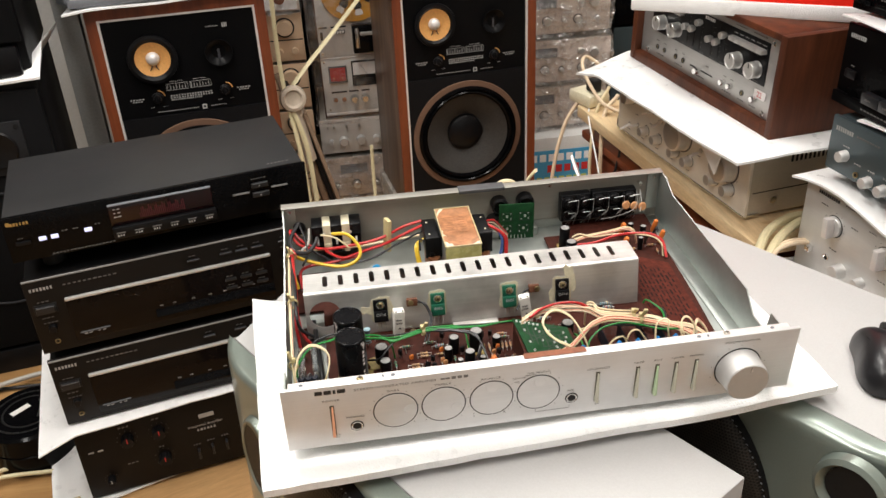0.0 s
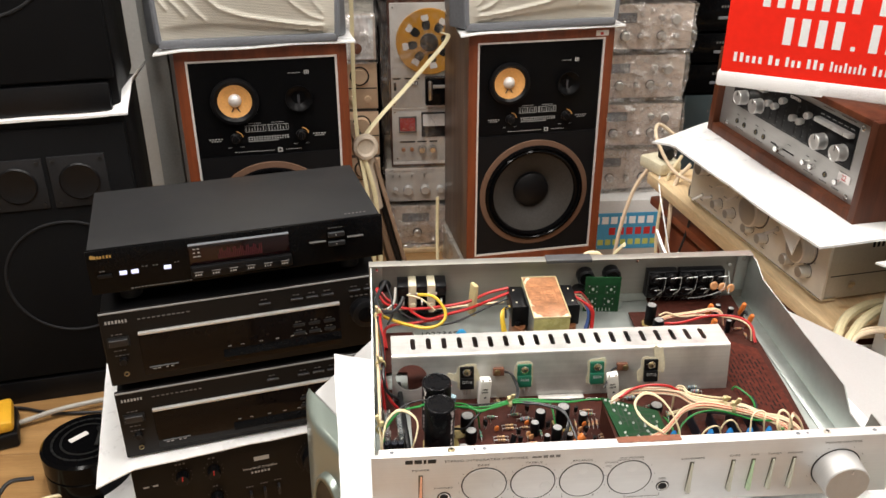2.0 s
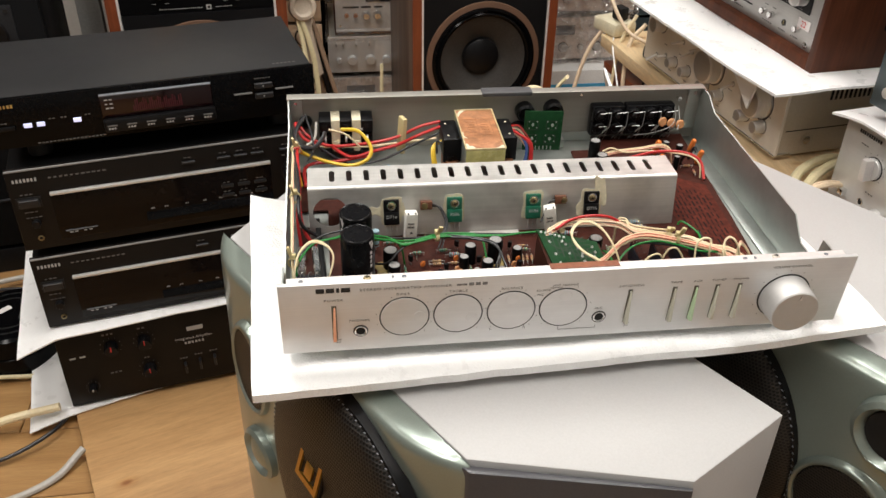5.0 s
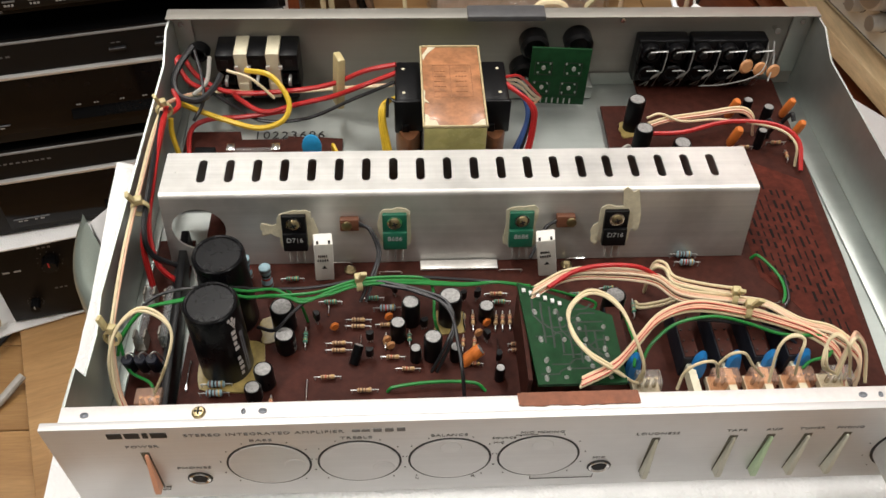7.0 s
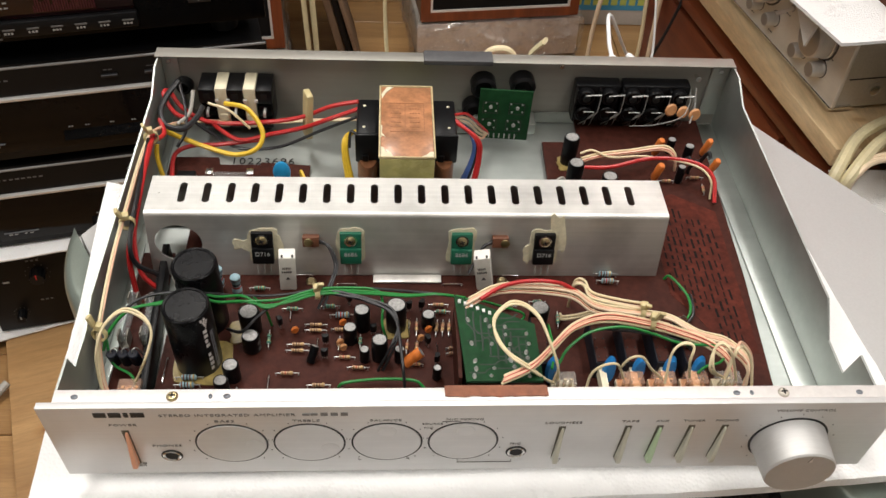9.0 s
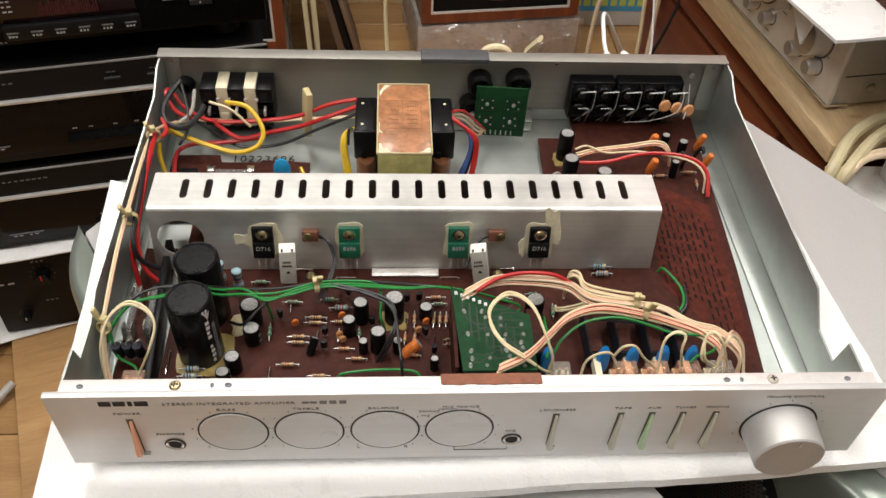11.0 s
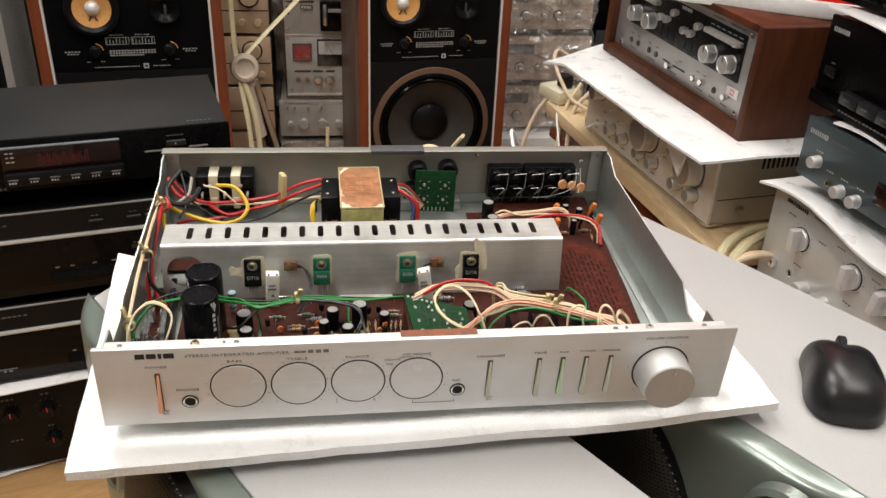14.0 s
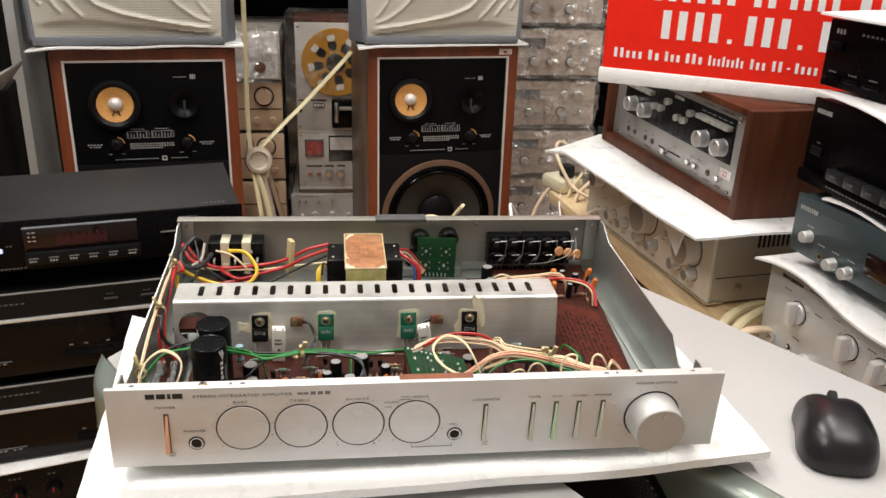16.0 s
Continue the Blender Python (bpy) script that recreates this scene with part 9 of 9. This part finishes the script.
# blue lacquered capacitors and dark switch bodies behind the front panel
for x in (0.2680, 0.3020, 0.3198, 0.3385, 0.3560):
    part("blue_capacitor", lathe([(0, 0.0022), (0.0038, 0.002), (0.0053, 0), (0.0038, -0.002), (0, -0.0022)], 18, False), M["blue"], A, "blue lacquered capacitor", INNER @ at(x, 0.0520, PB + 0.0085, 80, 0, 10) @ Matrix.Diagonal((0.85, 1.75, 1, 1)))
for x in (0.2980, 0.3165, 0.3350, 0.3525):
    s_ = part("push_switch", box(-0.0042, 0.0042, -0.018, 0.018, 0.0, 0.0125, 0.0006), M["switch_brown"], A, "dark push switch body", INNER @ at(x, 0.0715, PB))
    part("switch_top", box(-0.0036, 0.0036, -0.0172, 0.0172, 0.0126, 0.0132), M["pcb"], s_)
    for k in range(5):
        for q_ in (-0.0024, 0.0024):
            part("pin", cyl(0.0005, 0.0131, 0.0138, 6), M["ink_black"], s_, m=at(q_, -0.014 + 0.007 * k, 0))
    part("plunger", box(-0.002, 0.002, -0.048, -0.018, 0.003, 0.009), M["ivory"], s_)
    part("spring_clip", tube([(-0.003, 0.0185, 0.011), (0.003, 0.0185, 0.0125), (0.003, 0.021, 0.011)], 0.0005, 5), M["chrome"], s_)
s_ = part("push_switch", box(-0.0042, 0.0042, -0.018, 0.018, 0.0, 0.0125, 0.0006), M["switch_brown"], A, "dark push switch body", INNER @ at(0.262, 0.0715, PB))
part("switch_top", box(-0.0036, 0.0036, -0.0172, 0.0172, 0.0126, 0.0132), M["pcb"], s_)
# tilted green daughter board
gbp = prism([(0.2105, 0.0955), (0.2145, 0.0300), (0.2575, 0.0300), (0.2570, 0.0720)], 0.0358, 0.0374)
gb = part("green_board", gbp, M["pcb_green"], A, "green daughter board with solder joints", INNER)
rnd = random.Random(11)
sj = None
for c_ in range(4):
    for r_ in range(9):
        x, y = 0.2192 + 0.0107 * c_ + rnd.uniform(-0.0016, 0.0016), 0.0335 + 0.0060 * r_ + rnd.uniform(-0.0012, 0.0012)
        if y > 0.090 - (x - 0.2105) * 0.53 or (c_ == 0 and r_ in (3, 6)) or rnd.random() < 0.12:
            continue
        m_ = at(x, y, 0.0374, 0, 0, rnd.uniform(-25, 25)) @ Matrix.Diagonal((0.95, rnd.choice((0.9, 1.2, 1.6)), 1, 1))
        if sj is None:
            sj = part("solder_joint", lathe([(0.0013, 0), (0.0010, 0.0004), (0.0004, 0.0010), (0, 0.0016)], 9), M["solder"], gb, m=m_)
        else:
            again(sj, m_)
for i in range(9):
    x, y = 0.217 + 0.0042 * i, 0.089 - 0.0032 * i
    part("trace", tube([(x, y - 0.004, 0.03745), (x, y - 0.016 - 0.002 * (i % 3), 0.03745), (x + 0.004, y - 0.022, 0.03745), (x + 0.004, max(0.034, y - 0.034), 0.03745)], 0.00055, 4, 2, 0.2), M["pcb_trace"], gb)
for i in range(8):
    y = 0.036 + 0.0058 * i
    x1_ = min(0.2555, 0.2105 + (0.093 - y) / 0.53)
    xm_ = 0.2165 + 0.006 * (i % 4)
    part("trace", tube([(xm_, y, 0.03745), (xm_ + 0.009, y, 0.03745), (xm_ + 0.012, y + 0.0028, 0.03745), (max(xm_ + 0.013, x1_ - 0.004), y + 0.0028, 0.03745)], 0.0005, 4, 2, 0.2), M["pcb_trace"], gb)
for i in range(6):
    part("header_strip", box(-0.0009, 0.0009, -0.0014, 0.0014, 0.0374, 0.0382), M["solder"], gb, m=at(0.2135 + 0.0035 * i, 0.0895 - 0.0019 * i, 0))
part("board_post", box(0.2105, 0.2125, 0.034, 0.090, PB, 0.0357), M["pcb"], A, "", INNER)

# ---- wiring ----
def wire(pts, material, r=0.00085, label=""):
    return part("wire", tube([inner(p) for p in pts], r, 7, 6), M[material], A, label)


def bundle(pts, mats, r=0.00085, spread=0.0022, seed=0):
    """Leads that run side by side, with a thin red one among them."""
    rnd_ = random.Random(seed)
    shared = [(rnd_.uniform(-1, 1) * spread * 0.25, rnd_.uniform(-1, 1) * spread * 0.25) for p in pts]
    n = len(mats)
    for q, mt in enumerate(mats):
        u = (q - (n - 1) / 2) / max(1, n - 1) * 2
        oy, oz = u * spread, rnd_.uniform(-0.6, 0.6) * spread * (1 - 0.5 * abs(u))
        jit = [(p[0] + 0.3 * oy + rnd_.uniform(-1, 1) * spread * 0.12, p[1] + oy + s[0] + rnd_.uniform(-1, 1) * spread * 0.12, p[2] + oz + s[1] + rnd_.uniform(-1, 1) * spread * 0.12) for p, s in zip(pts, shared)]
        wire(jit, mt, r * 0.85)
        if n > 3 and q in (1, n - 2):
            wire([(x, y - r * 0.9, z + r * 0.5) for x, y, z in jit], "w_red", r * 0.24)


def tie(x, y, z, rz, rx=90, r=0.0042, tail=0.008):
    t_ = part("cable_tie", lathe([(r, -0.0016), (r + 0.0007, -0.0014), (r + 0.0007, 0.0014), (r, 0.0016), (r - 0.0006, 0)], 18, False), M["tie"], A, "yellowed nylon cable tie", Matrix.Translation(inner((x, y, z))) @ pose(0, 0, 0, rx, 0, rz))
    part("tie_head", box(-0.0022, 0.0022, r - 0.0005, r + 0.0035, -0.0022, 0.0022, 0.0006), M["tie"], t_)
    part("tie_tail", box(-0.0010, 0.0010, r + 0.003, r + 0.003 + tail, -0.0018, 0.0018, 0.0004), M["tie"], t_, m=at(0, 0, 0, 12, 0, 15))


# harness along the left side
bundle([(0.1470, 0.2830, 0.030), (0.1060, 0.2900, 0.024), (0.0820, 0.2930, 0.021), (0.0420, 0.2930, 0.021), (0.0190, 0.2800, 0.028), (0.0070, 0.2500, 0.040), (0.0065, 0.2290, 0.045), (0.0065, 0.2000, 0.047), (0.0065, 0.1670, 0.046), (0.0068, 0.1230, 0.045), (0.0072, 0.0850, 0.041), (0.0072, 0.0650, 0.035), (0.0090, 0.0480, 0.022), (0.0130, 0.0380, 0.014)],
       ["w_cream", "w_white", "w_white", "w_pink"], 0.0010, 0.0014, 3)
bundle([(0.0080, 0.2400, 0.044), (0.0100, 0.2290, 0.046), (0.0118, 0.1810, 0.046), (0.0118, 0.1510, 0.043), (0.0105, 0.1320, 0.034), (0.0125, 0.1210, 0.016)], ["w_red", "w_red"], 0.0013, 0.0010, 4)
wire([(0.0090, 0.2350, 0.045), (0.0105, 0.2120, 0.047), (0.0125, 0.1720, 0.045), (0.0125, 0.1430, 0.037), (0.0165, 0.1280, 0.025), (0.0260, 0.1240, 0.015)], "w_red", 0.00153)
wire([(0.0080, 0.2300, 0.046), (0.0120, 0.1660, 0.047), (0.0120, 0.1360, 0.040), (0.0150, 0.1290, 0.030), (0.0280, 0.1320, 0.019)], "w_black", 0.0016)
wire([(0.1490, 0.2710, 0.050), (0.1290, 0.2730, 0.045), (0.1080, 0.2750, 0.036), (0.0820, 0.2780, 0.030), (0.0410, 0.2810, 0.027), (0.0200, 0.2860, 0.034), (0.0100, 0.2940, 0.042), (0.0080, 0.2860, 0.044), (0.0150, 0.2780, 0.036), (0.0270, 0.2780, 0.030)], "w_red", 0.00165)
wire([(0.1490, 0.2670, 0.047), (0.1270, 0.2620, 0.042), (0.1080, 0.2680, 0.032), (0.0830, 0.2690, 0.026), (0.0620, 0.2680, 0.022), (0.0470, 0.2740, 0.026), (0.0420, 0.2760, 0.030)], "w_red", 0.00165)
wire([(0.0790, 0.2680, 0.023), (0.0460, 0.2690, 0.018), (0.0260, 0.2670, 0.018), (0.0150, 0.2560, 0.018), (0.0160, 0.2300, 0.014)], "w_red", 0.00165)
wire([(0.1480, 0.2640, 0.043), (0.1200, 0.2640, 0.032), (0.0900, 0.2640, 0.020), (0.0600, 0.2680, 0.016), (0.0400, 0.2760, 0.022), (0.0250, 0.2800, 0.030)], "w_black", 0.0012)
wire([(0.0520, 0.2800, 0.042), (0.0690, 0.2720, 0.043), (0.0800, 0.2600, 0.034), (0.0760, 0.2510, 0.027), (0.0600, 0.2510, 0.022), (0.0390, 0.2590, 0.022), (0.0200, 0.2640, 0.026), (0.0100, 0.2620, 0.032)], "w_yellow", 0.00182)
wire([(0.0400, 0.2800, 0.042), (0.0560, 0.2740, 0.040), (0.0700, 0.2680, 0.031)], "w_cream", 0.00101)
wire([(0.0090, 0.2400, 0.036), (0.0085, 0.2360, 0.028), (0.0120, 0.2290, 0.015)], "w_yellow", 0.00168)
wire([(0.0175, 0.2970, 0.048), (0.0100, 0.2830, 0.044), (0.0070, 0.2720, 0.040), (0.0110, 0.2630, 0.036), (0.0240, 0.2600, 0.035), (0.0330, 0.2700, 0.038), (0.0360, 0.2790, 0.040)], "w_black", 0.0021)
wire([(0.0280, 0.2920, 0.044), (0.0260, 0.2780, 0.036), (0.0180, 0.2690, 0.033)], "w_grey", 0.0014)
wire([(0.0180, 0.2960, 0.047), (0.0230, 0.2800, 0.038), (0.0240, 0.2660, 0.030), (0.0180, 0.2560, 0.024)], "w_black", 0.0012)
wire([(0.0070, 0.2660, 0.038), (0.0120, 0.2530, 0.036), (0.0090, 0.2380, 0.040), (0.0080, 0.2280, 0.045)], "w_red", 0.00165)
tie(0.0088, 0.2330, 0.0455, 25, 90, 0.0044)
tie(0.0092, 0.1480, 0.0445, 10, 90, 0.0044)
tie(0.0078, 0.0660, 0.0360, -15, 75, 0.0038)
# leads of the transformer
for k in range(3):
    wire([(0.150, 0.250, 0.042), (0.1410 + 0.001 * k, 0.2500, 0.038), (0.1385 + 0.0012 * k, 0.2430, 0.032), (0.1420 + 0.002 * k, 0.2290, 0.012)], "w_yellow", 0.0014)
wire([(0.1500, 0.246, 0.040), (0.1440, 0.250, 0.041), (0.1430, 0.242, 0.034)], "w_black", 0.0010)
for k, mt in enumerate(("w_blue", "w_blue", "w_black")):
    wire([(0.2180, 0.2560, 0.047), (0.2290 + 0.0012 * k, 0.2510, 0.041), (0.2320 + 0.0012 * k, 0.2430, 0.030), (0.2200 + 0.0030 * k, 0.2290, 0.010)], mt, 0.0011)
for k in range(2):
    wire([(0.2180, 0.2540 - 0.002 * k, 0.048), (0.2330 + 0.0014 * k, 0.2430, 0.041), (0.2355 + 0.0014 * k, 0.2390, 0.030), (0.2310 + 0.002 * k, 0.2300, 0.010)], "w_red", 0.00142)
for k, mt in enumerate(("w_red", "w_white", "w_white", "w_pink")):
    wire([(0.2185, 0.2570, 0.050 - 0.002 * k), (0.2280, 0.2640, 0.046 - 0.003 * k), (0.2400, 0.2730, 0.032 - 0.003 * k), (0.2460, 0.2780, 0.024)], mt, 0.0010)
# green earth leads across the board
for k in range(2):
    wire([(0.0085, 0.0640 - 0.002 * k, 0.028), (0.0125, 0.0690 - 0.002 * k, 0.036), (0.0250, 0.0750, 0.045), (0.0430, 0.0790 - 0.001 * k, 0.0470), (0.0570, 0.0848 - 0.002 * k, 0.0480), (0.0720, 0.0885 - 0.004 * k, 0.042), (0.0850, 0.0955 - 0.004 * k, 0.036), (0.0980, 0.0905 + 0.002 * k, 0.032), (0.1120, 0.0985 - 0.002 * k, 0.031), (0.1275, 0.1055 - 0.002 * k, 0.030), (0.1500, 0.1090 - 0.002 * k, 0.028), (0.1830, 0.1055 - 0.001 * k, 0.028), (0.2010, 0.1040, 0.030), (0.2180, 0.0955, 0.035)], "w_green", 0.00086)
wire([(0.0720, 0.0860, 0.040), (0.0880, 0.0925, 0.035), (0.1060, 0.0985, 0.031), (0.1280, 0.1080, 0.030), (0.1500, 0.1115, 0.028), (0.1640, 0.1115, 0.026), (0.1675, 0.1040, 0.024), (0.1675, 0.0880, 0.022), (0.1700, 0.0850, PB)], "w_green", 0.00086)
wire([(0.0900, 0.0980, 0.034), (0.0965, 0.0955, 0.026), (0.0990, 0.0960, PB)], "w_green", 0.00082)
wire([(0.0085, 0.0660, 0.030), (0.0200, 0.0760, 0.042), (0.0330, 0.0830, 0.0470), (0.0570, 0.0845, 0.0490), (0.0800, 0.0950, 0.0370), (0.1050, 0.1020, 0.0310), (0.1400, 0.1130, 0.0270), (0.1900, 0.1090, 0.0270), (0.2120, 0.1010, 0.0310)], "w_black", 0.0009)
wire([(0.1420, 0.0480, PB), (0.1460, 0.0485, 0.0160), (0.1650, 0.0505, 0.0165), (0.1860, 0.0500, 0.0160), (0.1925, 0.0470, PB)], "w_green", 0.0009)
for k in range(2):
    wire([(0.1340, 0.1080, 0.029), (0.1440, 0.1060, 0.029), (0.1580 + 0.001 * k, 0.0980 + 0.002 * k, 0.030), (0.1720 + 0.001 * k, 0.0890 + 0.002 * k, 0.031), (0.1770, 0.0780, 0.030), (0.1750 - 0.002 * k, 0.0670, 0.026), (0.1680 - 0.003 * k, 0.0600, PB)], "w_black", 0.0009)
wire([(0.1350, 0.1070, 0.028), (0.1620, 0.0970, 0.030), (0.1750, 0.0830, 0.031), (0.1785, 0.0610, 0.030), (0.1800, 0.0470, 0.026), (0.1810, 0.0410, 0.016)], "w_black", 0.0010)
wire([(0.0740, 0.0860, 0.020), (0.0840, 0.0800, 0.0240), (0.0930, 0.0860, 0.0290), (0.1020, 0.0950, 0.0310)], "w_black", 0.0010)
tie(0.1275, 0.1060, 0.0290, 100, 90, 0.0034, 0.006)
# cream loop at the left connector
for k in range(2):
    wire([(0.0300, 0.0410, 0.026), (0.0370, 0.0490, 0.037), (0.0395, 0.0600, 0.044), (0.0335, 0.0665 + 0.002 * k, 0.048), (0.0230, 0.0695 + 0.002 * k, 0.049), (0.0135, 0.0630 + 0.001 * k, 0.045), (0.0095, 0.0530, 0.038), (0.0080, 0.0470, 0.026), (0.0100, 0.0400, 0.014)], "w_cream", 0.00078)
wire([(0.0085, 0.0700, 0.030), (0.0130, 0.0580, 0.022), (0.0240, 0.0520, 0.018), (0.0260, 0.0400, PB)], "w_green", 0.00082)
# harness on the right
bundle([(0.2180, 0.0880, 0.038), (0.2360, 0.0970, 0.040), (0.2560, 0.0990, 0.040), (0.2830, 0.0980, 0.037), (0.2980, 0.0900, 0.033), (0.3270, 0.0880, 0.030), (0.3430, 0.0830, 0.029), (0.3590, 0.0730, 0.028), (0.3750, 0.0670, 0.026), (0.3860, 0.0570, 0.024), (0.3870, 0.0490, 0.020), (0.3850, 0.0440, 0.014)],
       ["w_white", "w_cream", "w_white", "w_pink", "w_pink", "w_white", "w_white", "w_cream"], 0.0009, 0.0031, 7)
bundle([(0.2340, 0.0280, 0.0400), (0.2510, 0.0360, 0.042), (0.2650, 0.0510, 0.042), (0.2800, 0.0660, 0.041), (0.3010, 0.0760, 0.038), (0.3280, 0.0760, 0.033), (0.3470, 0.0720, 0.030), (0.3640, 0.0660, 0.028), (0.3740, 0.0550, 0.026), (0.3790, 0.0440, 0.014)],
       ["w_cream", "w_pink", "w_white", "w_pink", "w_white", "w_pink", "w_cream"], 0.0009, 0.0025, 8)
wire([(0.2260, 0.0890, 0.040), (0.2400, 0.0970, 0.0425), (0.2560, 0.0995, 0.044), (0.2750, 0.1000, 0.042), (0.2880, 0.0980, 0.036)], "w_red", 0.0013)
bundle([(0.2880, 0.1140, PB), (0.2880, 0.1130, 0.030), (0.2930, 0.1090, 0.034), (0.2960, 0.0990, 0.034), (0.3110, 0.0950, 0.032), (0.3280, 0.0930, 0.031)], ["w_cream", "w_white", "w_white", "w_cream"], 0.0010, 0.0020, 9)
bundle([(0.2810, 0.1040, PB), (0.2810, 0.0970, 0.018), (0.2900, 0.0940, 0.022), (0.2990, 0.0940, 0.026)], ["w_cream", "w_cream"], 0.0010, 0.0012, 10)
wire([(0.2700, 0.0490, 0.030), (0.2760, 0.0570, 0.034), (0.2900, 0.0670, 0.036), (0.3100, 0.0710, 0.036), (0.3280, 0.0690, 0.033), (0.3460, 0.0640, 0.030), (0.3680, 0.0640, 0.028), (0.3730, 0.0610, 0.026)], "w_green", 0.0009)
wire([(0.2950, 0.0700, 0.036), (0.3200, 0.0700, 0.033), (0.3440, 0.0660, 0.030), (0.3560, 0.0600, 0.024), (0.3570, 0.0500, PB)], "w_black", 0.0010)
wire([(0.3560, 0.1370, PB), (0.3590, 0.1350, 0.0165), (0.3665, 0.1180, 0.0165), (0.3650, 0.1030, 0.0165), (0.3585, 0.0960, PB)], "w_green", 0.0009)
wire([(0.3685, 0.1220, PB), (0.3690, 0.1180, 0.0160), (0.3670, 0.1020, 0.0160), (0.3600, 0.0950, PB)], "w_black", 0.0009)
wire([(0.2710, 0.0930, PB), (0.2705, 0.0900, 0.019), (0.2690, 0.0750, 0.026), (0.2690, 0.0600, 0.028), (0.2660, 0.0470, 0.028)], "w_green", 0.00082)
wire([(0.2130, 0.0980, 0.0320), (0.2260, 0.0990, 0.0300), (0.2420, 0.1000, 0.0240), (0.2560, 0.0980, 0.0200), (0.2520, 0.0930, 0.0160)], "w_green", 0.00082)
wire([(0.3540, 0.0470, 0.024), (0.3580, 0.0490, 0.027), (0.3650, 0.0490, 0.030), (0.3700, 0.0540, 0.028)], "w_green", 0.00082)
tie(0.3270, 0.0890, 0.0305, 80, 90, 0.0042, 0.003)
tie(0.3300, 0.0770, 0.0335, 80, 90, 0.0040, 0.008)
for k in range(2):
    wire([(0.2680 - 0.002 * k, 0.0385, 0.0280), (0.2660, 0.0370, 0.040), (0.2610, 0.0450, 0.050), (0.2560, 0.0580 + 0.002 * k, 0.054), (0.2480, 0.0660 + 0.002 * k, 0.056), (0.2390, 0.0670 + 0.002 * k, 0.056), (0.2310 - 0.001 * k, 0.0600, 0.053), (0.2310 + 0.001 * k, 0.0490, 0.050), (0.2380, 0.0390 + 0.002 * k, 0.047), (0.2480, 0.0330 + 0.002 * k, 0.044), (0.2600, 0.0340, 0.034), (0.2660, 0.0370, 0.028)], "w_cream", 0.00078)
wire([(0.2820, 0.0280, 0.034), (0.2840, 0.0310, 0.042), (0.2900, 0.0320, 0.047), (0.2980, 0.0330, 0.046), (0.3060, 0.0380, 0.030)], "w_cream", 0.00078)
wire([(0.3000, 0.0340, 0.042), (0.3040, 0.0340, 0.050), (0.3110, 0.0345, 0.050), (0.3180, 0.0340, 0.042), (0.3290, 0.0385, 0.029)], "w_cream", 0.00078)
for k in range(2):
    wire([(0.3265, 0.0290, 0.036), (0.3280, 0.0370, 0.050), (0.3340 + 0.001 * k, 0.0410 + 0.001 * k, 0.053), (0.3400, 0.0390, 0.053), (0.3385, 0.0340, 0.047), (0.3450, 0.0385, 0.030)], "w_cream", 0.00078)
    wire([(0.3650, 0.0385, 0.030), (0.3510 + 0.002 * k, 0.0320, 0.043), (0.3530, 0.0400, 0.050), (0.3575, 0.0410 + 0.001 * k, 0.053), (0.3620, 0.0360, 0.050), (0.3720, 0.0360, 0.030)], "w_cream", 0.00078)
bundle([(0.3660, 0.0385, 0.030), (0.3700, 0.0460, 0.0440), (0.3770, 0.0530, 0.0400), (0.3840, 0.0500, 0.0320), (0.3870, 0.0420, 0.0200)], ["w_cream", "w_white", "w_pink"], 0.0010, 0.0016, 12)
# leads at the phono end
bundle([(0.3110, 0.2400, 0.028), (0.3260, 0.2470, 0.027), (0.3530, 0.2550, 0.026), (0.3770, 0.2590, 0.026), (0.3860, 0.2550, 0.023), (0.3890, 0.2530, PB)], ["w_pink", "w_white", "w_pink", "w_pink", "w_cream"], 0.0010, 0.0018, 14)
wire([(0.3110, 0.2350, 0.026), (0.3340, 0.2360, 0.026), (0.3660, 0.2450, 0.027), (0.3960, 0.2410, 0.027), (0.4090, 0.2290, 0.024), (0.4090, 0.2120, 0.015)], "w_red", 0.00153)
wire([(0.3120, 0.2480, 0.028), (0.3210, 0.2490, 0.030), (0.3350, 0.2440, 0.028), (0.3620, 0.2470, 0.027), (0.3960, 0.2390, 0.026), (0.4070, 0.2270, 0.023), (0.4080, 0.2190, PB)], "w_cream", 0.00086)
wire([(0.3020, 0.2260, 0.0180), (0.2960, 0.2260, 0.0240), (0.2880, 0.2180, 0.0200), (0.2850, 0.2000, 0.0120)], "w_grey", 0.0010)
